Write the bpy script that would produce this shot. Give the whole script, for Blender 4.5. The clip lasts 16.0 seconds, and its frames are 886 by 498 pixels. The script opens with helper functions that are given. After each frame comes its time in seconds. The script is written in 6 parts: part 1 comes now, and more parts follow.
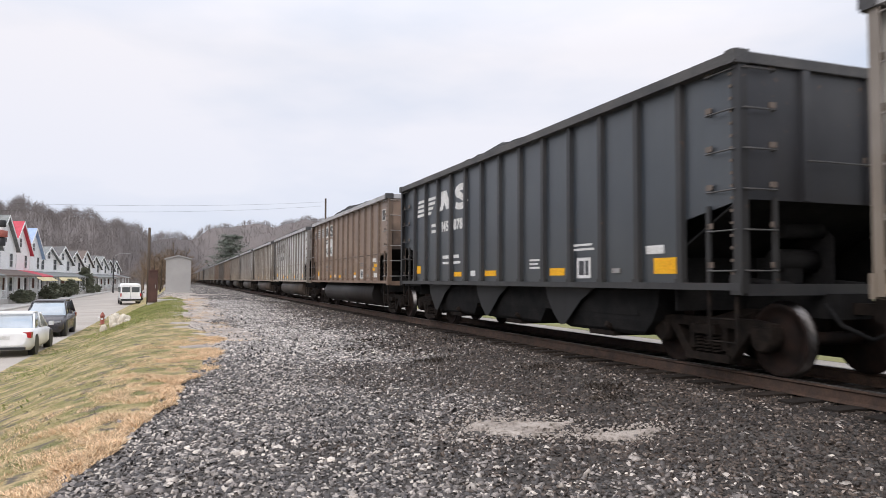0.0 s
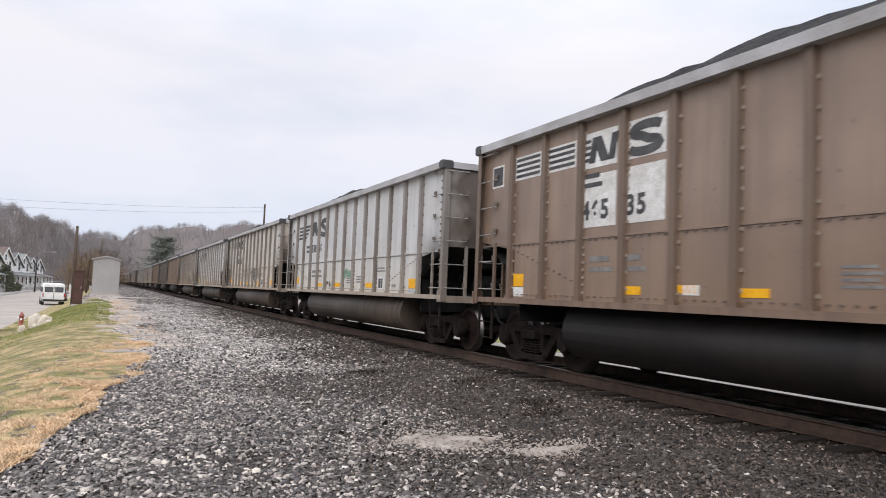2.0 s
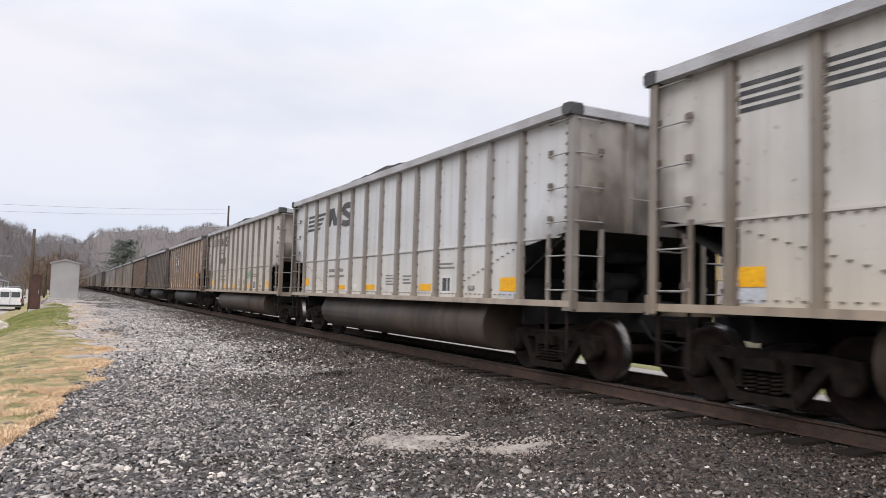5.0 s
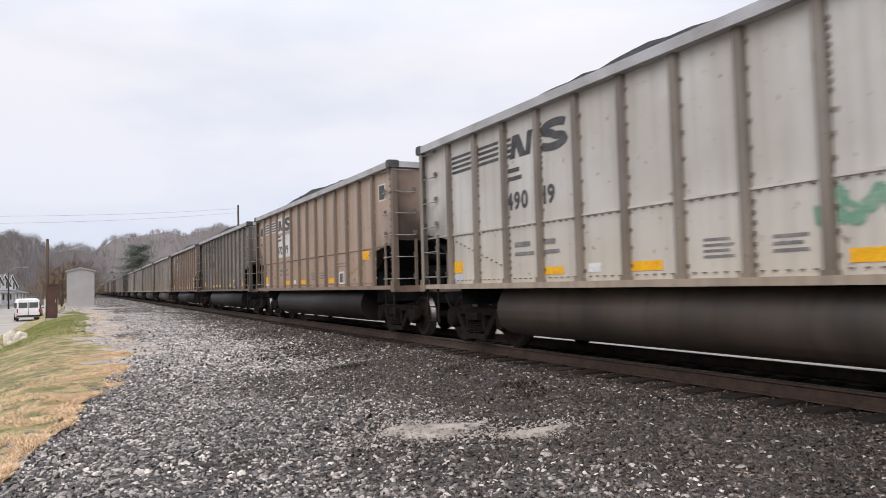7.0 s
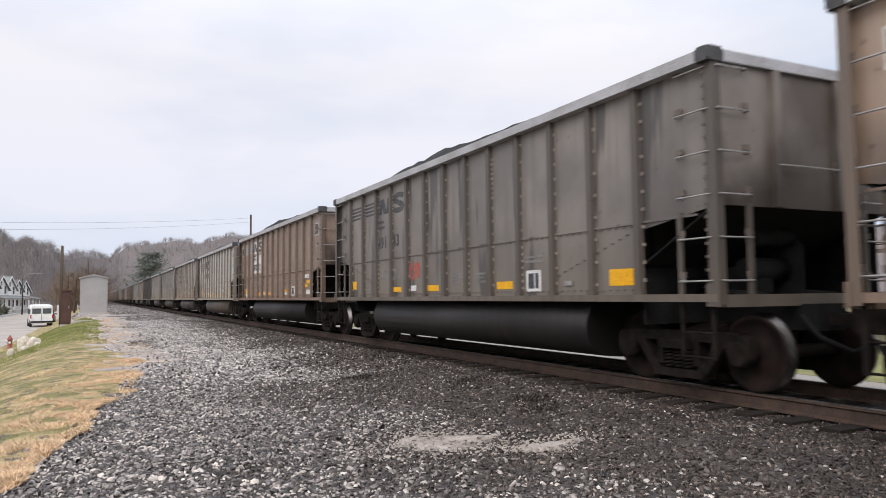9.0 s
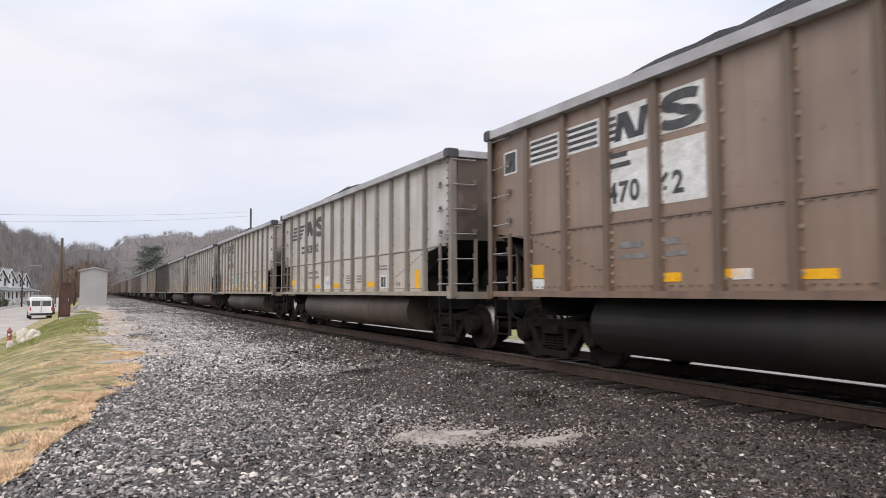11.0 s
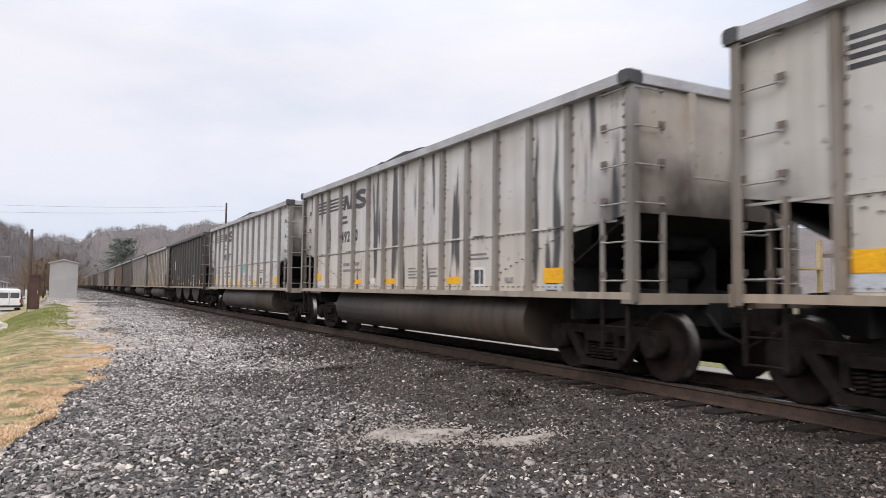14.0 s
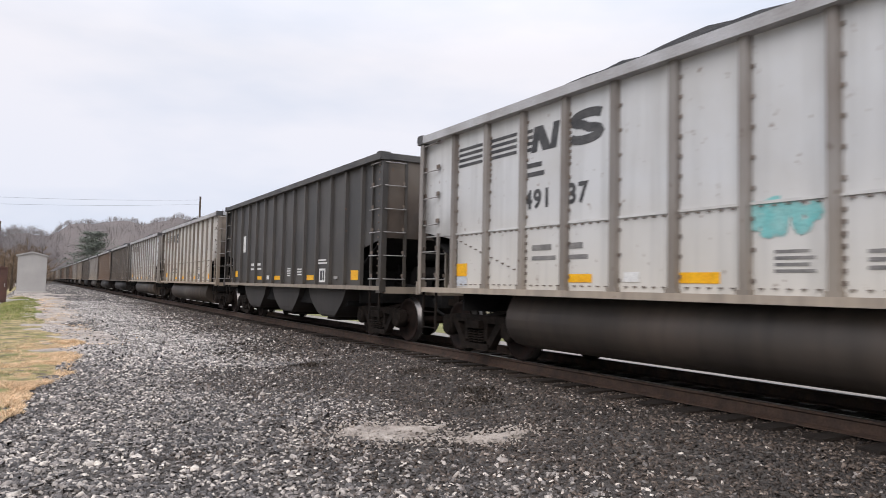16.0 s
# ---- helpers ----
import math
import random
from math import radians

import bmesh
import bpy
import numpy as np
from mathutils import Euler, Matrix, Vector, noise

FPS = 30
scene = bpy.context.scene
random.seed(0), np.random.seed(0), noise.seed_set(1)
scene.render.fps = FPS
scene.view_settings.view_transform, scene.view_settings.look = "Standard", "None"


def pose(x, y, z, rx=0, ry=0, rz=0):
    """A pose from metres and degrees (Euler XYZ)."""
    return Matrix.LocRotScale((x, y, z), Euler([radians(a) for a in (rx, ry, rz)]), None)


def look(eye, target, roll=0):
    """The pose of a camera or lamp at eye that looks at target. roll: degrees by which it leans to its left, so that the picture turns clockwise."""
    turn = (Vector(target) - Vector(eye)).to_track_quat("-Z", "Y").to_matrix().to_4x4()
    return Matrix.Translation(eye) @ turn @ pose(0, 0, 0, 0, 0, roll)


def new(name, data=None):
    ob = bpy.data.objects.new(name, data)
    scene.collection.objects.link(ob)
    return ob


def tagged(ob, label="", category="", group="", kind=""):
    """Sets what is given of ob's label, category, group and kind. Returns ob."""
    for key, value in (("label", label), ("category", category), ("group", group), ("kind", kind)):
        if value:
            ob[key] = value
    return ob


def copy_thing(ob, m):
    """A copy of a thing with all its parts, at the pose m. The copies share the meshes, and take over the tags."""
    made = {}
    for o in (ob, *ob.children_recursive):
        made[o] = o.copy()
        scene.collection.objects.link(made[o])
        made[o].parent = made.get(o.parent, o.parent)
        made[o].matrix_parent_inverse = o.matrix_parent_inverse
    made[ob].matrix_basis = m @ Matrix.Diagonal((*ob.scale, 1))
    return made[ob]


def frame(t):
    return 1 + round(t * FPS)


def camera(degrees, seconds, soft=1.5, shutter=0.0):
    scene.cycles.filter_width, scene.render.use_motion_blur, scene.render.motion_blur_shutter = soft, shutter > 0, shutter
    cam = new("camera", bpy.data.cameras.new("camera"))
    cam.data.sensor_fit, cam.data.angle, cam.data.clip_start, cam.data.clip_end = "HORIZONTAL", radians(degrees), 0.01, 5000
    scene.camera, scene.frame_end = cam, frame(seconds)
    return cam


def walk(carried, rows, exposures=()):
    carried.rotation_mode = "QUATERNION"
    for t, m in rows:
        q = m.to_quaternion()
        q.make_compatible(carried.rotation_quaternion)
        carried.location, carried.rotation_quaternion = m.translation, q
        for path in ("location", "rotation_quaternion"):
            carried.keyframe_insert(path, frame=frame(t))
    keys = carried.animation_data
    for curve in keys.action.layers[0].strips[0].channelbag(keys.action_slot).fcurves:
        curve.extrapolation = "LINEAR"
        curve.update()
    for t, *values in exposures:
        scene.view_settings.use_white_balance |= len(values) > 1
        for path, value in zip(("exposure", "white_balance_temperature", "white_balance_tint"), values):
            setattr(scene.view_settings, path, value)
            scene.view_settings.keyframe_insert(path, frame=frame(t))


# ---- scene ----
cam = camera(63.63, 16.0, soft=0.8, shutter=0.16)
PATH = [
    (0, pose(-0.029, 0.019, 1.529, 92.485, -0.174, -20.182)),
    (0.5, pose(-0.017, 0.019, 1.537, 92.844, -0.623, -19.797)),
    (1, pose(-0.012, 0.008, 1.534, 93.227, -1.3, -20.12)),
    (1.5, pose(-0.014, 0.008, 1.527, 93.291, -1.8, -21.685)),
    (2, pose(-0.011, 0, 1.529, 93.589, -2.233, -25.119)),
    (2.5, pose(0.029, 0.008, 1.525, 94.105, -2.564, -28.494)),
    (3, pose(0.027, -0.022, 1.539, 94.345, -2.629, -29.808)),
    (3.5, pose(0.022, -0.002, 1.529, 94.513, -2.725, -29.947)),
    (4, pose(0.005, -0.034, 1.541, 94.319, -2.555, -29.28)),
    (4.5, pose(-0.02, -0.044, 1.534, 94.058, -2.334, -28.362)),
    (7, pose(0.042, -0.004, 1.527, 92.728, 1.509, -26.662)),
    (7.5, pose(0.037, 0.003, 1.525, 92.915, 1.354, -26.633)),
    (8, pose(0.015, 0.006, 1.524, 93.205, 1.044, -26.549)),
    (8.5, pose(-0.005, -0.004, 1.524, 93.537, 0.805, -26.268)),
    (9, pose(-0.006, -0.002, 1.523, 93.712, 0.662, -25.843)),
    (9.5, pose(-0.011, -0.006, 1.519, 93.688, 0.568, -25.457)),
    (12, pose(-0.007, 0.008, 1.52, 93.179, -0.135, -26.534)),
    (12.5, pose(-0.012, 0.014, 1.519, 93.198, -0.35, -26.915)),
    (13, pose(-0.01, 0.013, 1.517, 93.215, -0.511, -27.311)),
    (13.5, pose(0, 0.002, 1.519, 93.234, -0.566, -27.628)),
    (14, pose(0.001, 0.002, 1.52, 93.204, -0.644, -27.797)),
    (14.5, pose(-0.004, 0.001, 1.519, 93.149, -0.762, -27.747)),
    (15, pose(-0.013, 0.003, 1.519, 92.973, -0.855, -27.576)),
    (15.5, pose(-0.008, 0.006, 1.519, 92.871, -1.021, -27.889)),
    (16, pose(-0.001, -0.002, 1.523, 93.001, -1.222, -29.764)),
]

walk(cam, PATH, [(0, 0.06, 6500, 15), (16, 0.06, 6500, 15)])

# ---- world and sun: a bright overcast sky ----
world = bpy.data.worlds.new("overcast")
scene.world = world
world.use_nodes = True
wn, wl = world.node_tree.nodes, world.node_tree.links
bg = wn["Background"]
sky = wn.new("ShaderNodeTexSky")
sky.sky_type = "NISHITA"
sky.sun_disc = False
sky.sun_elevation, sky.sun_rotation = radians(35), radians(232)
coord = wn.new("ShaderNodeTexCoord")
stretch = wn.new("ShaderNodeMapping")
stretch.inputs["Scale"].default_value = (1.0, 1.0, 3.2)
cloud = wn.new("ShaderNodeTexNoise")
cloud.inputs["Scale"].default_value = 1.7
cloud.inputs["Detail"].default_value = 5
cloud.inputs["Roughness"].default_value = 0.5
ramp = wn.new("ShaderNodeValToRGB")
ramp.color_ramp.elements[0].position, ramp.color_ramp.elements[0].color = 0.36, (0.63, 0.705, 0.80, 1)
ramp.color_ramp.elements[1].position, ramp.color_ramp.elements[1].color = 0.62, (0.855, 0.862, 0.885, 1)
dim = wn.new("ShaderNodeMixRGB")
dim.blend_type = "MULTIPLY"
dim.inputs[0].default_value = 1
dim.inputs[2].default_value = (0.1, 0.1, 0.1, 1)
veil = wn.new("ShaderNodeMixRGB")
veil.inputs[0].default_value = 0.93
wl.new(coord.outputs["Generated"], stretch.inputs[0])
wl.new(stretch.outputs[0], cloud.inputs["Vector"])
wl.new(cloud.outputs["Fac"], ramp.inputs[0])
wl.new(sky.outputs[0], dim.inputs[1])
wl.new(dim.outputs[0], veil.inputs[1])
wl.new(ramp.outputs[0], veil.inputs[2])
tint = wn.new("ShaderNodeMixRGB")
tint.blend_type = "MULTIPLY"
tint.inputs[2].default_value = (0.85, 0.90, 0.97, 1)
wl.new(veil.outputs[0], tint.inputs[1])
wl.new(tint.outputs[0], bg.inputs[0])
# an overcast sky is brighter overhead than at the horizon
split = wn.new("ShaderNodeSeparateXYZ")
rise = wn.new("ShaderNodeMapRange")
rise.inputs[1].default_value, rise.inputs[2].default_value = 0.30, 1.0
rise.inputs[3].default_value, rise.inputs[4].default_value = 1.06, 2.3
wl.new(coord.outputs["Generated"], split.inputs[0])
low_sky = wn.new("ShaderNodeMapRange")
low_sky.inputs[1].default_value, low_sky.inputs[2].default_value = 0.02, 0.30
low_sky.inputs[3].default_value, low_sky.inputs[4].default_value = 1.0, 0.0
wl.new(split.outputs["Z"], low_sky.inputs[0])
wl.new(low_sky.outputs[0], tint.inputs[0])
wl.new(split.outputs["Z"], rise.inputs[0])
wl.new(rise.outputs[0], bg.inputs[1])

sun_data = bpy.data.lights.new("sun", "SUN")
sun_data.energy, sun_data.angle, sun_data.color = 1.3, radians(40), (1, 0.965, 0.92)
sun = new("sun", sun_data)
sun.matrix_world = look((-31, -31, 31), (0, 0, 0))


# ---- materials ----
def node_material(name):
    m = bpy.data.materials.new(name)
    m.use_nodes = True
    return m, m.node_tree.nodes, m.node_tree.links, m.node_tree.nodes["Principled BSDF"]


def surface(name, c1, c2, scale=4.0, rough=0.8, metal=0.0, fine=40.0, bump=0.3, bump_size=0.01, island=0.0,
            per_object=0.0, stretch=(1, 1, 1), spread=(0.35, 0.65), spec=0.3):
    """Two colours mixed by noise at two scales, with fine relief."""
    m, n, l, p = node_material(name)
    tc = n.new("ShaderNodeTexCoord")
    mp = n.new("ShaderNodeMapping")
    mp.inputs["Scale"].default_value = stretch
    l.new(tc.outputs["Object"], mp.inputs[0])
    big, small = n.new("ShaderNodeTexNoise"), n.new("ShaderNodeTexNoise")
    big.inputs["Scale"].default_value, big.inputs["Detail"].default_value = scale, 6
    small.inputs["Scale"].default_value, small.inputs["Detail"].default_value = fine, 3
    for t in (big, small):
        l.new(mp.outputs[0], t.inputs["Vector"])
    r = n.new("ShaderNodeMapRange")
    r.inputs[1].default_value, r.inputs[2].default_value = spread
    l.new(big.outputs["Fac"], r.inputs[0])
    mix = n.new("ShaderNodeMixRGB")
    mix.inputs[1].default_value, mix.inputs[2].default_value = (*c1, 1), (*c2, 1)
    l.new(r.outputs[0], mix.inputs[0])
    grain = n.new("ShaderNodeHueSaturation")
    vr = n.new("ShaderNodeMapRange")
    vr.inputs[1].default_value, vr.inputs[2].default_value = 0.3, 0.7
    vr.inputs[3].default_value, vr.inputs[4].default_value = 0.82, 1.18
    l.new(small.outputs["Fac"], vr.inputs[0])
    l.new(mix.outputs[0], grain.inputs["Color"])
    value = vr.outputs[0]
    if island or per_object:
        src = n.new("ShaderNodeNewGeometry").outputs["Random Per Island"] if island else n.new("ShaderNodeObjectInfo").outputs["Random"]
        amount = island or per_object
        ir = n.new("ShaderNodeMapRange")
        ir.inputs[3].default_value, ir.inputs[4].default_value = 1 - amount, 1 + amount
        l.new(src, ir.inputs[0])
        mul = n.new("ShaderNodeMath")
        mul.operation = "MULTIPLY"
        l.new(ir.outputs[0], mul.inputs[0])
        l.new(value, mul.inputs[1])
        value = mul.outputs[0]
    l.new(value, grain.inputs["Value"])
    l.new(grain.outputs[0], p.inputs["Base Color"])
    p.inputs["Roughness"].default_value, p.inputs["Metallic"].default_value = rough, metal
    p.inputs["Specular IOR Level"].default_value = spec
    if bump:
        b = n.new("ShaderNodeBump")
        b.inputs["Strength"].default_value, b.inputs["Distance"].default_value = bump, bump_size
        l.new(small.outputs["Fac"], b.inputs["Height"])
        l.new(b.outputs[0], p.inputs["Normal"])
    return m


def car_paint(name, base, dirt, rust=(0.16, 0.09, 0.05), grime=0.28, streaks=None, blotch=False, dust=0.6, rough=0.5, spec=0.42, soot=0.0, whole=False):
    """Weathered wagon paint: broad stains, vertical runs of dirt and small rust spots."""
    m, n, l, p = node_material(name)
    tc = n.new("ShaderNodeTexCoord")
    info = n.new("ShaderNodeObjectInfo")
    add = n.new("ShaderNodeVectorMath")
    add.operation = "ADD"
    off = n.new("ShaderNodeCombineXYZ")
    shift = n.new("ShaderNodeMath")
    shift.operation = "MULTIPLY"
    shift.inputs[1].default_value = 37.0
    l.new(info.outputs["Random"], shift.inputs[0])
    l.new(shift.outputs[0], off.inputs[0])
    l.new(tc.outputs["Object"], add.inputs[0])
    l.new(off.outputs[0], add.inputs[1])

    def noise_at(scale, detail, stretch, lo, hi):
        mp = n.new("ShaderNodeMapping")
        mp.inputs["Scale"].default_value = stretch
        l.new(add.outputs[0], mp.inputs[0])
        t = n.new("ShaderNodeTexNoise")
        t.inputs["Scale"].default_value, t.inputs["Detail"].default_value = scale, detail
        l.new(mp.outputs[0], t.inputs["Vector"])
        r = n.new("ShaderNodeMapRange")
        r.inputs[1].default_value, r.inputs[2].default_value = lo, hi
        l.new(t.outputs["Fac"], r.inputs[0])
        return r.outputs[0], t

    def over(under, colour, fac, amount):
        f = n.new("ShaderNodeMath")
        f.operation = "MULTIPLY"
        f.inputs[1].default_value = amount
        l.new(fac, f.inputs[0])
        mx = n.new("ShaderNodeMixRGB")
        mx.inputs[2].default_value = (*colour, 1)
        l.new(f.outputs[0], mx.inputs[0])
        if isinstance(under, tuple):
            mx.inputs[1].default_value = (*under, 1)
        else:
            l.new(under, mx.inputs[1])
        return mx.outputs[0]

    stain, _ = noise_at(0.7, 6, (1, 1, 1.1), 0.40, 0.62)
    runs, _ = noise_at(2.2, 5, (1, 2.4, 0.13), 0.46, 0.70)
    spots, fine = noise_at(9, 6, (1, 1, 1), 0.66, 0.74)
    c = over(base, dirt, stain, 0.8)
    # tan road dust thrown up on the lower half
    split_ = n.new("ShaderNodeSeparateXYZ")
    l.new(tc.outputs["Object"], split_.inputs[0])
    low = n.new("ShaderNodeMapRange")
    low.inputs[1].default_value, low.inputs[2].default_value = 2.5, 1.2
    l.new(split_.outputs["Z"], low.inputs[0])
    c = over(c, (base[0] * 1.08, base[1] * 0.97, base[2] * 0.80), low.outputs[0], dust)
    c = over(c, tuple(v * 0.55 for v in dirt), runs, grime)
    c = over(c, rust, spots, 0.7)
    if soot:  # coal soot caked round the open ends, with a ragged edge
        ragged, _ = noise_at(1.3, 5, (1, 1, 0.7), 0.3, 0.7)
        height = n.new("ShaderNodeMath")
        height.operation = "MULTIPLY_ADD"
        height.inputs[1].default_value = 0.9
        l.new(ragged, height.inputs[0])
        l.new(split_.outputs["Z"], height.inputs[2])
        cake = n.new("ShaderNodeMapRange")
        cake.inputs[1].default_value, cake.inputs[2].default_value = (3.35, 2.65) if whole else (3.2, 2.3)
        l.new(height.outputs[0], cake.inputs[0])
        fac = cake.outputs[0]
        if not whole:
            away = n.new("ShaderNodeMath")
            away.operation = "ABSOLUTE"
            l.new(split_.outputs["Y"], away.inputs[0])
            near_end = n.new("ShaderNodeMapRange")
            near_end.inputs[1].default_value, near_end.inputs[2].default_value = 5.2, 6.5
            l.new(away.outputs[0], near_end.inputs[0])
            both = n.new("ShaderNodeMath")
            both.operation = "MULTIPLY"
            l.new(fac, both.inputs[0])
            l.new(near_end.outputs[0], both.inputs[1])
            fac = both.outputs[0]
        c = over(c, (0.024, 0.021, 0.020), fac, soot)
    if streaks:
        tar, _ = noise_at(1.1, 4, (1, 2.3, 0.22), 0.56, 0.60) if not blotch else noise_at(0.8, 3, (1, 1, 0.8), 0.42, 0.66)
        c = over(c, streaks, tar, 0.9)
    l.new(c, p.inputs["Base Color"])
    p.inputs["Roughness"].default_value = rough
    p.inputs["Specular IOR Level"].default_value = spec
    b = n.new("ShaderNodeBump")
    b.inputs["Strength"].default_value, b.inputs["Distance"].default_value = 0.12, 0.01
    l.new(fine.outputs["Fac"], b.inputs["Height"])
    l.new(b.outputs[0], p.inputs["Normal"])
    return m


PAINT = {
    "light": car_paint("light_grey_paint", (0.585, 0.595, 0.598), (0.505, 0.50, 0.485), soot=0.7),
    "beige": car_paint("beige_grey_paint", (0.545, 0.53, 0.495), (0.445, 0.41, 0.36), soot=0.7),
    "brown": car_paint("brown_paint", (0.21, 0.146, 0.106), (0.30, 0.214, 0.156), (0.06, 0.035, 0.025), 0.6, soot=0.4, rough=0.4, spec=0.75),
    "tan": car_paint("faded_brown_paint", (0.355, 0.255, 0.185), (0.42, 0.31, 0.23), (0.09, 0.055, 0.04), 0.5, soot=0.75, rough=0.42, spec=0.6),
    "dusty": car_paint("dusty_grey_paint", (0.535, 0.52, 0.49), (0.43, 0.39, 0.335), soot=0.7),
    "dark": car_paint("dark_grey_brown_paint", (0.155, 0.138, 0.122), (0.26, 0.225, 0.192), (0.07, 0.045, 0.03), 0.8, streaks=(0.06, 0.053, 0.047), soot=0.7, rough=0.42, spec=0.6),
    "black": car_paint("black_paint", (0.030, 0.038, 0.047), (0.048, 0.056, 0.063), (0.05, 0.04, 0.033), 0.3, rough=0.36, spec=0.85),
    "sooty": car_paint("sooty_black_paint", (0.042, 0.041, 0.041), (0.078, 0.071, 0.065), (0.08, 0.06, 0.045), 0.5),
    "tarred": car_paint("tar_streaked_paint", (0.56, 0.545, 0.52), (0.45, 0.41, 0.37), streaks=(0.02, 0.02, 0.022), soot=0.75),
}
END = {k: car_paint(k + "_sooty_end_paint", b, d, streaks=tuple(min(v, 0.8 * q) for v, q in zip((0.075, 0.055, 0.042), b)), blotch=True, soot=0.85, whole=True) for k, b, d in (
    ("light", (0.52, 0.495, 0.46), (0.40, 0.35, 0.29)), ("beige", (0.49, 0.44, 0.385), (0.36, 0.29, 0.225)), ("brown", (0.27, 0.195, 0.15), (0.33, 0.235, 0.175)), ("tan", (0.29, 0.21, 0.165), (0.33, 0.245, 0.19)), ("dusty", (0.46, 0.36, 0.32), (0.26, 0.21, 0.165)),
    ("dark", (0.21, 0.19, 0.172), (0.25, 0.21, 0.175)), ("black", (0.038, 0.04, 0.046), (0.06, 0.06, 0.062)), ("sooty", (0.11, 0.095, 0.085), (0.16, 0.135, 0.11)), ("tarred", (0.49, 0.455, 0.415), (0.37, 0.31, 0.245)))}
SILL = {k: car_paint(k + "_sill_paint", b, tuple(v * 0.7 for v in b), (0.09, 0.06, 0.045), 0.5) for k, b in (
    ("light", (0.38, 0.34, 0.30)), ("beige", (0.36, 0.31, 0.26)), ("brown", (0.20, 0.145, 0.115)), ("tan", (0.24, 0.18, 0.145)), ("dusty", (0.34, 0.31, 0.27)), ("dark", (0.14, 0.122, 0.105)), ("black", (0.038, 0.04, 0.045)), ("sooty", (0.27, 0.24, 0.21)), ("tarred", (0.36, 0.32, 0.28)))}
# underbelly tones lowered to hold the shade under the wagon
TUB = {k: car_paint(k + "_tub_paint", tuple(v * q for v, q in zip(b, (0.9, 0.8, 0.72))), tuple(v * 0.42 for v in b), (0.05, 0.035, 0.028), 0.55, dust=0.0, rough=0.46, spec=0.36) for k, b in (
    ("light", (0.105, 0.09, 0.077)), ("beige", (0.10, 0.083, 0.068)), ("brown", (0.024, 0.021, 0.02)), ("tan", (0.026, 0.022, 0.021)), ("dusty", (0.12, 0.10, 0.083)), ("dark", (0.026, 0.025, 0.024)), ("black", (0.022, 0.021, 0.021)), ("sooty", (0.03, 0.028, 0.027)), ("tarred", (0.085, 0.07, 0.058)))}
DULL = {k: car_paint(k + "_stake_paint", tuple(v * 0.6 for v in b), tuple(v * 0.58 for v in d), (0.10, 0.06, 0.04), 0.6) for k, b, d in (
    ("light", (0.46, 0.43, 0.40), (0.34, 0.29, 0.25)), ("beige", (0.40, 0.35, 0.30), (0.28, 0.23, 0.18)), ("brown", (0.25, 0.18, 0.14), (0.30, 0.22, 0.16)), ("tan", (0.30, 0.23, 0.18), (0.34, 0.26, 0.2)), ("dusty", (0.42, 0.38, 0.34), (0.30, 0.25, 0.2)),
    ("dark", (0.16, 0.14, 0.125), (0.19, 0.16, 0.13)), ("black", (0.046, 0.048, 0.052), (0.08, 0.076, 0.074)), ("sooty", (0.085, 0.08, 0.075), (0.13, 0.115, 0.10)), ("tarred", (0.44, 0.42, 0.39), (0.32, 0.28, 0.24)))}
# near-black holds soot plus the shade inside the open wagon ends
M_SOOTSHADE = surface("sooty_shaded_steel", (0.011, 0.011, 0.0115), (0.020, 0.019, 0.0185), 3, 0.9, spec=0.15)
M_TUB = car_paint("chute_paint", (0.020, 0.020, 0.021), (0.013, 0.013, 0.013), (0.025, 0.02, 0.017), 0.5, dust=0.0, rough=0.6)
M_TRUCK = surface("greasy_cast_steel", (0.009, 0.0075, 0.0065), (0.024, 0.018, 0.0145), 6, 0.8, bump=0.5, spec=0.1)
M_CHUTE = car_paint("dusty_chute_paint", (0.034, 0.031, 0.029), (0.048, 0.042, 0.037), (0.03, 0.022, 0.018), 0.5, dust=0.0, rough=0.7)
M_RUSTBOLT = surface("rusty_bolt", (0.13, 0.105, 0.088), (0.19, 0.155, 0.13), 8, 0.8, bump=0)
M_TREAD = surface("polished_wheel_steel", (0.17, 0.16, 0.155), (0.10, 0.095, 0.09), 20, 0.34, 1.0, bump=0.05)
M_WHEEL = surface("rusty_wheel_face", (0.026, 0.0155, 0.012), (0.012, 0.009, 0.008), 5, 0.75, spec=0.15)
M_GALV = surface("bare_steel_rung", (0.42, 0.41, 0.40), (0.28, 0.26, 0.24), 12, 0.5, 0.4)
M_RIM = surface("grey_chord_steel", (0.44, 0.44, 0.45), (0.31, 0.30, 0.295), 1.6, 0.6)
M_RIMDARK = surface("dark_chord_steel", (0.06, 0.06, 0.062), (0.1, 0.095, 0.09), 1.6, 0.6)
M_COAL = surface("coal", (0.012, 0.012, 0.013), (0.03, 0.029, 0.028), 3, 0.8, fine=14, bump=1.0, bump_size=0.08)
M_YELLOW = surface("yellow_reflector", (0.83, 0.44, 0.012), (0.78, 0.37, 0.01), 6, 0.45, bump=0)
M_WHITE = surface("white_lettering", (0.72, 0.72, 0.70), (0.58, 0.57, 0.54), 5, 0.6, bump=0)
M_INK = surface("dark_lettering", (0.045, 0.046, 0.05), (0.09, 0.09, 0.09), 5, 0.6, bump=0)
M_FAINT = surface("worn_lettering", (0.16, 0.155, 0.15), (0.24, 0.23, 0.215), 5, 0.6, bump=0)
M_PALE = surface("pale_repaint", (0.50, 0.53, 0.56), (0.44, 0.46, 0.48), 5, 0.6, bump=0)
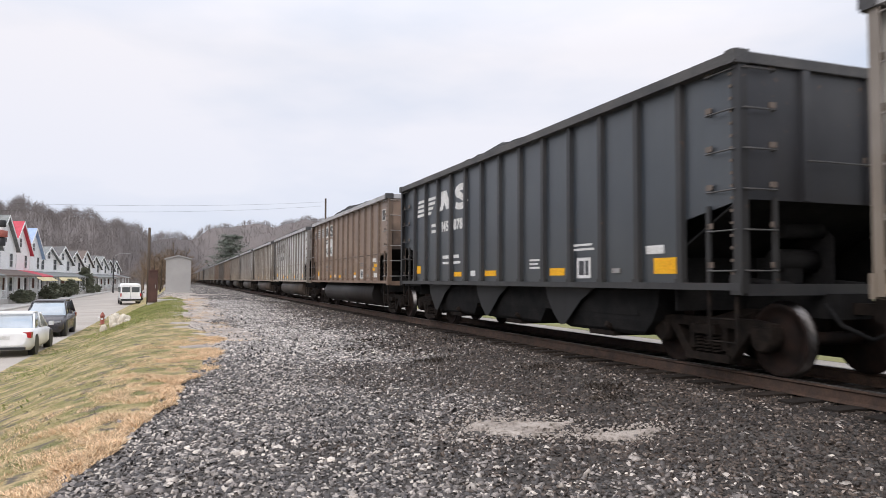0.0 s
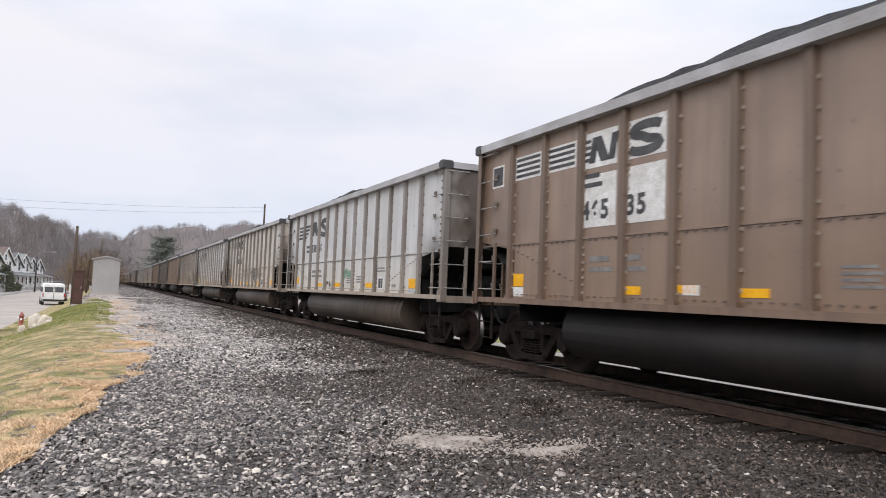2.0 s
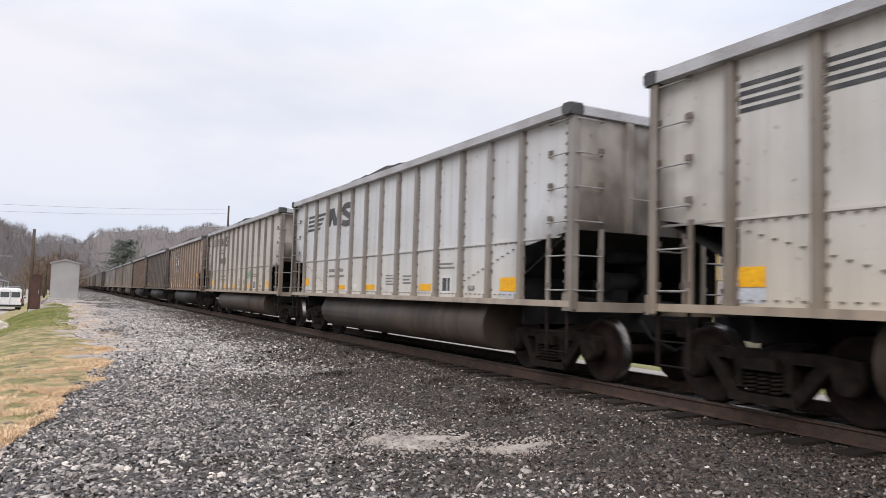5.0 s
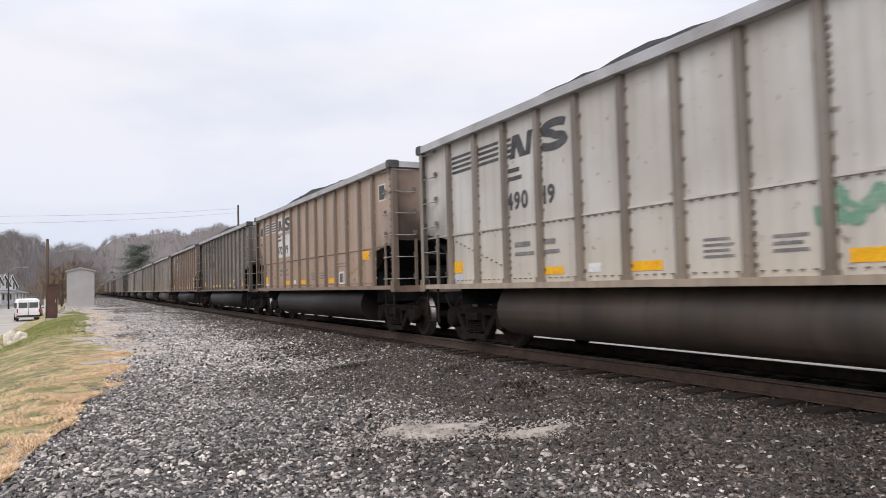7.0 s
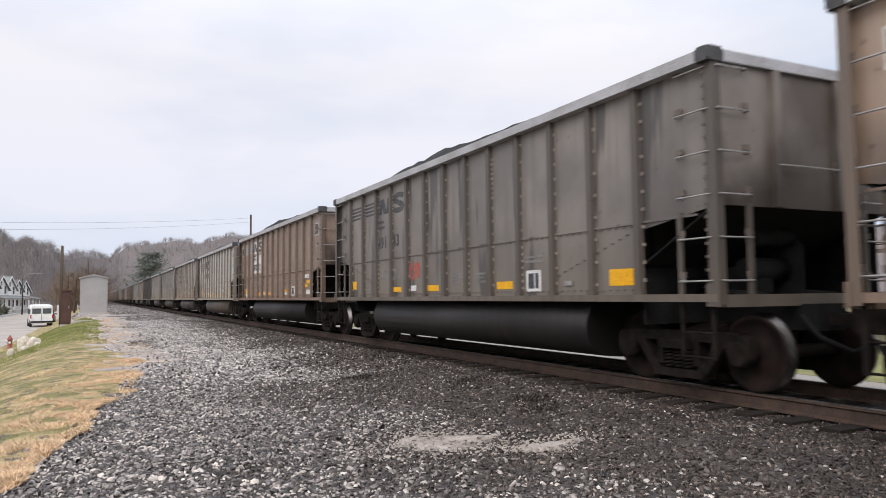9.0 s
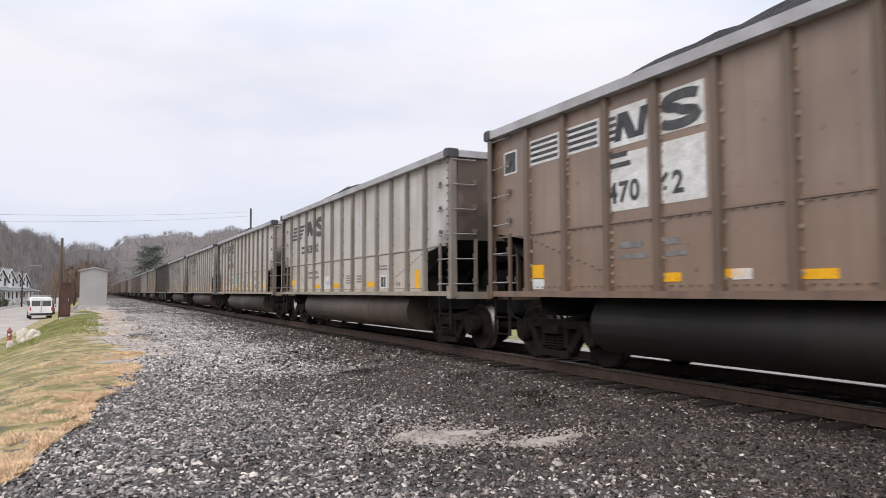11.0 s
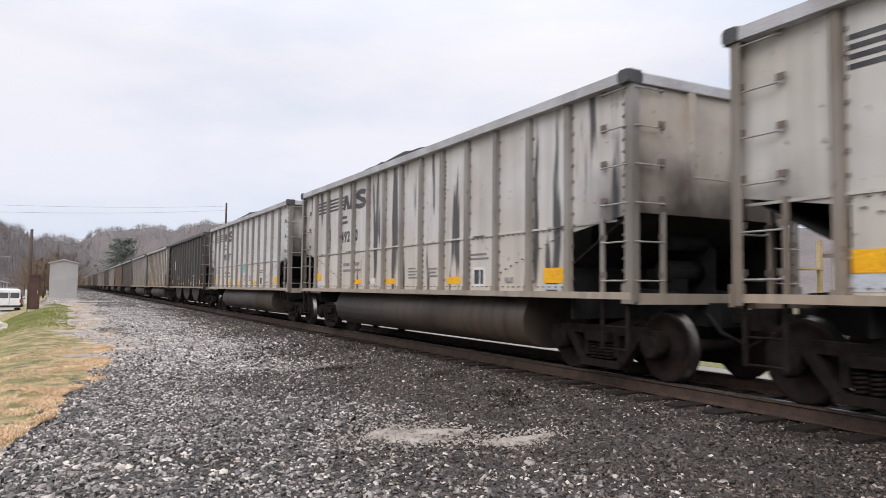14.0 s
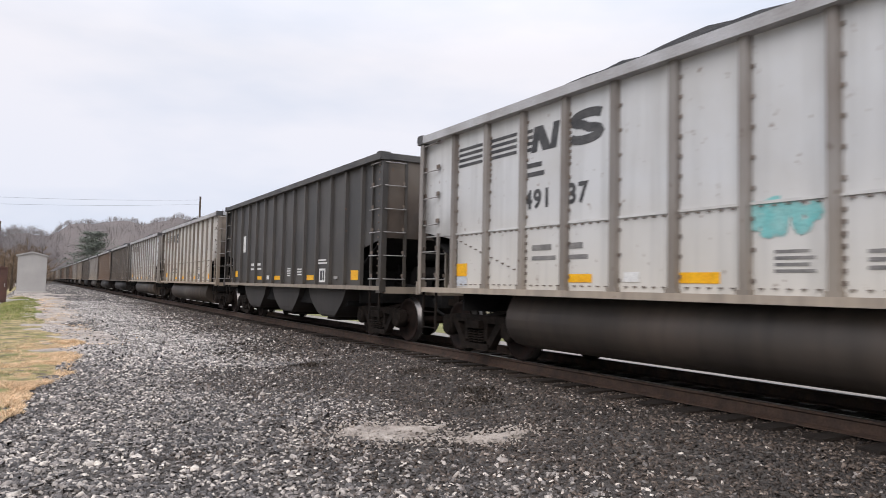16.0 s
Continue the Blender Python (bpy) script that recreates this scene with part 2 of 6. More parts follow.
M_TEAL = surface("teal_spray", (0.16, 0.48, 0.47), (0.28, 0.5, 0.48), 4, 0.6, bump=0)
M_GREEN = surface("green_spray", (0.12, 0.30, 0.19), (0.25, 0.36, 0.27), 4, 0.6, bump=0)
M_RED = surface("red_spray", (0.46, 0.1, 0.07), (0.34, 0.12, 0.09), 4, 0.6, bump=0)
M_BOLTPALE = surface("pale_bolt", (0.36, 0.30, 0.24), (0.27, 0.22, 0.18), 8, 0.8, bump=0)
M_RAIL = surface("rusted_rail_web", (0.09, 0.056, 0.04), (0.055, 0.038, 0.03), 6, 0.75)
M_HEAD = surface("worn_rail_head", (0.34, 0.32, 0.30), (0.22, 0.19, 0.17), 9, 0.35, 0.9, bump=0.05)
M_TIE = surface("creosoted_tie", (0.034, 0.025, 0.019), (0.02, 0.016, 0.013), 5, 0.9, per_object=0.4, stretch=(0.3, 3, 3))
M_BEDSOIL = surface("dark_track_soil", (0.026, 0.022, 0.019), (0.05, 0.042, 0.036), 1.1, 0.9, fine=26, bump=1.0, bump_size=0.05)
M_DIRT = surface("trodden_dirt", (0.47, 0.41, 0.355), (0.30, 0.262, 0.228), 1.3, 0.95, fine=30, bump=0.8, bump_size=0.03)
M_GRAVEL = surface("ballast_bed", (0.052, 0.046, 0.041), (0.11, 0.098, 0.087), 1.1, 0.85, fine=26, bump=1.0, bump_size=0.05)
def stone_material(name, stops, scale=0.9, rough=0.55):
    """Broken stone: each piece takes its own tone from a ramp, shifted by broad damp and dusty areas."""
    m, n, l, p = node_material(name)
    tc = n.new("ShaderNodeTexCoord")
    ramp_ = n.new("ShaderNodeValToRGB")
    el = ramp_.color_ramp.elements
    while len(el) < len(stops):
        el.new(0.5)
    for e_, (at, colour) in zip(el, stops):
        e_.position, e_.color = at, (*colour, 1)
    l.new(n.new("ShaderNodeNewGeometry").outputs["Random Per Island"], ramp_.inputs[0])
    big, small = n.new("ShaderNodeTexNoise"), n.new("ShaderNodeTexNoise")
    big.inputs["Scale"].default_value, big.inputs["Detail"].default_value = scale, 5
    small.inputs["Scale"].default_value, small.inputs["Detail"].default_value = 45, 4
    total = n.new("ShaderNodeMath")
    total.operation = "MULTIPLY"
    for t, lo, hi, slot in ((big, 0.72, 1.3, 0), (small, 0.75, 1.25, 1)):
        l.new(tc.outputs["Object"], t.inputs["Vector"])
        r = n.new("ShaderNodeMapRange")
        r.inputs[1].default_value, r.inputs[2].default_value = 0.32, 0.68
        r.inputs[3].default_value, r.inputs[4].default_value = lo, hi
        l.new(t.outputs["Fac"], r.inputs[0])
        l.new(r.outputs[0], total.inputs[slot])
    hsv = n.new("ShaderNodeHueSaturation")
    l.new(ramp_.outputs[0], hsv.inputs["Color"])
    l.new(total.outputs[0], hsv.inputs["Value"])
    l.new(hsv.outputs[0], p.inputs["Base Color"])
    p.inputs["Roughness"].default_value = rough
    p.inputs["Specular IOR Level"].default_value = 0.5
    b = n.new("ShaderNodeBump")
    b.inputs["Strength"].default_value, b.inputs["Distance"].default_value = 0.4, 0.01
    l.new(small.outputs["Fac"], b.inputs["Height"])
    l.new(b.outputs[0], p.inputs["Normal"])
    return m


M_STONE = stone_material("ballast_stone", [(0.0, (0.034, 0.030, 0.028)), (0.38, (0.100, 0.088, 0.080)), (0.68, (0.245, 0.215, 0.192)), (0.9, (0.45, 0.40, 0.35)), (1.0, (0.68, 0.61, 0.53))], rough=0.4)
M_DUSTY = stone_material("dusty_stone", [(0.0, (0.19, 0.172, 0.155)), (0.4, (0.36, 0.33, 0.30)), (0.8, (0.52, 0.48, 0.44)), (1.0, (0.68, 0.635, 0.585))], rough=0.6)
M_BED = stone_material("dirty_track_stone", [(0.0, (0.017, 0.0125, 0.0095)), (0.5, (0.048, 0.035, 0.0262)), (0.84, (0.098, 0.073, 0.056)), (0.97, (0.175, 0.136, 0.108)), (1.0, (0.38, 0.32, 0.27))], 1.6)
M_PATCH = surface("pale_fines", (0.43, 0.38, 0.33), (0.29, 0.25, 0.215), 3, 0.95, fine=60, bump=0.6)
M_VERGE = surface("verge_grass", (0.20, 0.21, 0.075), (0.30, 0.28, 0.12), 0.8, 0.95, fine=30, bump=0.8)
M_ROAD = surface("worn_asphalt", (0.35, 0.315, 0.275), (0.43, 0.39, 0.345), 0.35, 0.9, fine=60, bump=0.3)
M_KERB = surface("concrete", (0.50, 0.48, 0.45), (0.42, 0.40, 0.37), 1.2, 0.9)
M_FAR = surface("meadow", (0.10, 0.10, 0.05), (0.16, 0.13, 0.075), 0.03, 0.95, fine=2)
# slope and twig tones are raised to hold the haze of distance
M_FOREST = surface("hazed_leaf_litter", (0.185, 0.16, 0.15), (0.15, 0.132, 0.125), 0.02, 0.95, fine=0.5, bump=0)
M_TWIG = surface("hazed_bare_twigs", (0.185, 0.162, 0.15), (0.235, 0.21, 0.198), 0.03, 0.9, fine=1, bump=0, island=0.3)
M_TWIGWARM = surface("tawny_twigs", (0.20, 0.14, 0.09), (0.15, 0.115, 0.09), 0.08, 0.9, fine=1, bump=0, island=0.3)
M_PINE = surface("pine_needles", (0.11, 0.12, 0.08), (0.16, 0.165, 0.11), 0.5, 0.8, fine=3, bump=0, island=0.35)
# far pine: needles paled and greyed, aerial haze put into the colour
M_HAZYPINE = surface("hazed_pine_needles", (0.15, 0.17, 0.145), (0.19, 0.21, 0.175), 0.5, 0.8, fine=3, bump=0, island=0.3)
M_BARK = surface("weathered_wood", (0.10, 0.075, 0.055), (0.06, 0.047, 0.038), 2, 0.9, stretch=(1, 1, 0.15))
def lawn_material(name, island):
    """Winter turf: olive and straw drifts with bare grey-brown patches, the same over soil and blades."""
    m, n, l, p = node_material(name)
    tc = n.new("ShaderNodeTexCoord")

    def drift(scale, detail, lo, hi, stretch=(1, 1, 0)):
        mp = n.new("ShaderNodeMapping")
        mp.inputs["Scale"].default_value = stretch
        l.new(tc.outputs["Object"], mp.inputs[0])
        t = n.new("ShaderNodeTexNoise")
        t.inputs["Scale"].default_value, t.inputs["Detail"].default_value, t.inputs["Roughness"].default_value = scale, detail, 0.6
        l.new(mp.outputs[0], t.inputs["Vector"])
        r = n.new("ShaderNodeMapRange")
        r.inputs[1].default_value, r.inputs[2].default_value = lo, hi
        l.new(t.outputs["Fac"], r.inputs[0])
        return r.outputs[0], t

    def blend(fac, under, colour):
        mx = n.new("ShaderNodeMixRGB")
        l.new(fac, mx.inputs[0])
        mx.inputs[2].default_value = (*colour, 1)
        if isinstance(under, tuple):
            mx.inputs[1].default_value = (*under, 1)
        else:
            l.new(under, mx.inputs[1])
        return mx.outputs[0]

    dry, _ = drift(1.5, 9, 0.43, 0.58)
    bare, _ = drift(3.6, 9, 0.535, 0.62)
    lush, _ = drift(1.3, 7, 0.53, 0.64)
    speck, fine_ = drift(38, 4, 0.3, 0.7)
    c = blend(dry, (0.27, 0.25, 0.105), (0.53, 0.405, 0.225))
    c = blend(lush, c, (0.205, 0.21, 0.09))
    c = blend(bare, c, (0.175, 0.15, 0.12))
    hsv = n.new("ShaderNodeHueSaturation")
    l.new(c, hsv.inputs["Color"])
    v = n.new("ShaderNodeMapRange")
    v.inputs[3].default_value, v.inputs[4].default_value = 0.65, 1.3
    l.new(n.new("ShaderNodeNewGeometry").outputs["Random Per Island"] if island else speck, v.inputs[0])
    l.new(v.outputs[0], hsv.inputs["Value"])
    l.new(hsv.outputs[0], p.inputs["Base Color"])
    p.inputs["Roughness"].default_value = 0.95
    p.inputs["Specular IOR Level"].default_value = 0.15
    if not island:
        b = n.new("ShaderNodeBump")
        b.inputs["Strength"].default_value, b.inputs["Distance"].default_value = 1.0, 0.04
        l.new(fine_.outputs["Fac"], b.inputs["Height"])
        l.new(b.outputs[0], p.inputs["Normal"])
    return m


M_STRAW = surface("dry_straw", (0.78, 0.575, 0.37), (0.60, 0.435, 0.27), 3.5, 0.85, bump=0, island=0.35)
M_SOIL, M_BLADE = lawn_material("lawn_turf", False), lawn_material("lawn_blades", True)
M_DEADWEED = surface("dead_weed", (0.06, 0.045, 0.033), (0.03, 0.025, 0.02), 3, 0.9, bump=0, island=0.4)
M_GREENBLADE = surface("green_grass", (0.18, 0.22, 0.06), (0.29, 0.30, 0.11), 0.5, 0.85, bump=0, island=0.35)
M_SIDING = surface("white_siding", (0.92, 0.92, 0.91), (0.88, 0.88, 0.86), 0.6, 0.6, per_object=0.08)
M_SHED = surface("galvanized_panel", (0.40, 0.385, 0.37), (0.35, 0.34, 0.325), 0.8, 0.6, 0.1, bump=0.05)
M_RUSTBOX = surface("brown_enamel", (0.10, 0.05, 0.04), (0.07, 0.04, 0.033), 2, 0.6)
# reflected sky is lifted into both glass tones; car glass is also part metallic
M_GLASS = surface("dark_window", (0.07, 0.082, 0.09), (0.09, 0.10, 0.108), 1, 0.05, bump=0, spec=1.0)
M_CARGLASS = surface("sky_lit_car_glass", (0.42, 0.46, 0.48), (0.38, 0.42, 0.45), 1, 0.06, 0.75, fine=0.6, bump=0)
M_TYRE = surface("tyre_rubber", (0.018, 0.018, 0.019), (0.028, 0.027, 0.026), 9, 0.8)
M_CARWHITE = surface("white_car_paint", (0.84, 0.84, 0.83), (0.81, 0.81, 0.80), 1, 0.25, fine=0.8, bump=0, spec=0.5)
M_CARDARK = surface("charcoal_car_paint", (0.042, 0.038, 0.041), (0.052, 0.047, 0.05), 1, 0.22, fine=0.8, bump=0, spec=0.6)
M_CHROME = surface("chrome", (0.6, 0.6, 0.6), (0.5, 0.5, 0.5), 5, 0.2, 1.0, bump=0)
M_TAIL = surface("red_lamp_glass", (0.42, 0.02, 0.02), (0.34, 0.02, 0.02), 5, 0.2, bump=0)
M_HYDRANT = surface("red_hydrant_paint", (0.33, 0.085, 0.06), (0.27, 0.10, 0.075), 4, 0.5)
M_ROCK = surface("pale_limestone", (0.72, 0.66, 0.55), (0.50, 0.45, 0.37), 3, 0.9, bump=0.8, bump_size=0.03)
M_WIRE = surface("black_cable", (0.03, 0.03, 0.03), (0.04, 0.04, 0.04), 2, 0.7, bump=0)
M_DARKPLASTIC = surface("dark_plastic", (0.025, 0.025, 0.026), (0.035, 0.035, 0.036), 4, 0.5, bump=0)


# ---- mesh helpers ----
def box(bm, x0, x1, y0, y1, z0, z1, m=None):
    vs = [bm.verts.new((x, y, z)) for x in (x0, x1) for y in (y0, y1) for z in (z0, z1)]
    for q in ((0, 1, 3, 2), (4, 6, 7, 5), (0, 4, 5, 1), (2, 3, 7, 6), (0, 2, 6, 4), (1, 5, 7, 3)):
        f = bm.faces.new([vs[i] for i in q])
        if m is not None:
            f.material_index = m
    return vs


def prism(bm, pts, axis, a, b, m=None):
    """A closed outline drawn out along an axis from a to b. pts: the two other coordinates in order."""
    def place(p, v):
        return {"x": (v, p[0], p[1]), "y": (p[0], v, p[1]), "z": (p[0], p[1], v)}[axis]
    lo, hi = [bm.verts.new(place(p, a)) for p in pts], [bm.verts.new(place(p, b)) for p in pts]
    n = len(pts)
    fs = [bm.faces.new([lo[i], lo[(i + 1) % n], hi[(i + 1) % n], hi[i]]) for i in range(n)]
    fs += [bm.faces.new(lo[::-1]), bm.faces.new(hi)]
    if m is not None:
        for f in fs:
            f.material_index = m


def tube(bm, path, r, sides=6, m=None):
    """A round bar along a path of points."""
    rings = []
    for i, p in enumerate(path):
        p = Vector(p)
        d = (Vector(path[min(i + 1, len(path) - 1)]) - Vector(path[max(i - 1, 0)])).normalized()
        u = d.cross(Vector((0, 0, 1)))
        if u.length < 0.01:
            u = d.cross(Vector((1, 0, 0)))
        u.normalize()
        w = d.cross(u)
        rr = r[i] if isinstance(r, (list, tuple)) else r
        rings.append([bm.verts.new(p + rr * (math.cos(a) * u + math.sin(a) * w)) for a in (2 * math.pi * k / sides for k in range(sides))])
    for a, b in zip(rings, rings[1:]):
        for k in range(sides):
            f = bm.faces.new([a[k], a[(k + 1) % sides], b[(k + 1) % sides], b[k]])
            f.smooth = True
            if m is not None:
                f.material_index = m
    for ring in (rings[0][::-1], rings[-1]):
        f = bm.faces.new(ring)
        if m is not None:
            f.material_index = m


def lathe(bm, profile, axis, centre, sides=20, mats=None):
    """A profile of (along, radius) turned about an axis through centre."""
    c = Vector(centre)
    rings = []
    for a, r in profile:
        ring = []
        for k in range(sides):
            s, t = r * math.cos(2 * math.pi * k / sides), r * math.sin(2 * math.pi * k / sides)
            ring.append(bm.verts.new(c + Vector({"x": (a, s, t), "y": (s, a, t), "z": (s, t, a)}[axis])))
        rings.append(ring)
    for i, (a, b) in enumerate(zip(rings, rings[1:])):
        for k in range(sides):
            f = bm.faces.new([a[k], a[(k + 1) % sides], b[(k + 1) % sides], b[k]])
            f.smooth = True
            if mats:
                f.material_index = mats[i]
    bm.faces.new(rings[0][::-1])
    bm.faces.new(rings[-1])


def mesh_of(name, bm, materials):
    bmesh.ops.recalc_face_normals(bm, faces=bm.faces)
    me = bpy.data.meshes.new(name)
    bm.to_mesh(me)
    bm.free()
    for m in materials if isinstance(materials, (list, tuple)) else [materials]:
        me.materials.append(m)
    return me


def part(name, bm, material, parent=None, label="", at=None):
    me = bm if isinstance(bm, bpy.types.Mesh) else mesh_of(name, bm, material)
    ob = new(name, me)
    ob.parent = parent
    if at is not None:
        ob.matrix_basis = at if isinstance(at, Matrix) else Matrix.Translation(at)
    if label:
        ob["label"] = label
    return ob


def many(name, verts, faces, material, smooth=False):
    """One large mesh from arrays of corners and triangles or quads."""
    me = bpy.data.meshes.new(name)
    n, k = faces.shape
    me.vertices.add(len(verts))
    me.vertices.foreach_set("co", np.ascontiguousarray(verts, dtype=np.float32).ravel())
    me.loops.add(n * k)
    me.loops.foreach_set("vertex_index", np.ascontiguousarray(faces, dtype=np.int32).ravel())
    me.polygons.add(n)
    me.polygons.foreach_set("loop_start", np.arange(0, n * k, k, dtype=np.int32))
    me.polygons.foreach_set("loop_total", np.full(n, k, dtype=np.int32))
    me.update(calc_edges=True)
    me.materials.append(material)
    if smooth:
        me.polygons.foreach_set("use_smooth", np.ones(n, dtype=bool))
    return new(name, me)


def smoothstep(a, b, v):
    t = np.clip((np.asarray(v, dtype=float) - a) / (b - a), 0, 1)
    return t * t * (3 - 2 * t)


rng = np.random.default_rng(7)

# ---- the lie of the land ----
TRACK_X, RAIL_Z = 7.73, 0.344
GAUGE = 0.7525
EDGE_Y = (-30, 3, 5.9, 7.3, 9.3, 12.1, 16.2, 18.5, 21, 24, 31.5, 45, 55, 62, 400)
EDGE_X = (-1.6, -1.5, -1.0, -0.68, -0.19, 0.26, 0.75, 0.86, 0.75, 0.43, 0.24, 0.28, -0.6, -2.2, -2.6)


def edge_x(y):
    """The ragged border between the lawn and the stones."""
    y = np.asarray(y, dtype=float)
    wave = 0.09 * np.sin(0.95 * y + 1) + 0.06 * np.sin(2.1 * y) + 0.03 * np.sin(5.3 * y + 2) + 0.02 * np.sin(13 * y)
    return np.interp(y, EDGE_Y, EDGE_X) + wave * np.clip(y / 10, 0.3, 1.2)


def land(x, y):
    """Height of the ground: ballast shoulder, lawn bank and the lower street."""
    x, y = np.asarray(x, dtype=float), np.asarray(y, dtype=float)
    shoulder = 0.33 * smoothstep(18, 60, y)
    bed = 0.125
    near = shoulder + (bed - shoulder) * smoothstep(4.2, 6.3, x)
    bank = -1.13 * (1 - smoothstep(-4.7, -0.4, x))
    left = bank + shoulder * smoothstep(-4.5, -0.5, x)
    z = np.where(x < 1.5, left, near)
    z = np.where(x > 9.3, bed - 0.17 * smoothstep(9.3, 11, x), z)
    z = np.where(x < -4.7, -1.13, z)
    return z


def grid_sheet(name, xs, ys, height, material):
    X, Y = np.meshgrid(xs, ys)
    V = np.stack([X.ravel(), Y.ravel(), height(X, Y).ravel()], 1)
    w = len(xs)
    i = (np.arange(len(ys) - 1)[:, None] * w + np.arange(w - 1)[None]).ravel()
    return many(name, V, np.stack([i, i + 1, i + w + 1, i + w], 1), material, True)


xs = np.concatenate([[-2600, -1200, -500, -200, -80, -40, -25, -14.2], np.arange(-13.5, -4.9, 1.4), np.arange(-4.9, 12, 0.2), [13, 16, 20, 30, 60, 150, 400, 1200, 2600]])
ys = np.concatenate([[-2600, -900, -250, -100, -40, -15], np.arange(-6, 40, 0.3), np.arange(40, 130, 2.0), [150, 190, 260, 400, 700, 1300, 2600]])


def ground_height(X, Y):
    bumps = 0.022 * np.sin(X * 2.3 + 1.7 * np.sin(Y * 0.9)) * np.sin(Y * 1.9 + 0.6 * np.sin(X * 1.3))
    z = land(X, Y) + np.where((X > -0.5) & (X < 6), bumps, 0)
    return z - 0.06 * ((X < -4.7) & (X > -13.8))


tagged(grid_sheet("ground", xs, ys, ground_height, M_GRAVEL), "grey crushed stone ground beside the railway track", "ground", kind="structure")

tagged(grid_sheet("ground_track_bed", np.arange(5.9, 9.7, 0.2), np.concatenate([np.arange(-60, 120, 3.0), [150, 220, 400, 600]]), lambda X, Y: ground_height(X, Y) + 0.012 * smoothstep(5.9, 6.3, X), M_BEDSOIL), "dark track bed", "ground", kind="structure")
my = np.arange(15.5, 66, 0.25)
mt_ = np.linspace(0, 1, 9)
m0 = edge_x(my) - 0.7
m1 = edge_x(my) + 0.25 + smoothstep(15.5, 22, my) * (1.0 + 0.45 * np.sin(my * 0.42) + 0.25 * np.sin(my * 1.1 + 1) + 0.12 * np.sin(my * 3.7)) + 1.8 * smoothstep(50, 62, my)
X = m0[:, None] + (m1 - m0)[:, None] * mt_[None]
Y = np.repeat(my[:, None], 9, 1)
i = (np.arange(len(my) - 1)[:, None] * 9 + np.arange(8)[None]).ravel()
tagged(many("ground_margin", np.stack([X, Y, ground_height(X, Y) + 0.022 - 0.04 * (mt_[None] > 0.99)], 2).reshape(-1, 3), np.stack([i, i + 1, i + 10, i + 9], 1), M_DIRT, True), "trodden pale dirt margin between the lawn and the stones", "ground", kind="structure")

# far meadow beyond the gravel, laid just over the sheet
tagged(grid_sheet("ground_meadow", np.array([-2500, -900, -300, -100, -45, -28, -18.0]), np.array([-2500, -400, -60, 0, 60, 120, 200, 500, 2500.0]), lambda X, Y: land(X, Y) + 0.02, M_FAR), "dull winter meadow behind the houses", "ground", kind="structure")
tagged(grid_sheet("ground_verge", np.array([11.8, 14, 16.5, 19.0]), np.arange(-300, 400, 4.0), lambda X, Y: land(X, Y) + 0.03 + 0.0 * X, M_VERGE), "pale green grass beyond the gravel lane", "ground", kind="structure")
tagged(grid_sheet("ground_field", np.array([19.0, 40, 120, 400, 2500.0]), np.array([-2500, -300, -60, 0, 60, 120, 200, 500, 2500.0]), lambda X, Y: land(X, Y) + 0.02, M_FAR), "dull grass beyond the far street", "ground", kind="structure")
tagged(grid_sheet("road_far", np.array([10.7, 11.2, 11.8]), np.arange(-300, 420, 6.0), lambda X, Y: land(X, Y) + 0.025, M_ROAD), "pale narrow concrete lane beyond the railway track", "road", kind="structure")

# street
tagged(grid_sheet("road", np.array([-13.4, -11, -9, -7, -4.65]), np.arange(-60, 420, 4.0), lambda X, Y: np.full_like(X, -1.12), M_ROAD), "pale worn asphalt street", "road", kind="structure")
for name, x0, x1, label in (("kerb", -13.6, -13.4, "concrete kerb at the far side of the street"),):
    bm = bmesh.new()
    box(bm, x0, x1, -60, 415, -1.3, -0.98)
    tagged(part(name, bm, M_KERB), label, "kerb", kind="structure")
bm = bmesh.new()
box(bm, -18.2, -13.6, -60, 415, -1.3, -1.0)
tagged(part("pavement", bm, M_KERB), "concrete pavement in front of the houses", "pavement", kind="structure")

# lawn with a ragged border towards the stones
LY = np.concatenate([np.arange(-20, 4, 0.5), np.arange(4, 26, 0.09), np.arange(26, 64, 0.3), np.arange(64, 300, 5)])
EX = edge_x(LY) + 0.04 * rng.standard_normal(len(LY))
CORE = np.interp(LY, EDGE_Y, EDGE_X) - 0.5
T = np.linspace(0, 1, 30)
X = np.where(T[None] < 0.9, -4.75 + (CORE[:, None] + 4.75) * T[None] / 0.9, CORE[:, None] + (EX - CORE)[:, None] * (T[None] - 0.9) / 0.1)
Y = np.repeat(LY[:, None], len(T), 1)
Z = land(X, Y) + 0.03 - 0.045 * (T[None] > 0.999)
w = len(T)
i = (np.arange(len(LY) - 1)[:, None] * w + np.arange(w - 1)[None]).ravel()
tagged(many("lawn", np.stack([X, Y, Z], 2).reshape(-1, 3), np.stack([i, i + 1, i + w + 1, i + w], 1), M_SOIL, True), "patchy half-dead lawn sloping down to the street", "lawn", kind="structure")


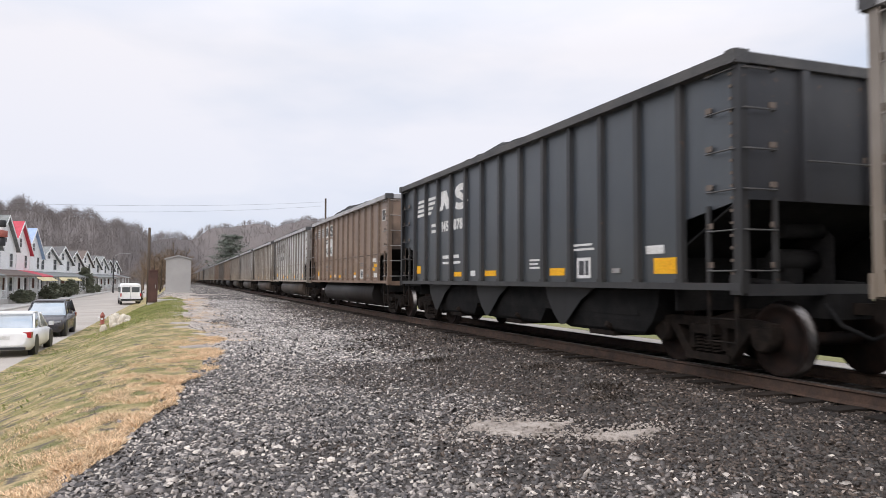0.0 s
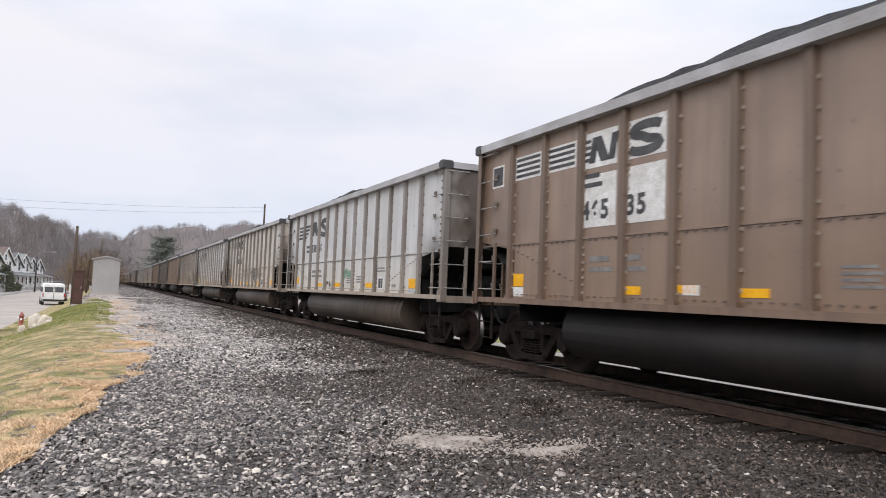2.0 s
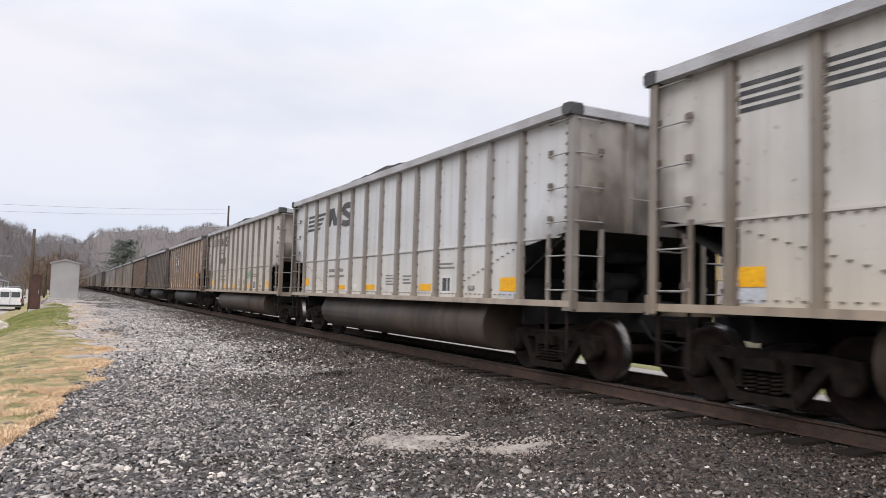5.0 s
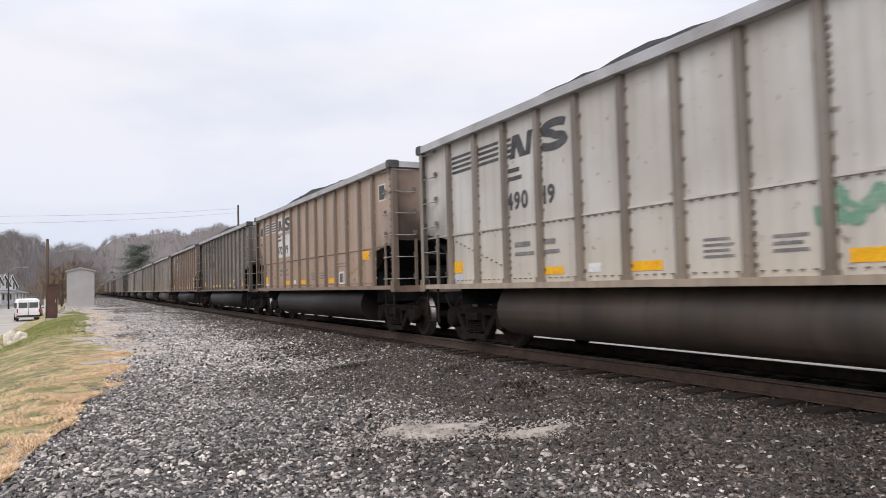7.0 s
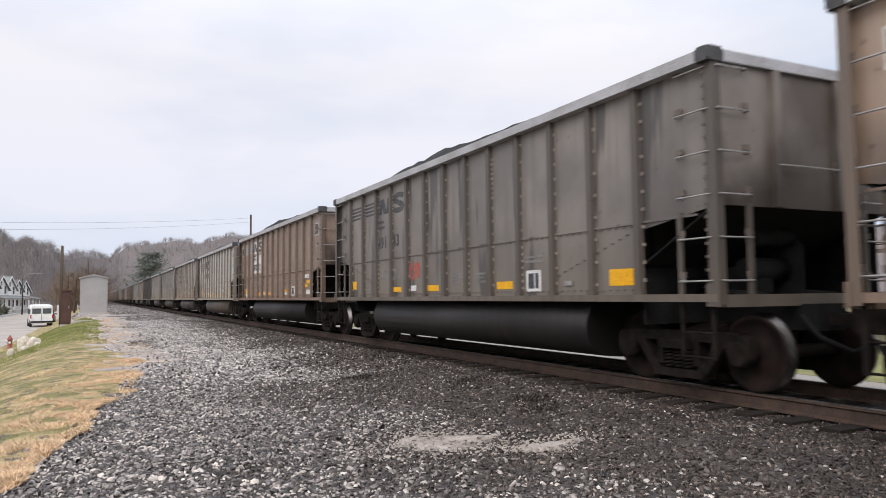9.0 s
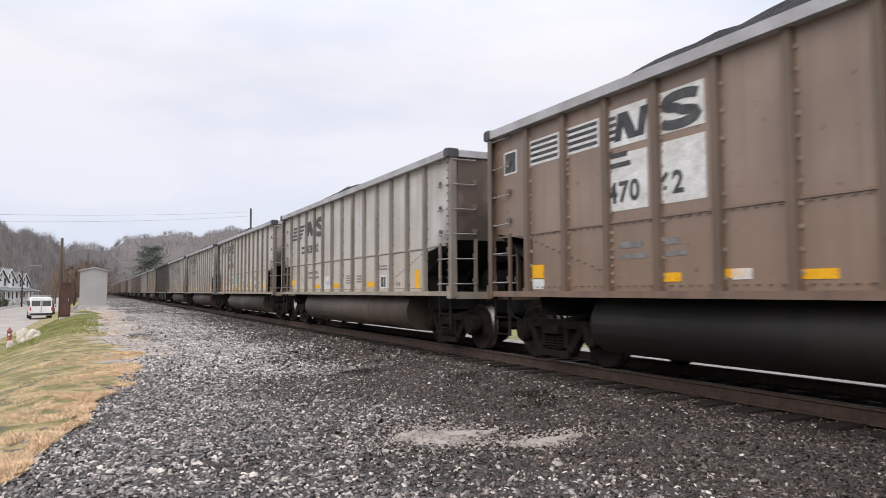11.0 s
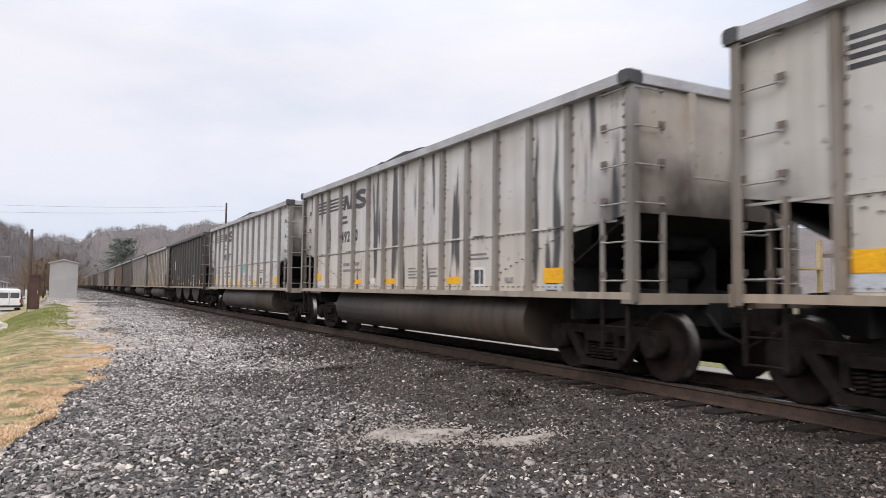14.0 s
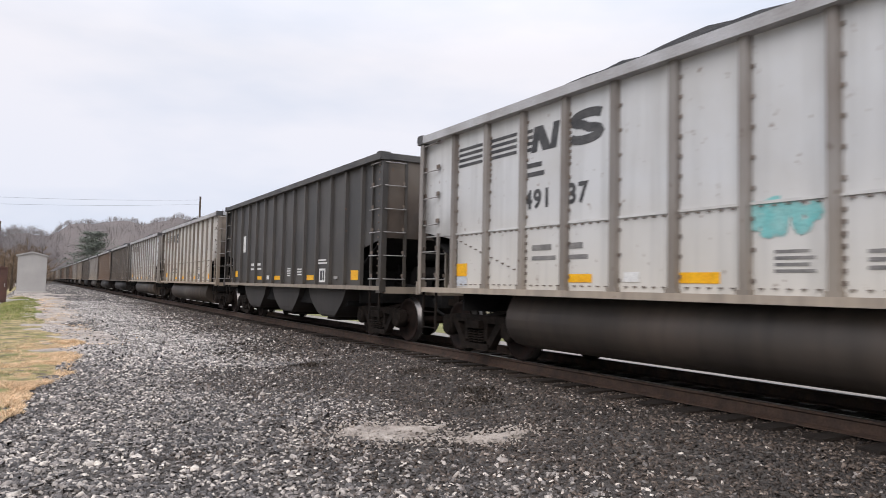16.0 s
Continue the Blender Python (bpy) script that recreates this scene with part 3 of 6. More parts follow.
def blades(name, material, x, y, height, label, lean=0.5, width=0.012):
    n = len(x)
    z = land(x, y) + 0.01
    a = rng.uniform(0, 2 * math.pi, n)
    h = height * rng.uniform(0.5, 1.3, n)
    l_ = lean * h * rng.uniform(0.2, 1.4, n)
    base = np.stack([x, y, z], 1)
    side = np.stack([np.cos(a), np.sin(a), 0 * a], 1) * (width * rng.uniform(0.6, 1.4, n))[:, None]
    b = rng.uniform(0, 2 * math.pi, n)
    tip = base + np.stack([np.cos(b) * l_, np.sin(b) * l_, h], 1)
    midp = base + (tip - base) * 0.55 + np.stack([0 * a, 0 * a, 0.15 * h], 1)
    V = np.stack([base - side, base + side, midp + side * 0.7, midp - side * 0.7, tip], 1).reshape(-1, 3)
    k = np.arange(n)[:, None] * 5
    Fq = np.concatenate([k + np.array([[0, 1, 2]]), k + np.array([[0, 2, 3]]), k + np.array([[3, 2, 4]])])
    return tagged(many(name, V, Fq, material), label, "grass", kind="stuff")


n = 105000
y = 4.5 + 15.5 * rng.random(n) ** 1.3
edge = edge_x(y)
x = edge + 0.10 - np.abs(rng.standard_normal(n) + 0.15) * (0.44 + 0.55 * np.sin(y * 0.8 + 0.5) ** 2)
tuft = sum(np.sin(x * a + y * b + c) for a, b, c in rng.uniform((-13, -8, 0), (13, 8, 6.3), (16, 3))) / 2.6
keep = (tuft + 0.3 > rng.random(n) * 0.7 - 0.35) | (x > edge - 0.16 - 0.12 * np.sin(y * 3.1))
x, y = x[keep], y[keep]
blades("dry_grass", M_STRAW, x, y, 0.036 + 0.014 * np.clip(tuft[keep], -1, 1), "straw-coloured dry grass along the edge of the stones", 1.6, 0.0048)
n = 9000
y = 18 + 34 * rng.random(n)
x = edge_x(y) + 0.2 + rng.standard_normal(n) * 0.55
keep = np.sin(y * 1.7) * np.sin(x * 3 + y) > -0.1
blades("dry_grass", M_STRAW, x[keep], y[keep], 0.03, "sparse straw trodden into the gravel", 1.6, 0.012)
n = 115000
y = 4.5 + 48 * rng.random(n) ** 1.7
edge = edge_x(y)
x = edge - 0.15 - rng.random(n) * (edge + 4.6)
bare = sum(np.sin(x * a + y * b + c) for a, b, c in rng.uniform((-15, -10, 0), (15, 10, 6.3), (22, 3))) / 3.3
keep = bare + 0.75 > rng.random(n) * 0.9 - 0.2
blades("grass", M_BLADE, x[keep], y[keep], 0.03, "short faded yellow-green grass on the bank", 1.6, 0.0085)
n = 42000
y = 5 + 46 * rng.random(n) ** 0.8
edge = edge_x(y)
x = edge - 0.1 - rng.random(n) * (edge + 4.6)
lush = smoothstep(26, 31, y) * smoothstep(-3.4, -2.4, x) + 0.35 * smoothstep(-1.8, -3.5, x) * (np.sin(x * 1.9 + y) > 0.2)
keep = rng.random(n) < lush
blades("grass", M_GREENBLADE, x[keep], y[keep], 0.06, "patch of green grass on the bank", 0.8, 0.014)

# ---- loose stones ----
def stones(name, material, cx, cy, size, label, sink=0.3):
    """Broken angular stones: flat slabs with four uneven corners and a tilted face each."""
    n = len(cx)
    a = (np.arange(4)[None] + 0.5) * math.pi / 2 + rng.uniform(-0.5, 0.5, (n, 4))
    r = rng.uniform(0.65, 1.25, (n, 4))
    low = np.stack([np.cos(a) * r, np.sin(a) * r, -1 + rng.uniform(-0.2, 0.2, (n, 4))], 2)
    high = np.stack([np.cos(a) * r, np.sin(a) * r, 1 + rng.uniform(-0.45, 0.45, (n, 4))], 2)
    high[..., :2] *= rng.uniform(0.55, 0.95, (n, 4, 1))
    high[..., :2] += rng.uniform(-0.2, 0.2, (n, 1, 2))
    V = np.concatenate([low, high], 1)
    V *= (size * 0.5)[:, None, None] * np.stack([rng.uniform(1.05, 1.85, n), rng.uniform(0.7, 1.1, n), rng.uniform(0.18, 0.42, n)], 1)[:, None]
    q = rng.standard_normal((n, 4))
    q[:, 1:3] *= 0.2
    q /= np.linalg.norm(q, axis=1)[:, None]
    W, A, B, C = q.T
    Rm = np.stack([1 - 2 * (B * B + C * C), 2 * (A * B - C * W), 2 * (A * C + B * W), 2 * (A * B + C * W), 1 - 2 * (A * A + C * C), 2 * (B * C - A * W),
                   2 * (A * C - B * W), 2 * (B * C + A * W), 1 - 2 * (A * A + B * B)], 1).reshape(n, 3, 3)
    V = np.einsum("nij,nkj->nki", Rm, V)
    base = np.stack([cx, cy, ground_height(cx, cy) + size * (0.5 - sink) * 0.5 + rng.uniform(0, 0.01, n)], 1)
    V = (V + base[:, None]).reshape(-1, 3)
    quad = np.array([[4, 5, 6, 7], [0, 1, 5, 4], [1, 2, 6, 5], [2, 3, 7, 6], [3, 0, 4, 7]])
    F4 = (np.arange(n)[:, None, None] * 8 + quad[None]).reshape(-1, 4)
    return tagged(many(name, V, F4, material), label, "gravel", kind="stuff")


def scatter(n, x0, x1, y0, y1, power=1.0):
    y = y0 + (y1 - y0) * rng.random(n) ** power
    return rng.uniform(x0, x1, n), y


px, py = scatter(85000, -1.6, 6.9, 1.2, 13, 1.25)
keep = px > edge_x(py) - 0.12 + 0.1 * np.sin(py * 9)
hollow = ((px - 3.25) / 0.62) ** 2 + ((py - 6.75) / 0.42) ** 2 < 1
hollow |= (((px - 4.1) / 0.5) ** 2 + ((py - 6.15) / 0.22) ** 2 < 1)
keep &= ~(hollow & (rng.random(len(px)) < 0.82))
# stones near the rail are stained brown by the traffic
stained = rng.random(len(px)) < 0.75 * np.exp(-((px - 1.2) ** 2 + ((py - 6.45) / 1.2) ** 2) / 0.07)
stained |= rng.random(len(px)) < 0.92 * smoothstep(1.2, 4.3, px + 0.5 * np.sin(py * 1.3) + 0.3 * np.sin(px * 3.1))
k = keep & ~stained
stones("ballast_stones", M_STONE, px[k], py[k], rng.uniform(0.019, 0.052, k.sum()) * (1 + 0.5 * (rng.random(k.sum()) > 0.93)), "loose grey crushed stone beside the track")
k = keep & stained
stones("stained_stones", M_BED, px[k], py[k], rng.uniform(0.017, 0.043, k.sum()) * (1 + 0.5 * (rng.random(k.sum()) > 0.95)), "brown-stained crushed stone near the rail")
px, py = scatter(43000, -0.3, 6.6, 13, 45, 1.5)
worn = np.exp(-((px - edge_x(py) - 0.55) / 0.75) ** 2) * smoothstep(17, 22, py)  # trodden strip along the lawn
keep = (px > edge_x(py) - 0.1) & (rng.random(len(px)) > 0.8 * worn)
dusty = keep & (rng.random(len(px)) < 0.85 * np.exp(-((px - 2.4 - 0.4 * np.sin(py * 0.7)) / 1.7) ** 2) * smoothstep(11, 19, py))
stones("dusty_stones", M_DUSTY, px[dusty], py[dusty], rng.uniform(0.035, 0.085, dusty.sum()), "pale dusty crushed stone in a strip along the track")
keep &= ~dusty
stained = rng.random(len(px)) < 0.9 * smoothstep(3.2, 5.6, px + 0.5 * np.sin(py * 0.9))
k = keep & ~stained
stones("ballast_stones", M_STONE, px[k], py[k], rng.uniform(0.038, 0.09, k.sum()), "loose grey crushed stone further along the track")
k = keep & stained
stones("stained_stones", M_BED, px[k], py[k], rng.uniform(0.038, 0.085, k.sum()), "brown-stained crushed stone further along the rail")
px, py = scatter(14000, -2.4, 6.5, 45, 150, 1.5)
keep = rng.random(len(px)) > 0.94 * np.exp(-((px - 1.0) / 1.3) ** 2) * (py < 64)
px, py = px[keep], py[keep]
stones("ballast_stones", M_STONE, px, py, rng.uniform(0.05, 0.12, len(px)), "grey crushed stone spread far along the track", 0.42)
px, py = scatter(7000, -1.7, 6.6, -5.0, 1.3)
keep = px > edge_x(py) - 0.1
stones("ballast_stones", M_STONE, px[keep], py[keep], rng.uniform(0.03, 0.08, keep.sum()), "loose grey crushed stone around the viewpoint")
px, py = scatter(22000, 6.2, 7.9, -1.0, 34, 1.4)
keep = (np.abs((py + 12 + 0.27) % 0.54 - 0.27) > 0.12) | (rng.random(len(px)) < 0.4)
px, py = px[keep], py[keep]
stones("track_ballast", M_BED, px, py, rng.uniform(0.03, 0.06, len(px)), "dark oil-stained ballast along the rail")


def patch(name, cx, cy, rx, ry, label):
    bm = bmesh.new()
    mid = bm.verts.new((cx, cy, float(ground_height(np.array(cx), np.array(cy))) + 0.03))
    rings = []
    for s, h in ((0.6, 0.026), (1.0, -0.012)):
        ring = []
        for k in range(40):
            a = 2 * math.pi * k / 40
            r = s * (1 + 0.22 * math.sin(3 * a + 1) + 0.12 * math.sin(7 * a) + 0.08 * math.sin(13 * a))
            x, y = cx + rx * r * math.cos(a), cy + ry * r * math.sin(a)
            ring.append(bm.verts.new((x, y, float(ground_height(np.array(x), np.array(y))) + h)))
        rings.append(ring)
    for k in range(40):
        bm.faces.new([mid, rings[0][k], rings[0][(k + 1) % 40]])
        bm.faces.new([rings[0][k], rings[1][k], rings[1][(k + 1) % 40], rings[0][(k + 1) % 40]])
    tagged(part(name, bm, M_PATCH), label, "ground", kind="structure")


patch("ground_patch", 3.25, 6.75, 0.6, 0.40, "pale patch of crushed stone dust on the gravel")
for cx, cy, rx, ry in ((0.95, 23.5, 0.5, 1.6), (1.15, 29, 0.7, 2.2), (0.9, 36, 0.6, 2.6), (1.3, 43.5, 0.9, 3.0), (0.6, 51.5, 1.2, 2.6), (1.9, 58, 1.6, 1.8)):
    patch("ground_patch", cx, cy, rx, ry, "trodden pale dirt at the border of lawn and stones")
patch("ground_patch", 4.1, 6.15, 0.5, 0.17, "thin pale streak of stone dust on the gravel")

n = 800
fx = np.concatenate([3.25 + 0.45 * rng.standard_normal(n), 4.1 + 0.4 * rng.standard_normal(n // 2)])
fy = np.concatenate([6.75 + 0.32 * rng.standard_normal(n), 6.15 + 0.15 * rng.standard_normal(n // 2)])
stones("stone_chips", M_PATCH, fx, fy, rng.uniform(0.012, 0.04, len(fx)), "fine pale stone chips strewn over the gravel", -1.0)
wx = np.concatenate([cx + 0.17 * rng.standard_normal(170) for cx in (4.55, 5.4, 4.4, 5.1, 3.5, 5.6)])
wy = np.concatenate([cy + 0.16 * rng.standard_normal(170) for cy in (12.74, 8.42, 17.5, 7.8, 15.2, 10.6)])
blades("dead_weeds", M_DEADWEED, wx, wy, 0.035, "clumps of dead brown weeds in the gravel", 1.3, 0.012)

# ---- railway track ----
track = tagged(new("railway_track"), "rusty steel rails on dark wooden ties", "railway track")
RAIL_PROFILE = [(-0.07, 0), (0.07, 0), (0.07, 0.012), (0.012, 0.035), (0.012, 0.13), (0.036, 0.145), (0.036, 0.172), (0.028, 0.178), (-0.028, 0.178), (-0.036, 0.172), (-0.036, 0.145), (-0.012, 0.13), (-0.012, 0.035), (-0.07, 0.012)]
for sx in (-1, 1):
    bm = bmesh.new()
    prism(bm, [(TRACK_X + sx * GAUGE + p, RAIL_Z - 0.178 + q) for p, q in RAIL_PROFILE], "y", -260, 520)
    bm.faces.ensure_lookup_table()
    for f in bm.faces:
        if f.calc_center_median().z > RAIL_Z - 0.004:
            f.material_index = 1
    part("rail", bm, [M_RAIL, M_HEAD], track, "rusty rail with a worn bright head")

# ---- coal wagons ----
HALF_W, HALF_L = 1.58, 6.81
STAKES = {"tub": [1.08, 2.035, 2.99, 3.945, 4.89, 5.80, 6.73, 7.66, 8.61, 9.565, 10.53, 11.505, 12.51], "hopper": [1.08 + 0.955 * i for i in range(13)]}
SILL0, SILL1, SEAM, CUT_END, CUT_IN, RIM0, RIM1 = 1.07, 1.16, 2.06, 2.16, 1.97, 3.79, 3.925


def wheelset_mesh():
    bm = bmesh.new()
    prof = [(0.62, 0.10), (0.645, 0.30), (0.66, 0.44), (0.675, 0.485), (0.70, 0.488), (0.715, 0.462), (0.80, 0.452), (0.812, 0.44), (0.80, 0.39), (0.765, 0.36), (0.745, 0.22), (0.80, 0.15), (0.80, 0.09)]
    mats = [0, 0, 0, 0, 1, 1, 0, 0, 0, 0, 0, 0]
    lathe(bm, prof, "x", (0, 0, 0), 28, mats)
    lathe(bm, [(-a, r) for a, r in prof], "x", (0, 0, 0), 28, mats)
    lathe(bm, [(-0.98, 0.075), (-0.6, 0.085), (0.6, 0.085), (0.98, 0.075)], "x", (0, 0, 0), 12)
    for s in (-1, 1):  # bearing end cap with three bolts
        lathe(bm, [(s * 0.98, 0.11), (s * 1.03, 0.10), (s * 1.04, 0.03)], "x", (0, 0, 0), 12)
        for k in range(3):
            a = 2.1 * k
            box(bm, min(s * 1.03, s * 1.06), max(s * 1.03, s * 1.06), 0.06 * math.cos(a) - 0.015, 0.06 * math.cos(a) + 0.015, 0.06 * math.sin(a) - 0.015, 0.06 * math.sin(a) + 0.015)
    return mesh_of("wheelset", bm, [M_WHEEL, M_TREAD])


def side_frame_mesh():
    """Cast truck frame seen from the side: top bar, sloping arms, bottom bar and journal housings."""
    bm = bmesh.new()
    a, b = -0.07, 0.07
    top = [(-1.1, 0.50), (-1.1, 0.66), (-0.75, 0.70), (0.75, 0.70), (1.1, 0.66), (1.1, 0.50), (0.72, 0.57), (-0.72, 0.57)]
    prism(bm, top, "x", a, b)
    for s in (-1, 1):
        arm = [(s * 0.80, 0.58), (s * 0.62, 0.58), (s * 0.30, 0.20), (s * 0.42, 0.14)]
        prism(bm, arm if s > 0 else arm[::-1], "x", a, b)
        col = [(s * 0.36, 0.57), (s * 0.26, 0.57), (s * 0.26, 0.27), (s * 0.36, 0.27)]
        prism(bm, col if s > 0 else col[::-1], "x", a, b)
        lathe(bm, [(-0.10, 0.16), (0.05, 0.17), (0.11, 0.13)], "x", (0, s * 0.95, 0.457), 14)
        box(bm, -0.09, 0.08, s * 0.95 - 0.17, s * 0.95 + 0.17, 0.47, 0.62)
    prism(bm, [(-0.42, 0.12), (0.42, 0.12), (0.42, 0.22), (-0.42, 0.22)], "x", a - 0.03, b + 0.03)
    box(bm, -0.105, -0.095, -0.34, 0.34, 0.2, 0.58)  # added back plate, blocks the bright ground behind the springs
    return mesh_of("side_frame", bm, M_TRUCK)


def spring_mesh():
    """One coil spring."""
    bm = bmesh.new()
    n_ = 40
    tube(bm, [(0.068 * math.cos(k * 0.95), 0.068 * math.sin(k * 0.95), 0.225 + 0.27 * k / n_) for k in range(n_ + 1)], 0.019, 4)
    return mesh_of("spring", bm, M_TRUCK)


def bolster_mesh():
    bm = bmesh.new()
    prism(bm, [(-1.16, 0.48), (1.16, 0.48), (1.16, 0.60), (0.3, 0.80), (-0.3, 0.80), (-1.16, 0.60)], "y", -0.22, 0.22)
    return mesh_of("bolster", bm, M_TRUCK)


WHEELSET, SIDE_FRAME, SPRING, BOLSTER = wheelset_mesh(), side_frame_mesh(), spring_mesh(), bolster_mesh()


def post_mesh(bolts):
    """A pressed side stake with a flange and a row of bolt heads at the heights given."""
    bm = bmesh.new()
    prism(bm, [(-0.065, 0.0), (0.065, 0.0), (0.05, -0.075), (-0.05, -0.075)], "z", SILL1 - 0.02, RIM0 + 0.02)
    for z in bolts:
        box(bm, 0.06, 0.092, -0.024, 0.0, z, z + 0.042, 1)
    box(bm, -0.08, 0.08, -0.085, 0.0, SILL1 - 0.03, SILL1 + 0.05)
    me = mesh_of("side_post", bm, [PAINT["light"], M_RUSTBOLT])
    return me


POSTS = [post_mesh([SILL1 + 0.16 + k * 0.225 for k in range(11)]),
         post_mesh([SILL1 + 0.16 + k * 0.225 for k in range(7)] + [2.85 + k * 0.085 for k in range(9)]),
         post_mesh([SILL1 + 0.12 + k * 0.31 for k in range(8)]),
         post_mesh([SILL1 + 0.10 + k * 0.11 for k in range(7)] + [2.2 + k * 0.28 for k in range(6)])]
PLAIN_POST = post_mesh([])


def rung_mesh(length):
    bm = bmesh.new()
    tube(bm, [(0, 0, 0), (0, -0.06, -0.005), (0.02, -0.075, -0.01), (length - 0.02, -0.075, -0.01), (length, -0.06, -0.005), (length, 0, 0)], 0.0115, 5)
    for u in (0.0, length):
        box(bm, u - 0.03, u + 0.03, -0.012, 0.0, -0.012, 0.045)
        box(bm, u - 0.05, u + 0.05, -0.02, 0.0, 0.03, 0.10, 1)  # bolted foot
    return mesh_of("rung", bm, [M_GALV, M_RUSTBOLT])


RUNG = rung_mesh(0.48)
LONG_RUNG = rung_mesh(1.05)


def corner_mesh():
    bm = bmesh.new()
    prism(bm, [(-0.07, -0.02), (0.07, -0.02), (0.07, 0.1), (0.055, 0.1), (0.055, 0.0), (-0.07, 0.0)], "z", SILL1 - 0.12, RIM0 + 0.02)
    for k in range(17):
        z = SILL1 + 0.1 + k * 0.15
        box(bm, -0.085, -0.06, -0.04, -0.015, z, z + 0.035, 1)
    box(bm, -0.1, 0.09, -0.045, 0.0, SILL1 - 0.14, SILL1 + 0.1)
    return mesh_of("corner_post", bm, [PAINT["light"], M_RUSTBOLT])


CORNER = corner_mesh()


def gondola(kind, ladder=False, heap=0.60):
    """A coal wagon standing on its rails at the origin, its length along y. kind: tub or hopper."""
    w = new("coal_wagon")
    L, W = HALF_L, HALF_W
    N = L + (0.2 if kind == "tub" else 0.0)  # the leading end is a little longer
    cut = N - L + 1.1
    POST_U = STAKES[kind]
    paint = PAINT["light"]
    for s in (-1, 1):
        bm = bmesh.new()
        outline = [(-N, RIM0), (-N, CUT_END), (-N + cut, CUT_IN), (-N + cut, SILL1 - 0.02), (L - 1.2, SILL1 - 0.02), (L - 1.2, CUT_IN), (L, CUT_END), (L, RIM0)]
        prism(bm, outline, "x", s * (W - 0.085), s * (W - 0.075))
        part("side_sheet", bm, paint, w)
        bm = bmesh.new()
        a, b = sorted((s * (W - 0.10), s * (W + 0.03)))
        prism(bm, [(-N - 0.04, SILL0), (L + 0.04, SILL0), (L + 0.04, SILL1), (-N - 0.04, SILL1)], "x", a, b)
        part("side_sill", bm, paint, w)
        bm = bmesh.new()
        a, b = sorted((s * (W - 0.075), s * (W - 0.055)))
        if kind == "tub":
            box(bm, a, b, -L + 0.1, L - 0.1, SEAM, SEAM + 0.03)
            part("seam", bm, paint, w)
        else:
            bm.free()
        bm = bmesh.new()
        for u0, u1 in zip([0.1] + POST_U, POST_U + [2 * L - 0.1]):
            if kind == "tub" and POST_U[0] <= u0 < POST_U[-1]:
                for k in range(6):
                    u = u0 + 0.14 + k * 0.15
                    box(bm, a - 0.002, b + 0.002, -L + u, -L + u + 0.045, SEAM - 0.03, SEAM - 0.012)
                    box(bm, a - 0.002, b + 0.002, -L + u, -L + u + 0.045, SILL1 + 0.055, SILL1 + 0.07)
        if kind == "tub":  # diagonal rows of bolt heads that follow the slope sheet inside
            for e in (-1, 1):
                for k in range(12):
                    u = 1.32 + 0.155 * k
                    if min(abs(u - q) for q in POST_U) > 0.09:
                        z = 1.93 - 0.048 * k
                        y = e * (L - u)
                        box(bm, a - 0.003, b + 0.003, y - 0.022, y + 0.022, z, z + 0.016)
        if kind == "tub":
            tagged(part("bolting", bm, M_RUSTBOLT, w), kind="stuff")
        else:
            bm.free()
        for i_, u in enumerate(POST_U):
            part("side_post", POSTS[(2 * i_ + i_ // 3) % 4] if kind == "tub" else PLAIN_POST, None, w, at=pose(s * (W - 0.078), -L + u, 0, 0, 0, -90 if s < 0 else 90))
        if kind == "tub":
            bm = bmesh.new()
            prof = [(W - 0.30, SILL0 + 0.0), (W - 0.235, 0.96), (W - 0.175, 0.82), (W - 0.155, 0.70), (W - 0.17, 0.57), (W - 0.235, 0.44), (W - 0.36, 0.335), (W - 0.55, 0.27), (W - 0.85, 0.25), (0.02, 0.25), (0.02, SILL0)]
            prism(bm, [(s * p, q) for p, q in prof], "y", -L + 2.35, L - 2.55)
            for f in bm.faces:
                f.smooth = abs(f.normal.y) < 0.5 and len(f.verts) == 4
            part("tub", bm, M_TUB, w, "rounded underbelly of the wagon, darkened for the shade below")
    if kind == "hopper":
        # box added to block light between the chutes, wider than a real sill
        bm = bmesh.new()
        box(bm, -W + 0.3, W - 0.3, -L + 2.4, L - 2.4, 0.66, SILL0 - 0.01)
        part("centre_sill", bm, M_SOOTSHADE, w)
        wide = [(W - 0.3, 1.62, SILL0), (W - 0.3, 1.56, 0.8), (W - 0.32, 1.42, 0.58), (W - 0.36, 1.2, 0.42), (W - 0.42, 1.08, 0.36)]
        round_ = [(W - 0.16, 1.3, SILL0), (W - 0.16, 1.26, 0.98), (W - 0.165, 1.14, 0.82), (W - 0.17, 0.95, 0.66), (W - 0.18, 0.74, 0.52), (W - 0.2, 0.55, 0.42), (W - 0.24, 0.40, 0.37)]
        for yc in (-3.3, 0.0, 3.3):
            bm = bmesh.new()
            vs = []
            for hw, hy, z in round_ if ladder else wide:
                vs.append([bm.verts.new((sx * hw, yc + sy * hy, z)) for sx, sy in ((-1, -1), (1, -1), (1, 1), (-1, 1))])
            for q, r in zip(vs, vs[1:]):
                for k in range(4):
                    bm.faces.new([q[k], q[(k + 1) % 4], r[(k + 1) % 4], r[k]])
            bm.faces.new(vs[-1])
            bm.faces.new(vs[0][::-1])
            # plain chutes: black stands for the shaded slope, a paler plate for the lit face
            hop = part("hopper_chute", bm, M_CHUTE if ladder else M_SOOTSHADE, w, "rounded dusty black discharge chute")
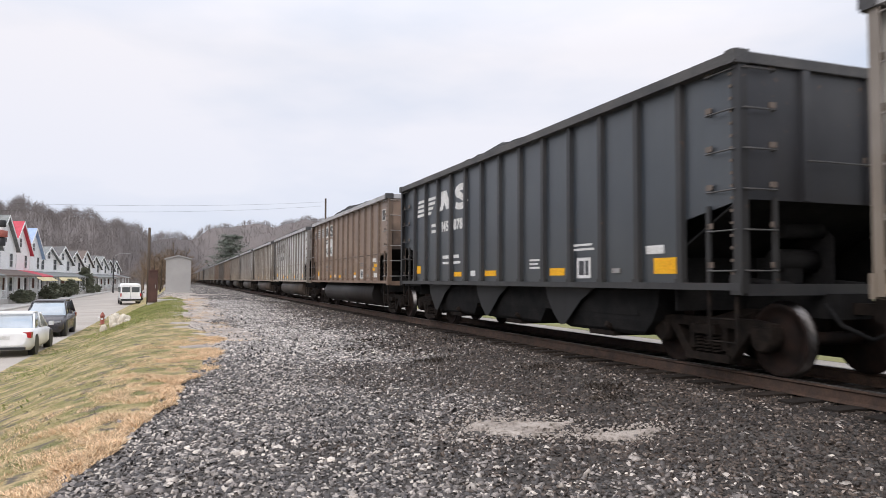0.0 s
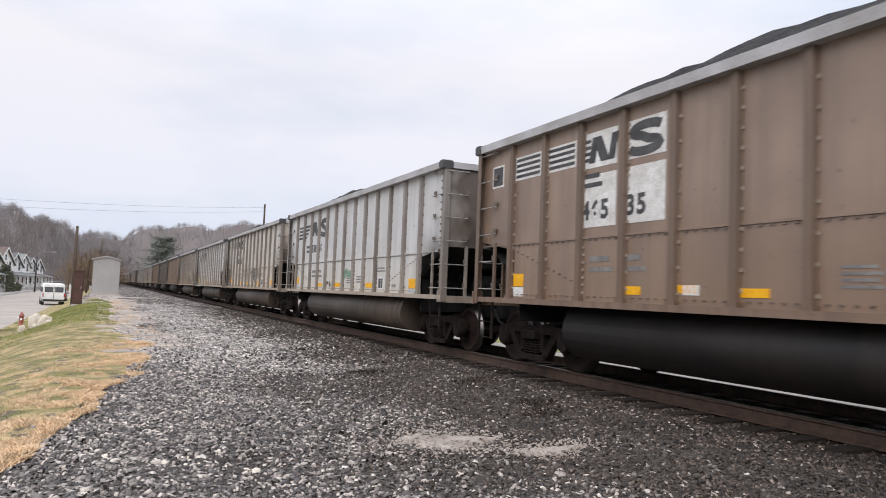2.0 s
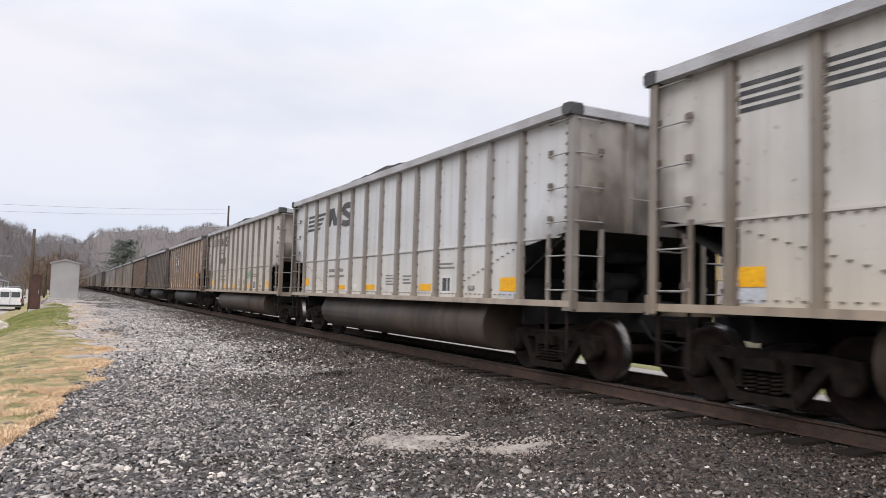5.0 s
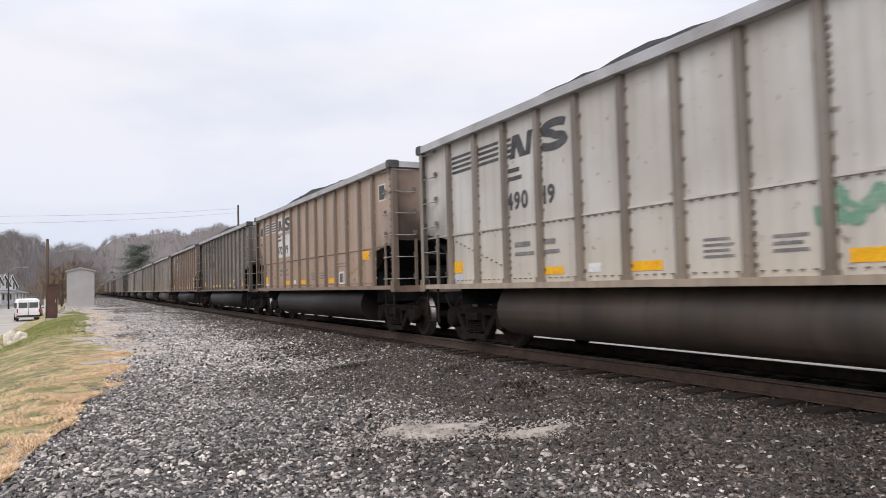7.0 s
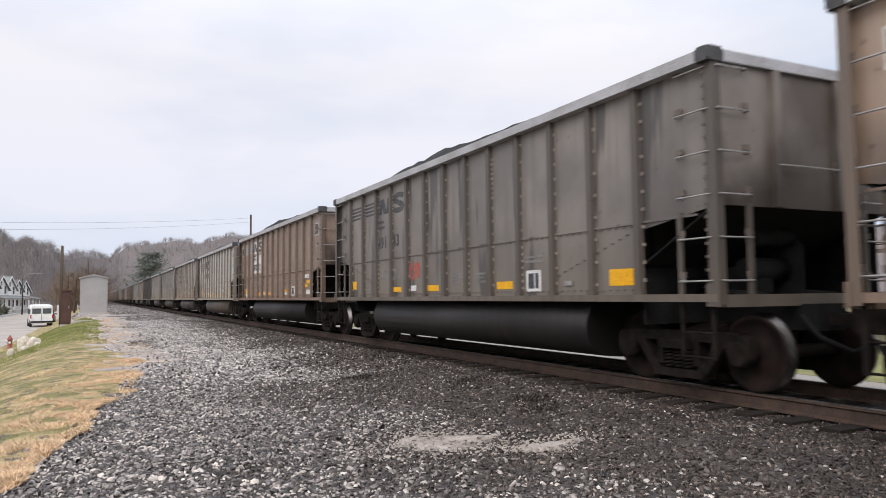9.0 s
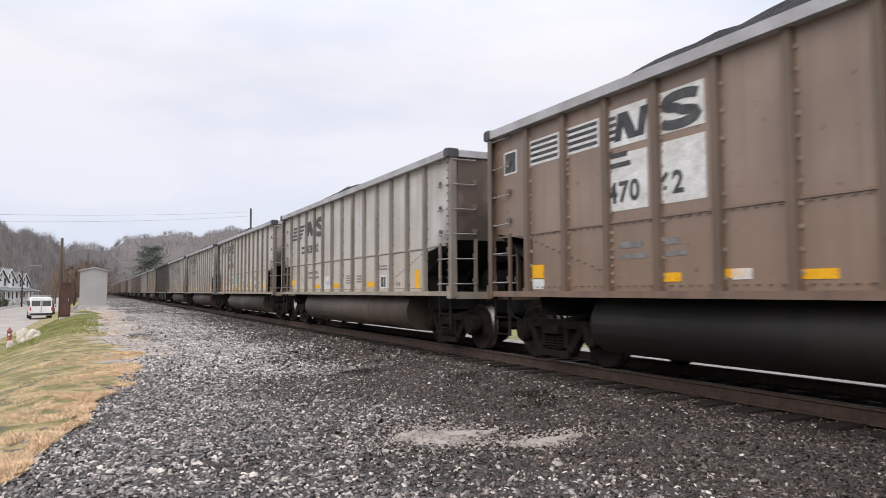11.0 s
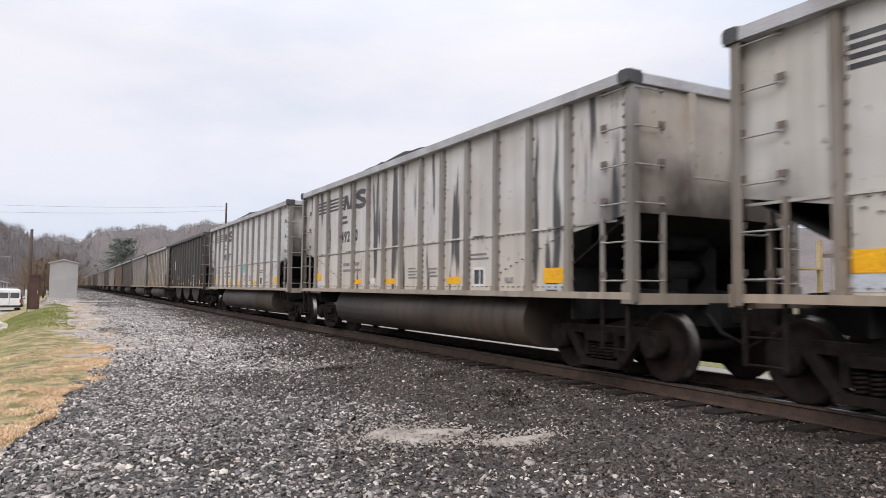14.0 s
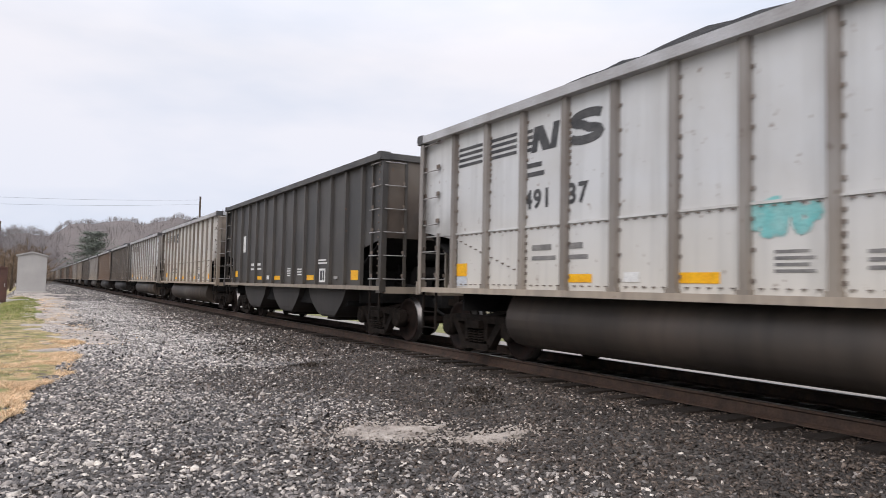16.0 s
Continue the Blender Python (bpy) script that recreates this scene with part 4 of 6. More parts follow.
            if not ladder:
                for sx in (-1, 1):
                    bm = bmesh.new()
                    xa, xb = sorted((sx * (W - 0.19), sx * (W - 0.2)))
                    prism(bm, [(yc + 1.6, SILL0), (yc + 1.52, 0.86), (yc + 1.3, 0.6), (yc + 1.05, 0.40), (yc + 0.9, 0.42), (yc + 0.35, 0.86), (yc - 0.1, SILL0)], "x", xa, xb)
                    part("chute_side", bm, M_TUB, hop, "triangular chute side plate, toned paler as the lit face")
            bm = bmesh.new()
            box(bm, -W + 0.36, W - 0.36, yc - 0.36, yc + 0.36, 0.30, 0.375)
            for sx in (-1, 1):
                tube(bm, [(sx * (W - 0.42), yc - 0.3, 0.4), (sx * (W - 0.26), yc - 0.3, 0.5)], 0.05, 8)
            part("chute_door", bm, M_TRUCK, hop)
    # top chord
    bm = bmesh.new()
    o = 0.06
    for a in (-1, 1):
        x0, x1 = sorted((a * (W - 0.13), a * (W + o + 0.01)))
        box(bm, x0, x1, -N - o, L + o, RIM0, RIM1)
        E_ = N if a < 0 else L
        y0, y1 = sorted((a * (E_ - 0.1), a * (E_ + o)))
        box(bm, -W + 0.13, W - 0.13, y0, y1, RIM0 + 0.002, RIM1 - 0.002)
    part("top_chord", bm, M_RIM, w, "grey box-section top rim")
    for a in (-1, 1):
        for c in (-1, 1):
            bm = bmesh.new()
            xa, xb = sorted((a * (W - 0.16), a * (W + o + 0.025)))
            E_ = N if c < 0 else L
            ya, yb = sorted((c * (E_ - 0.12), c * (E_ + o + 0.015)))
            box(bm, xa, xb, ya, yb, RIM0 - 0.012, RIM1 + 0.02)
            bmesh.ops.bevel(bm, geom=bm.edges[:], offset=0.025, segments=2)
            part("corner_cap", bm, M_RIMDARK, w, "dark cast corner cap")
    # ends
    for e in (-1, 1):
        L = N if e < 0 else HALF_L
        bm = bmesh.new()
        y0, y1 = sorted((e * (L - 0.012), e * L))
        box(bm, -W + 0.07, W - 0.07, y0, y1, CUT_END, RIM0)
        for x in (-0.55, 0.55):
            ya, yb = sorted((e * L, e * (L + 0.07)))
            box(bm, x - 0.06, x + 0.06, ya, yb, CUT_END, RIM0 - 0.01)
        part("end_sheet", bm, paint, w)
        # slope sheet: its black is part soot, part shade put into the colour
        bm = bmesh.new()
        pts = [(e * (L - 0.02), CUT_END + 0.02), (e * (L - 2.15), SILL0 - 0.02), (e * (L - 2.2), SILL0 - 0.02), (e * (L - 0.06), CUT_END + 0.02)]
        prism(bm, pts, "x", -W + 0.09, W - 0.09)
        part("slope_sheet", bm, M_SOOTSHADE, w, "sloping end sheet, blackened for soot and shade")
        # added plate, stands for the darkness below the slope sheet
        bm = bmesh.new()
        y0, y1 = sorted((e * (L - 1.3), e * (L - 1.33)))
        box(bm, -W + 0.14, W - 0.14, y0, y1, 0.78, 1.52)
        part("bulkhead", bm, M_SOOTSHADE, w, "black plate above the truck, added for the shade there")
        # web added to close off the bright view through the end
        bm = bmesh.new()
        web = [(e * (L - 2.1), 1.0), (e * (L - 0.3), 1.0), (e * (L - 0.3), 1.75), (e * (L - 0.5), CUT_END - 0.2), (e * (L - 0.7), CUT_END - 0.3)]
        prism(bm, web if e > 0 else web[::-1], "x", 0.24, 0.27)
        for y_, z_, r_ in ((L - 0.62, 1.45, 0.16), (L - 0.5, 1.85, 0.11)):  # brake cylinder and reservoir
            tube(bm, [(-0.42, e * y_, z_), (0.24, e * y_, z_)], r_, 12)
        part("brake_gear", bm, M_SOOTSHADE, w, "black web plate added for shade, with a brake cylinder")
        # added plate that darkens the opening on the far side
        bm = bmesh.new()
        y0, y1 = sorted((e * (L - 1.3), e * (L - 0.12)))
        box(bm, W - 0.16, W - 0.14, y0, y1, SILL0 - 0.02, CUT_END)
        part("bulkhead", bm, M_SOOTSHADE, w, "black plate added to darken the far opening")
        bm = bmesh.new()
        y0, y1 = sorted((e * (L - 0.1), e * (L + 0.035)))
        box(bm, -W + 0.1, W - 0.1, y0, y1, SILL0 - 0.06, SILL1 - 0.01)
        part("end_sill", bm, paint, w)
        bm = bmesh.new()
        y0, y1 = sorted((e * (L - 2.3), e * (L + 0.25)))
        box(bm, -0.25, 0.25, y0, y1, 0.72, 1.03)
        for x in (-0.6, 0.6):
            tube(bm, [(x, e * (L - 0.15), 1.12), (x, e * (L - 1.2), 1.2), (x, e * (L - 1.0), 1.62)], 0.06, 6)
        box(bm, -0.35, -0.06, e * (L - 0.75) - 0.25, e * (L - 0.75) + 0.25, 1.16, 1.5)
        part("draft_sill", bm, M_SOOTSHADE, w)
        bm = bmesh.new()
        y0, y1 = sorted((e * (L + 0.25), e * (L + 0.66)))
        box(bm, -0.07, 0.07, y0, y1, 0.78, 0.92)
        y0, y1 = sorted((e * (L + 0.6), e * (L + 0.8)))
        box(bm, -0.15, 0.13, y0, y1, 0.7, 1.0)
        part("coupler", bm, M_TRUCK, w)
        bm = bmesh.new()
        tube(bm, [(-0.35, e * (L + 0.1), 0.9), (-0.38, e * (L + 0.35), 0.66), (-0.2, e * (L + 0.62), 0.5), (-0.05, e * (L + 0.78), 0.62)], 0.03, 6)
        part("air_hose", bm, M_SOOTSHADE, w)
        for s in (-1, 1):
            # corner posts with a ladder on the side and on the end
            part("corner_post", CORNER, None, w, at=pose(s * (W - 0.02), e * (L - 0.02), 0, 0, 0, {(-1, -1): -90, (1, -1): 0, (1, 1): 90, (-1, 1): 180}[(s, e)]))
            bm = bmesh.new()
            ys_ = e * (L - 0.56)
            box(bm, s * (W - 0.05) - 0.02, s * (W - 0.05) + 0.02, ys_ - 0.03, ys_ + 0.03, SILL1 - 0.02, RIM0 if ladder else CUT_END - 0.04)
            part("ladder_stile", bm, paint, w)
            bm = bmesh.new()
            xs_ = s * (W - 0.56)
            box(bm, xs_ - 0.03, xs_ + 0.03, e * (L - 0.0) - 0.025, e * (L - 0.0) + 0.025, SILL1 - 0.02, RIM0 if ladder else CUT_END + 0.03)
            part("ladder_stile", bm, paint, w)
            for k in range(6):
                z = 1.315 + 0.485 * k
                # the rung mesh runs along +x and faces -y before it is turned
                y_from = e * (L - 0.05) if (s < 0) == (e > 0) else e * (L - 0.53)
                part("rung", RUNG, None, w, "bare steel grab iron", at=pose(s * (W - 0.05), y_from, z, 0, 0, -90 if s < 0 else 90))
                x_from = s * (W - 0.06) if (s < 0) == (e < 0) else s * (W - 0.54)
                part("rung", RUNG, None, w, "bare steel grab iron", at=pose(x_from, e * L, z, 0, 0, 0 if e < 0 else 180))
            # step below the sill
            bm = bmesh.new()
            for y in (e * (L - 0.08), e * (L - 0.55)):
                box(bm, s * (W - 0.04) - 0.015, s * (W - 0.04) + 0.015, y - 0.025, y + 0.025, 0.42, SILL0 + 0.01)
            for z in (0.44, 0.72):
                tube(bm, [(s * (W - 0.04), e * (L - 0.08), z), (s * (W - 0.04), e * (L - 0.55), z)], 0.014, 6)
            part("step", bm, M_TRUCK, w)
        part("end_grab", LONG_RUNG, None, w, "long bare steel end rail", at=pose(-0.55 if e < 0 else 0.5, e * L, 2.67, 0, 0, 0 if e < 0 else 180))
    L = HALF_L
    # brake wheel on the end that trails
    bm = bmesh.new()
    yb = HALF_L + 0.2
    ring = [(0.75 + 0.27 * math.cos(a), yb, 2.45 + 0.27 * math.sin(a)) for a in (2 * math.pi * k / 16 for k in range(17))]
    tube(bm, ring, 0.016, 6)
    for a in (0, 2.1, 4.2):
        tube(bm, [(0.75, yb, 2.45), (0.75 + 0.27 * math.cos(a), yb, 2.45 + 0.27 * math.sin(a))], 0.012, 5)
    tube(bm, [(0.75, yb + 0.03, 2.45), (0.75, HALF_L - 0.02, 2.45)], 0.035, 8)
    part("brake_wheel", bm, M_TRUCK, w)
    # load
    bm = bmesh.new()
    nx, ny = 9, 40
    rows_ = []
    for j in range(ny):
        y = -N + 0.11 + (N + L - 0.22) * j / (ny - 1)
        row = []
        for i_ in range(nx):
            x = (W - 0.14) * (2 * i_ / (nx - 1) - 1)
            along = (0.9 + 0.10 * math.sin(y * 0.8 + 0.6) + 0.04 * math.sin(y * 2.3)) * float(smoothstep(0.2, 3.4, L - abs(y)))
            hump = heap * along * (1 - abs(x / W) ** 5)
            row.append(bm.verts.new((x, y, RIM0 - 0.02 + hump + 0.05 * noise.noise((x * 3, y * 3, 0)))))
        rows_.append(row)
    for p_, q_ in zip(rows_, rows_[1:]):
        for i_ in range(nx - 1):
            bm.faces.new([p_[i_], p_[i_ + 1], q_[i_ + 1], q_[i_]])
    part("coal_load", bm, M_COAL, w, "heaped black coal")
    # trucks
    for e in (-1, 1):
        truck = part("truck", BOLSTER, None, w, "greasy black two-axle truck", at=(0, e * ((N if e < 0 else L) - 1.14), 0))
        for s in (-1, 1):
            part("side_frame", SIDE_FRAME, None, truck, at=pose(s * 1.0, 0, 0, 0, 0, 180 if s < 0 else 0))
            for q in (-0.16, 0.0, 0.16):
                part("spring", SPRING, None, truck, at=(s * 1.03, q, 0))
        for a in (-0.95, 0.95):
            part("wheelset", WHEELSET, None, truck, "worn steel wheels with a bright tread", at=(0, a, 0.457))
    return w


# ---- lettering and marks on the near side ----
SKIN = -HALF_W + 0.073  # just proud of the side sheet


def mark(wagon, name, polys, material, label="", proud=0.0):
    """Flat painted shapes on the near side. polys: outlines of (u, z), u from the far end."""
    for poly in polys:
        bm = bmesh.new()
        prism(bm, [(HALF_L - u, z) for u, z in poly], "x", SKIN - 0.003 - proud, SKIN + 0.003)
        part(name, bm, material, wagon, label)


def rect(u0, u1, z0, z1, slant=0.0):
    return [(u0, z0), (u1, z0), (u1 + slant, z1), (u0 + slant, z1)]


def bars(wagon, u0, u1, z0, z1, n, material):
    h = (z1 - z0) / (2 * n - 1)
    mark(wagon, "stencil_line", [rect(u0, u1 - 0.06 * (k % 2), z0 + 2 * k * h, z0 + (2 * k + 1) * h) for k in range(n)], material, "line of small unreadable stencilling")


def digits(wagon, text, u, z, height, material):
    """Each figure of a running number is a part of its own."""
    for ch in text:
        cu = bpy.data.curves.new("figure", "FONT")
        cu.body, cu.size, cu.extrude, cu.offset = ch, height * 1.38, 0.003, 0.012
        tmp = new("figure", cu)
        bpy.context.view_layer.update()
        me = bpy.data.meshes.new_from_object(tmp.evaluated_get(bpy.context.evaluated_depsgraph_get()))
        bpy.data.objects.remove(tmp)
        me.materials.clear()
        me.materials.append(material)
        ob = part("figure", me, None, wagon, "stencilled figure of the running number")
        ob.matrix_basis = Matrix(((0, 0, -1, SKIN - 0.001), (-1, 0, 0, HALF_L - u), (0, 1, 0, z), (0, 0, 0, 1)))
        u += height * (0.62 if ch == "1" else 0.80)


def emblem(wagon, ink, style):
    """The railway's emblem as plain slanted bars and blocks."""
    if style == "wide":
        z0, z1 = 2.93, 3.38
        h = (z1 - z0) / 7.2
        mark(wagon, "emblem", [[(1.22 + 0.03 * k, z0 + 2 * k * h), (1.95, z0 + 2 * k * h), (1.95, z0 + (2 * k + 1.2) * h), (1.25 + 0.03 * k, z0 + (2 * k + 1.2) * h)] for k in range(4)], ink, "slanted speed bars")
        mark(wagon, "emblem", [rect(2.12, 2.36 + 0.15 * k, z0 + 2 * k * h, z0 + (2 * k + 1.2) * h, 0.06) for k in range(4)], ink, "slanted speed bars")
        z0, z1, x = 2.96, 3.44, 3.08
        mark(wagon, "emblem", [[(x - 0.02, z0), (x + 0.2, z0), (x + 0.24, z0 + 0.11), (x, z0 + 0.11)], rect(x + 0.07, x + 0.3, z0 + 0.11, z1, 0.02),
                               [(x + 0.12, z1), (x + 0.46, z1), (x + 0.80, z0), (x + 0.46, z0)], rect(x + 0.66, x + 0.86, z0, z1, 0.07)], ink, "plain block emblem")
        s_block(wagon, ink, 4.1, 0.86, z0 - 0.04, z1 + 0.02)
    else:
        z0, z1 = 3.20, 3.52
        h = (z1 - z0) / 7
        for a, b in ((1.2, 1.93), (2.15, 2.88)):
            mark(wagon, "emblem", [rect(a, b, z0 + 2 * k * h, z0 + (2 * k + 1.1) * h) for k in range(4)], ink, "speed bars")
        x = 3.14
        mark(wagon, "emblem", [rect(x - 0.05, x + 0.14, z0 - 0.02 + 2 * k * h, z0 - 0.02 + (2 * k + 1.1) * h) for k in range(4)] +
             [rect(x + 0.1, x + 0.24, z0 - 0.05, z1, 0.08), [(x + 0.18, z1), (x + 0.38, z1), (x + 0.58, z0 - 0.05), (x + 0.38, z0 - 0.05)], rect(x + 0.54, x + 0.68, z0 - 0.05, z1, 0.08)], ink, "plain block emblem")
        s_block(wagon, ink, 4.06, 0.72, z0 - 0.07, z1 + 0.02)


def s_block(wagon, ink, x, w_, z0, z1):
    """A double-curved block: one outline that bends twice."""
    t = (z1 - z0) * 0.24
    def bend(cx, cz, rx, rz, a0, a1, n=9):
        return [(cx + rx * math.cos(radians(a0 + (a1 - a0) * k / n)), cz + rz * math.sin(radians(a0 + (a1 - a0) * k / n))) for k in range(n + 1)]
    hh, sl = (z1 - z0) / 2, 0.05
    path_ = bend(x + 0.5 * w_ + sl, z0 + 1.48 * hh, 0.40 * w_, 0.36 * hh, 25, 250, 9) + bend(x + 0.5 * w_, z0 + 0.5 * hh, 0.42 * w_, 0.38 * hh, 75, -155, 9)
    bm = bmesh.new()
    rings = []
    for k, (a, b) in enumerate(path_):
        p_, q_ = path_[max(k - 1, 0)], path_[min(k + 1, len(path_) - 1)]
        d_ = math.hypot(q_[0] - p_[0], q_[1] - p_[1])
        nu, nz = -(q_[1] - p_[1]) / d_ * t * 0.75, (q_[0] - p_[0]) / d_ * t * 0.62
        rings.append([bm.verts.new((SKIN + dx, HALF_L - (a + sg * nu), b + sg * nz)) for dx, sg in ((-0.004, -1), (-0.004, 1), (0.003, 1), (0.003, -1))])
    for p_, q_ in zip(rings, rings[1:]):
        for k in range(4):
            bm.faces.new([p_[k], p_[(k + 1) % 4], q_[(k + 1) % 4], q_[k]])
    bm.faces.new(rings[0][::-1])
    bm.faces.new(rings[-1])
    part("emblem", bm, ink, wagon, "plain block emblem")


def scrawl(wagon, u0, u1, z0, z1, material, seed, thick=0.035, n=26):
    """Unreadable looping spray paint."""
    r = random.Random(seed)
    pts = [(u0 + (u1 - u0) * k / n + r.uniform(-0.12, 0.12), r.uniform(z0, z1)) for k in range(n)]
    fine = []
    for k in range(1, n - 2):
        for s in range(6):
            t = s / 6
            p = [0.5 * (2 * pts[k][i] + (pts[k + 1][i] - pts[k - 1][i]) * t + (2 * pts[k - 1][i] - 5 * pts[k][i] + 4 * pts[k + 1][i] - pts[k + 2][i]) * t * t
                        + (3 * pts[k][i] - pts[k - 1][i] - 3 * pts[k + 1][i] + pts[k + 2][i]) * t ** 3) for i in (0, 1)]
            fine.append(p)
    bm = bmesh.new()
    for k, (p, q) in enumerate(zip(fine, fine[1:])):
        d = math.hypot(q[0] - p[0], q[1] - p[1]) or 1
        px_, pz_ = -(q[1] - p[1]) / d * thick / 2, (q[0] - p[0]) / d * thick / 2
        vs = [bm.verts.new((SKIN - 0.004 - 0.0004 * (k % 7), HALF_L - u, z)) for u, z in ((p[0] - px_, p[1] - pz_), (q[0] - px_, q[1] - pz_), (q[0] + px_, q[1] + pz_), (p[0] + px_, p[1] + pz_))]
        bm.faces.new(vs)
    part("graffiti", bm, material, wagon, "unreadable sprayed scrawl")


def dress(wagon, car):
    ink = M_WHITE if car["paint"] in ("black", "sooty") else M_INK
    brown = car["paint"] in ("brown", "tan")
    style = car.get("style", "bars")
    if brown:  # white patches behind the emblem and the number
        mark(wagon, "white_panel", [rect(1.16, 1.97, 3.16, 3.56), rect(2.11, 2.92, 3.16, 3.56), rect(3.07, 3.87, 3.08, 3.6), rect(4.02, 4.83, 3.08, 3.6)], M_WHITE, "faded white panel")
        mark(wagon, "white_panel", [rect(3.07, 3.87, 2.22, 2.98), rect(4.02, 4.83, 2.22, 2.98)], M_WHITE, "faded white panel")
        fr = [rect(0.36, 0.76, 3.12, 3.15), rect(0.36, 0.76, 3.48, 3.51), rect(0.36, 0.39, 3.15, 3.48), rect(0.73, 0.76, 3.15, 3.48)]
        mark(wagon, "square_mark", fr, M_WHITE)
        mark(wagon, "square_mark", [rect(0.39, 0.73, 3.15, 3.48)], M_INK)
        mark(wagon, "square_mark", [[(2 * HALF_L - u, z) for u, z in q] for q in fr], M_WHITE)
        mark(wagon, "square_mark", [rect(2 * HALF_L - 0.73, 2 * HALF_L - 0.39, 3.15, 3.48)], M_INK)
    global SKIN
    keep_, SKIN = SKIN, SKIN - (0.004 if brown else 0)
    if style == "worn":
        mark(wagon, "faded_panel", [rect(2.2, 2.5, 2.2, 2.75)], M_WHITE, "white patch where lettering has worn away")
    else:
        emblem(wagon, ink, style)
    num = car.get("number")
    if num:
        if style == "wide":
            bars(wagon, 2.42, 2.86, 2.42, 2.66, 2, ink)
            digits(wagon, num[0], 3.16, 2.42, 0.25, ink)
            digits(wagon, num[1], 4.06, 2.42, 0.25, ink)
        else:
            bars(wagon, 3.16, 3.56, 2.80, 3.0, 2, ink)
            digits(wagon, num[0], 3.10, 2.34, 0.27, ink)
            digits(wagon, num[1], 4.08, 2.34, 0.27, ink)
    SKIN = keep_
    yellow = [rect(1.2, 1.52, 1.36, 1.57), rect(4.1, 4.58, 1.27, 1.38), rect(5.98, 6.56, 1.27, 1.39), rect(8.9, 9.42, 1.27, 1.4), rect(11.92, 12.40, 1.28, 1.5)]
    if brown:
        yellow[4] = rect(11.70, 12.15, 1.80, 2.02)
    if car["paint"] == "dusty":
        yellow[4] = rect(11.95, 12.2, 1.22, 1.62)
    if car["paint"] == "brown":
        yellow[1:] = [rect(3.98, 4.4, 1.27, 1.38), rect(4.95, 5.4, 1.30, 1.40), rect(5.9, 6.4, 1.27, 1.37), rect(8.72, 9.1, 1.38, 1.46), rect(11.62, 11.96, 1.50, 1.60), rect(11.86, 12.3, 1.62, 1.73)]
        mark(wagon, "label_plate", [rect(11.6, 12.12, 1.80, 1.92), rect(11.82, 12.3, 1.27, 1.42), rect(8.76, 9.12, 1.27, 1.36)], M_WHITE, "small white label plate", 0.002)
    for q in yellow:
        mark(wagon, "reflector", [q], M_YELLOW, "bright yellow reflective sheet", 0.002)
    mark(wagon, "data_frame", [rect(9.84, 10.26, 1.22, 1.27), rect(9.84, 10.26, 1.51, 1.56), rect(9.84, 9.90, 1.27, 1.51), rect(10.20, 10.26, 1.27, 1.51), rect(10.07, 10.10, 1.27, 1.5)], M_WHITE, "white framed data panel")
    mark(wagon, "data_frame", [rect(9.90, 10.07, 1.27, 1.51), rect(10.10, 10.20, 1.27, 1.51)], M_INK)
    faint = M_FAINT if ink is M_INK else ink
    bars(wagon, 9.72, 10.36, 1.68, 1.79, 2, faint)
    for a, b in ((3.3, 3.84), (4.06, 4.5)):
        bars(wagon, a, b, 1.58, 1.64, 1, faint)
        bars(wagon, a, b - 0.1, 1.72, 1.80, 1, faint)
    if car["paint"] != "black":
        bars(wagon, 7.2, 7.62, 1.38, 1.60, 4, faint)
    bars(wagon, 8.1, 8.5, 1.40, 1.58, 3, faint)
    mark(wagon, "label_plate", [rect(5.16, 5.42, 1.28, 1.4)], M_WHITE, "small white label plate", 0.002)
    if car["paint"] == "black":
        mark(wagon, "label_plate", [rect(11.74, 12.14, 1.56, 1.68)], M_WHITE, "small white label plate", 0.002)
    mark(wagon, "release_box", [rect(10.9, 11.1, 1.30, 1.37)], M_GALV, "small steel handle box", 0.02)
    if car["paint"] in ("light", "beige", "tarred"):
        mark(wagon, "faded_panel", [rect(11.90, 12.42, 1.185, 1.26)], M_PALE, "pale blue-grey repainted panel")
        mark(wagon, "faded_panel", [rect(1.2, 1.52, 1.19, 1.345)], M_PALE, "pale blue-grey repainted panel")
    if brown:
        mark(wagon, "faded_panel", [rect(1.2, 1.52, 1.19, 1.345)], M_WHITE, "white panel")
    if car.get("panel"):
        mark(wagon, "notice_panel", [rect(4.98, 5.78, 1.2, 1.62)], M_WHITE, "large white notice panel")
        mark(wagon, "notice_panel", [rect(5.14, 5.66, 1.36, 1.48)], M_PALE, proud=0.003)
    for args in car.get("scrawl", ()):
        scrawl(wagon, *args)


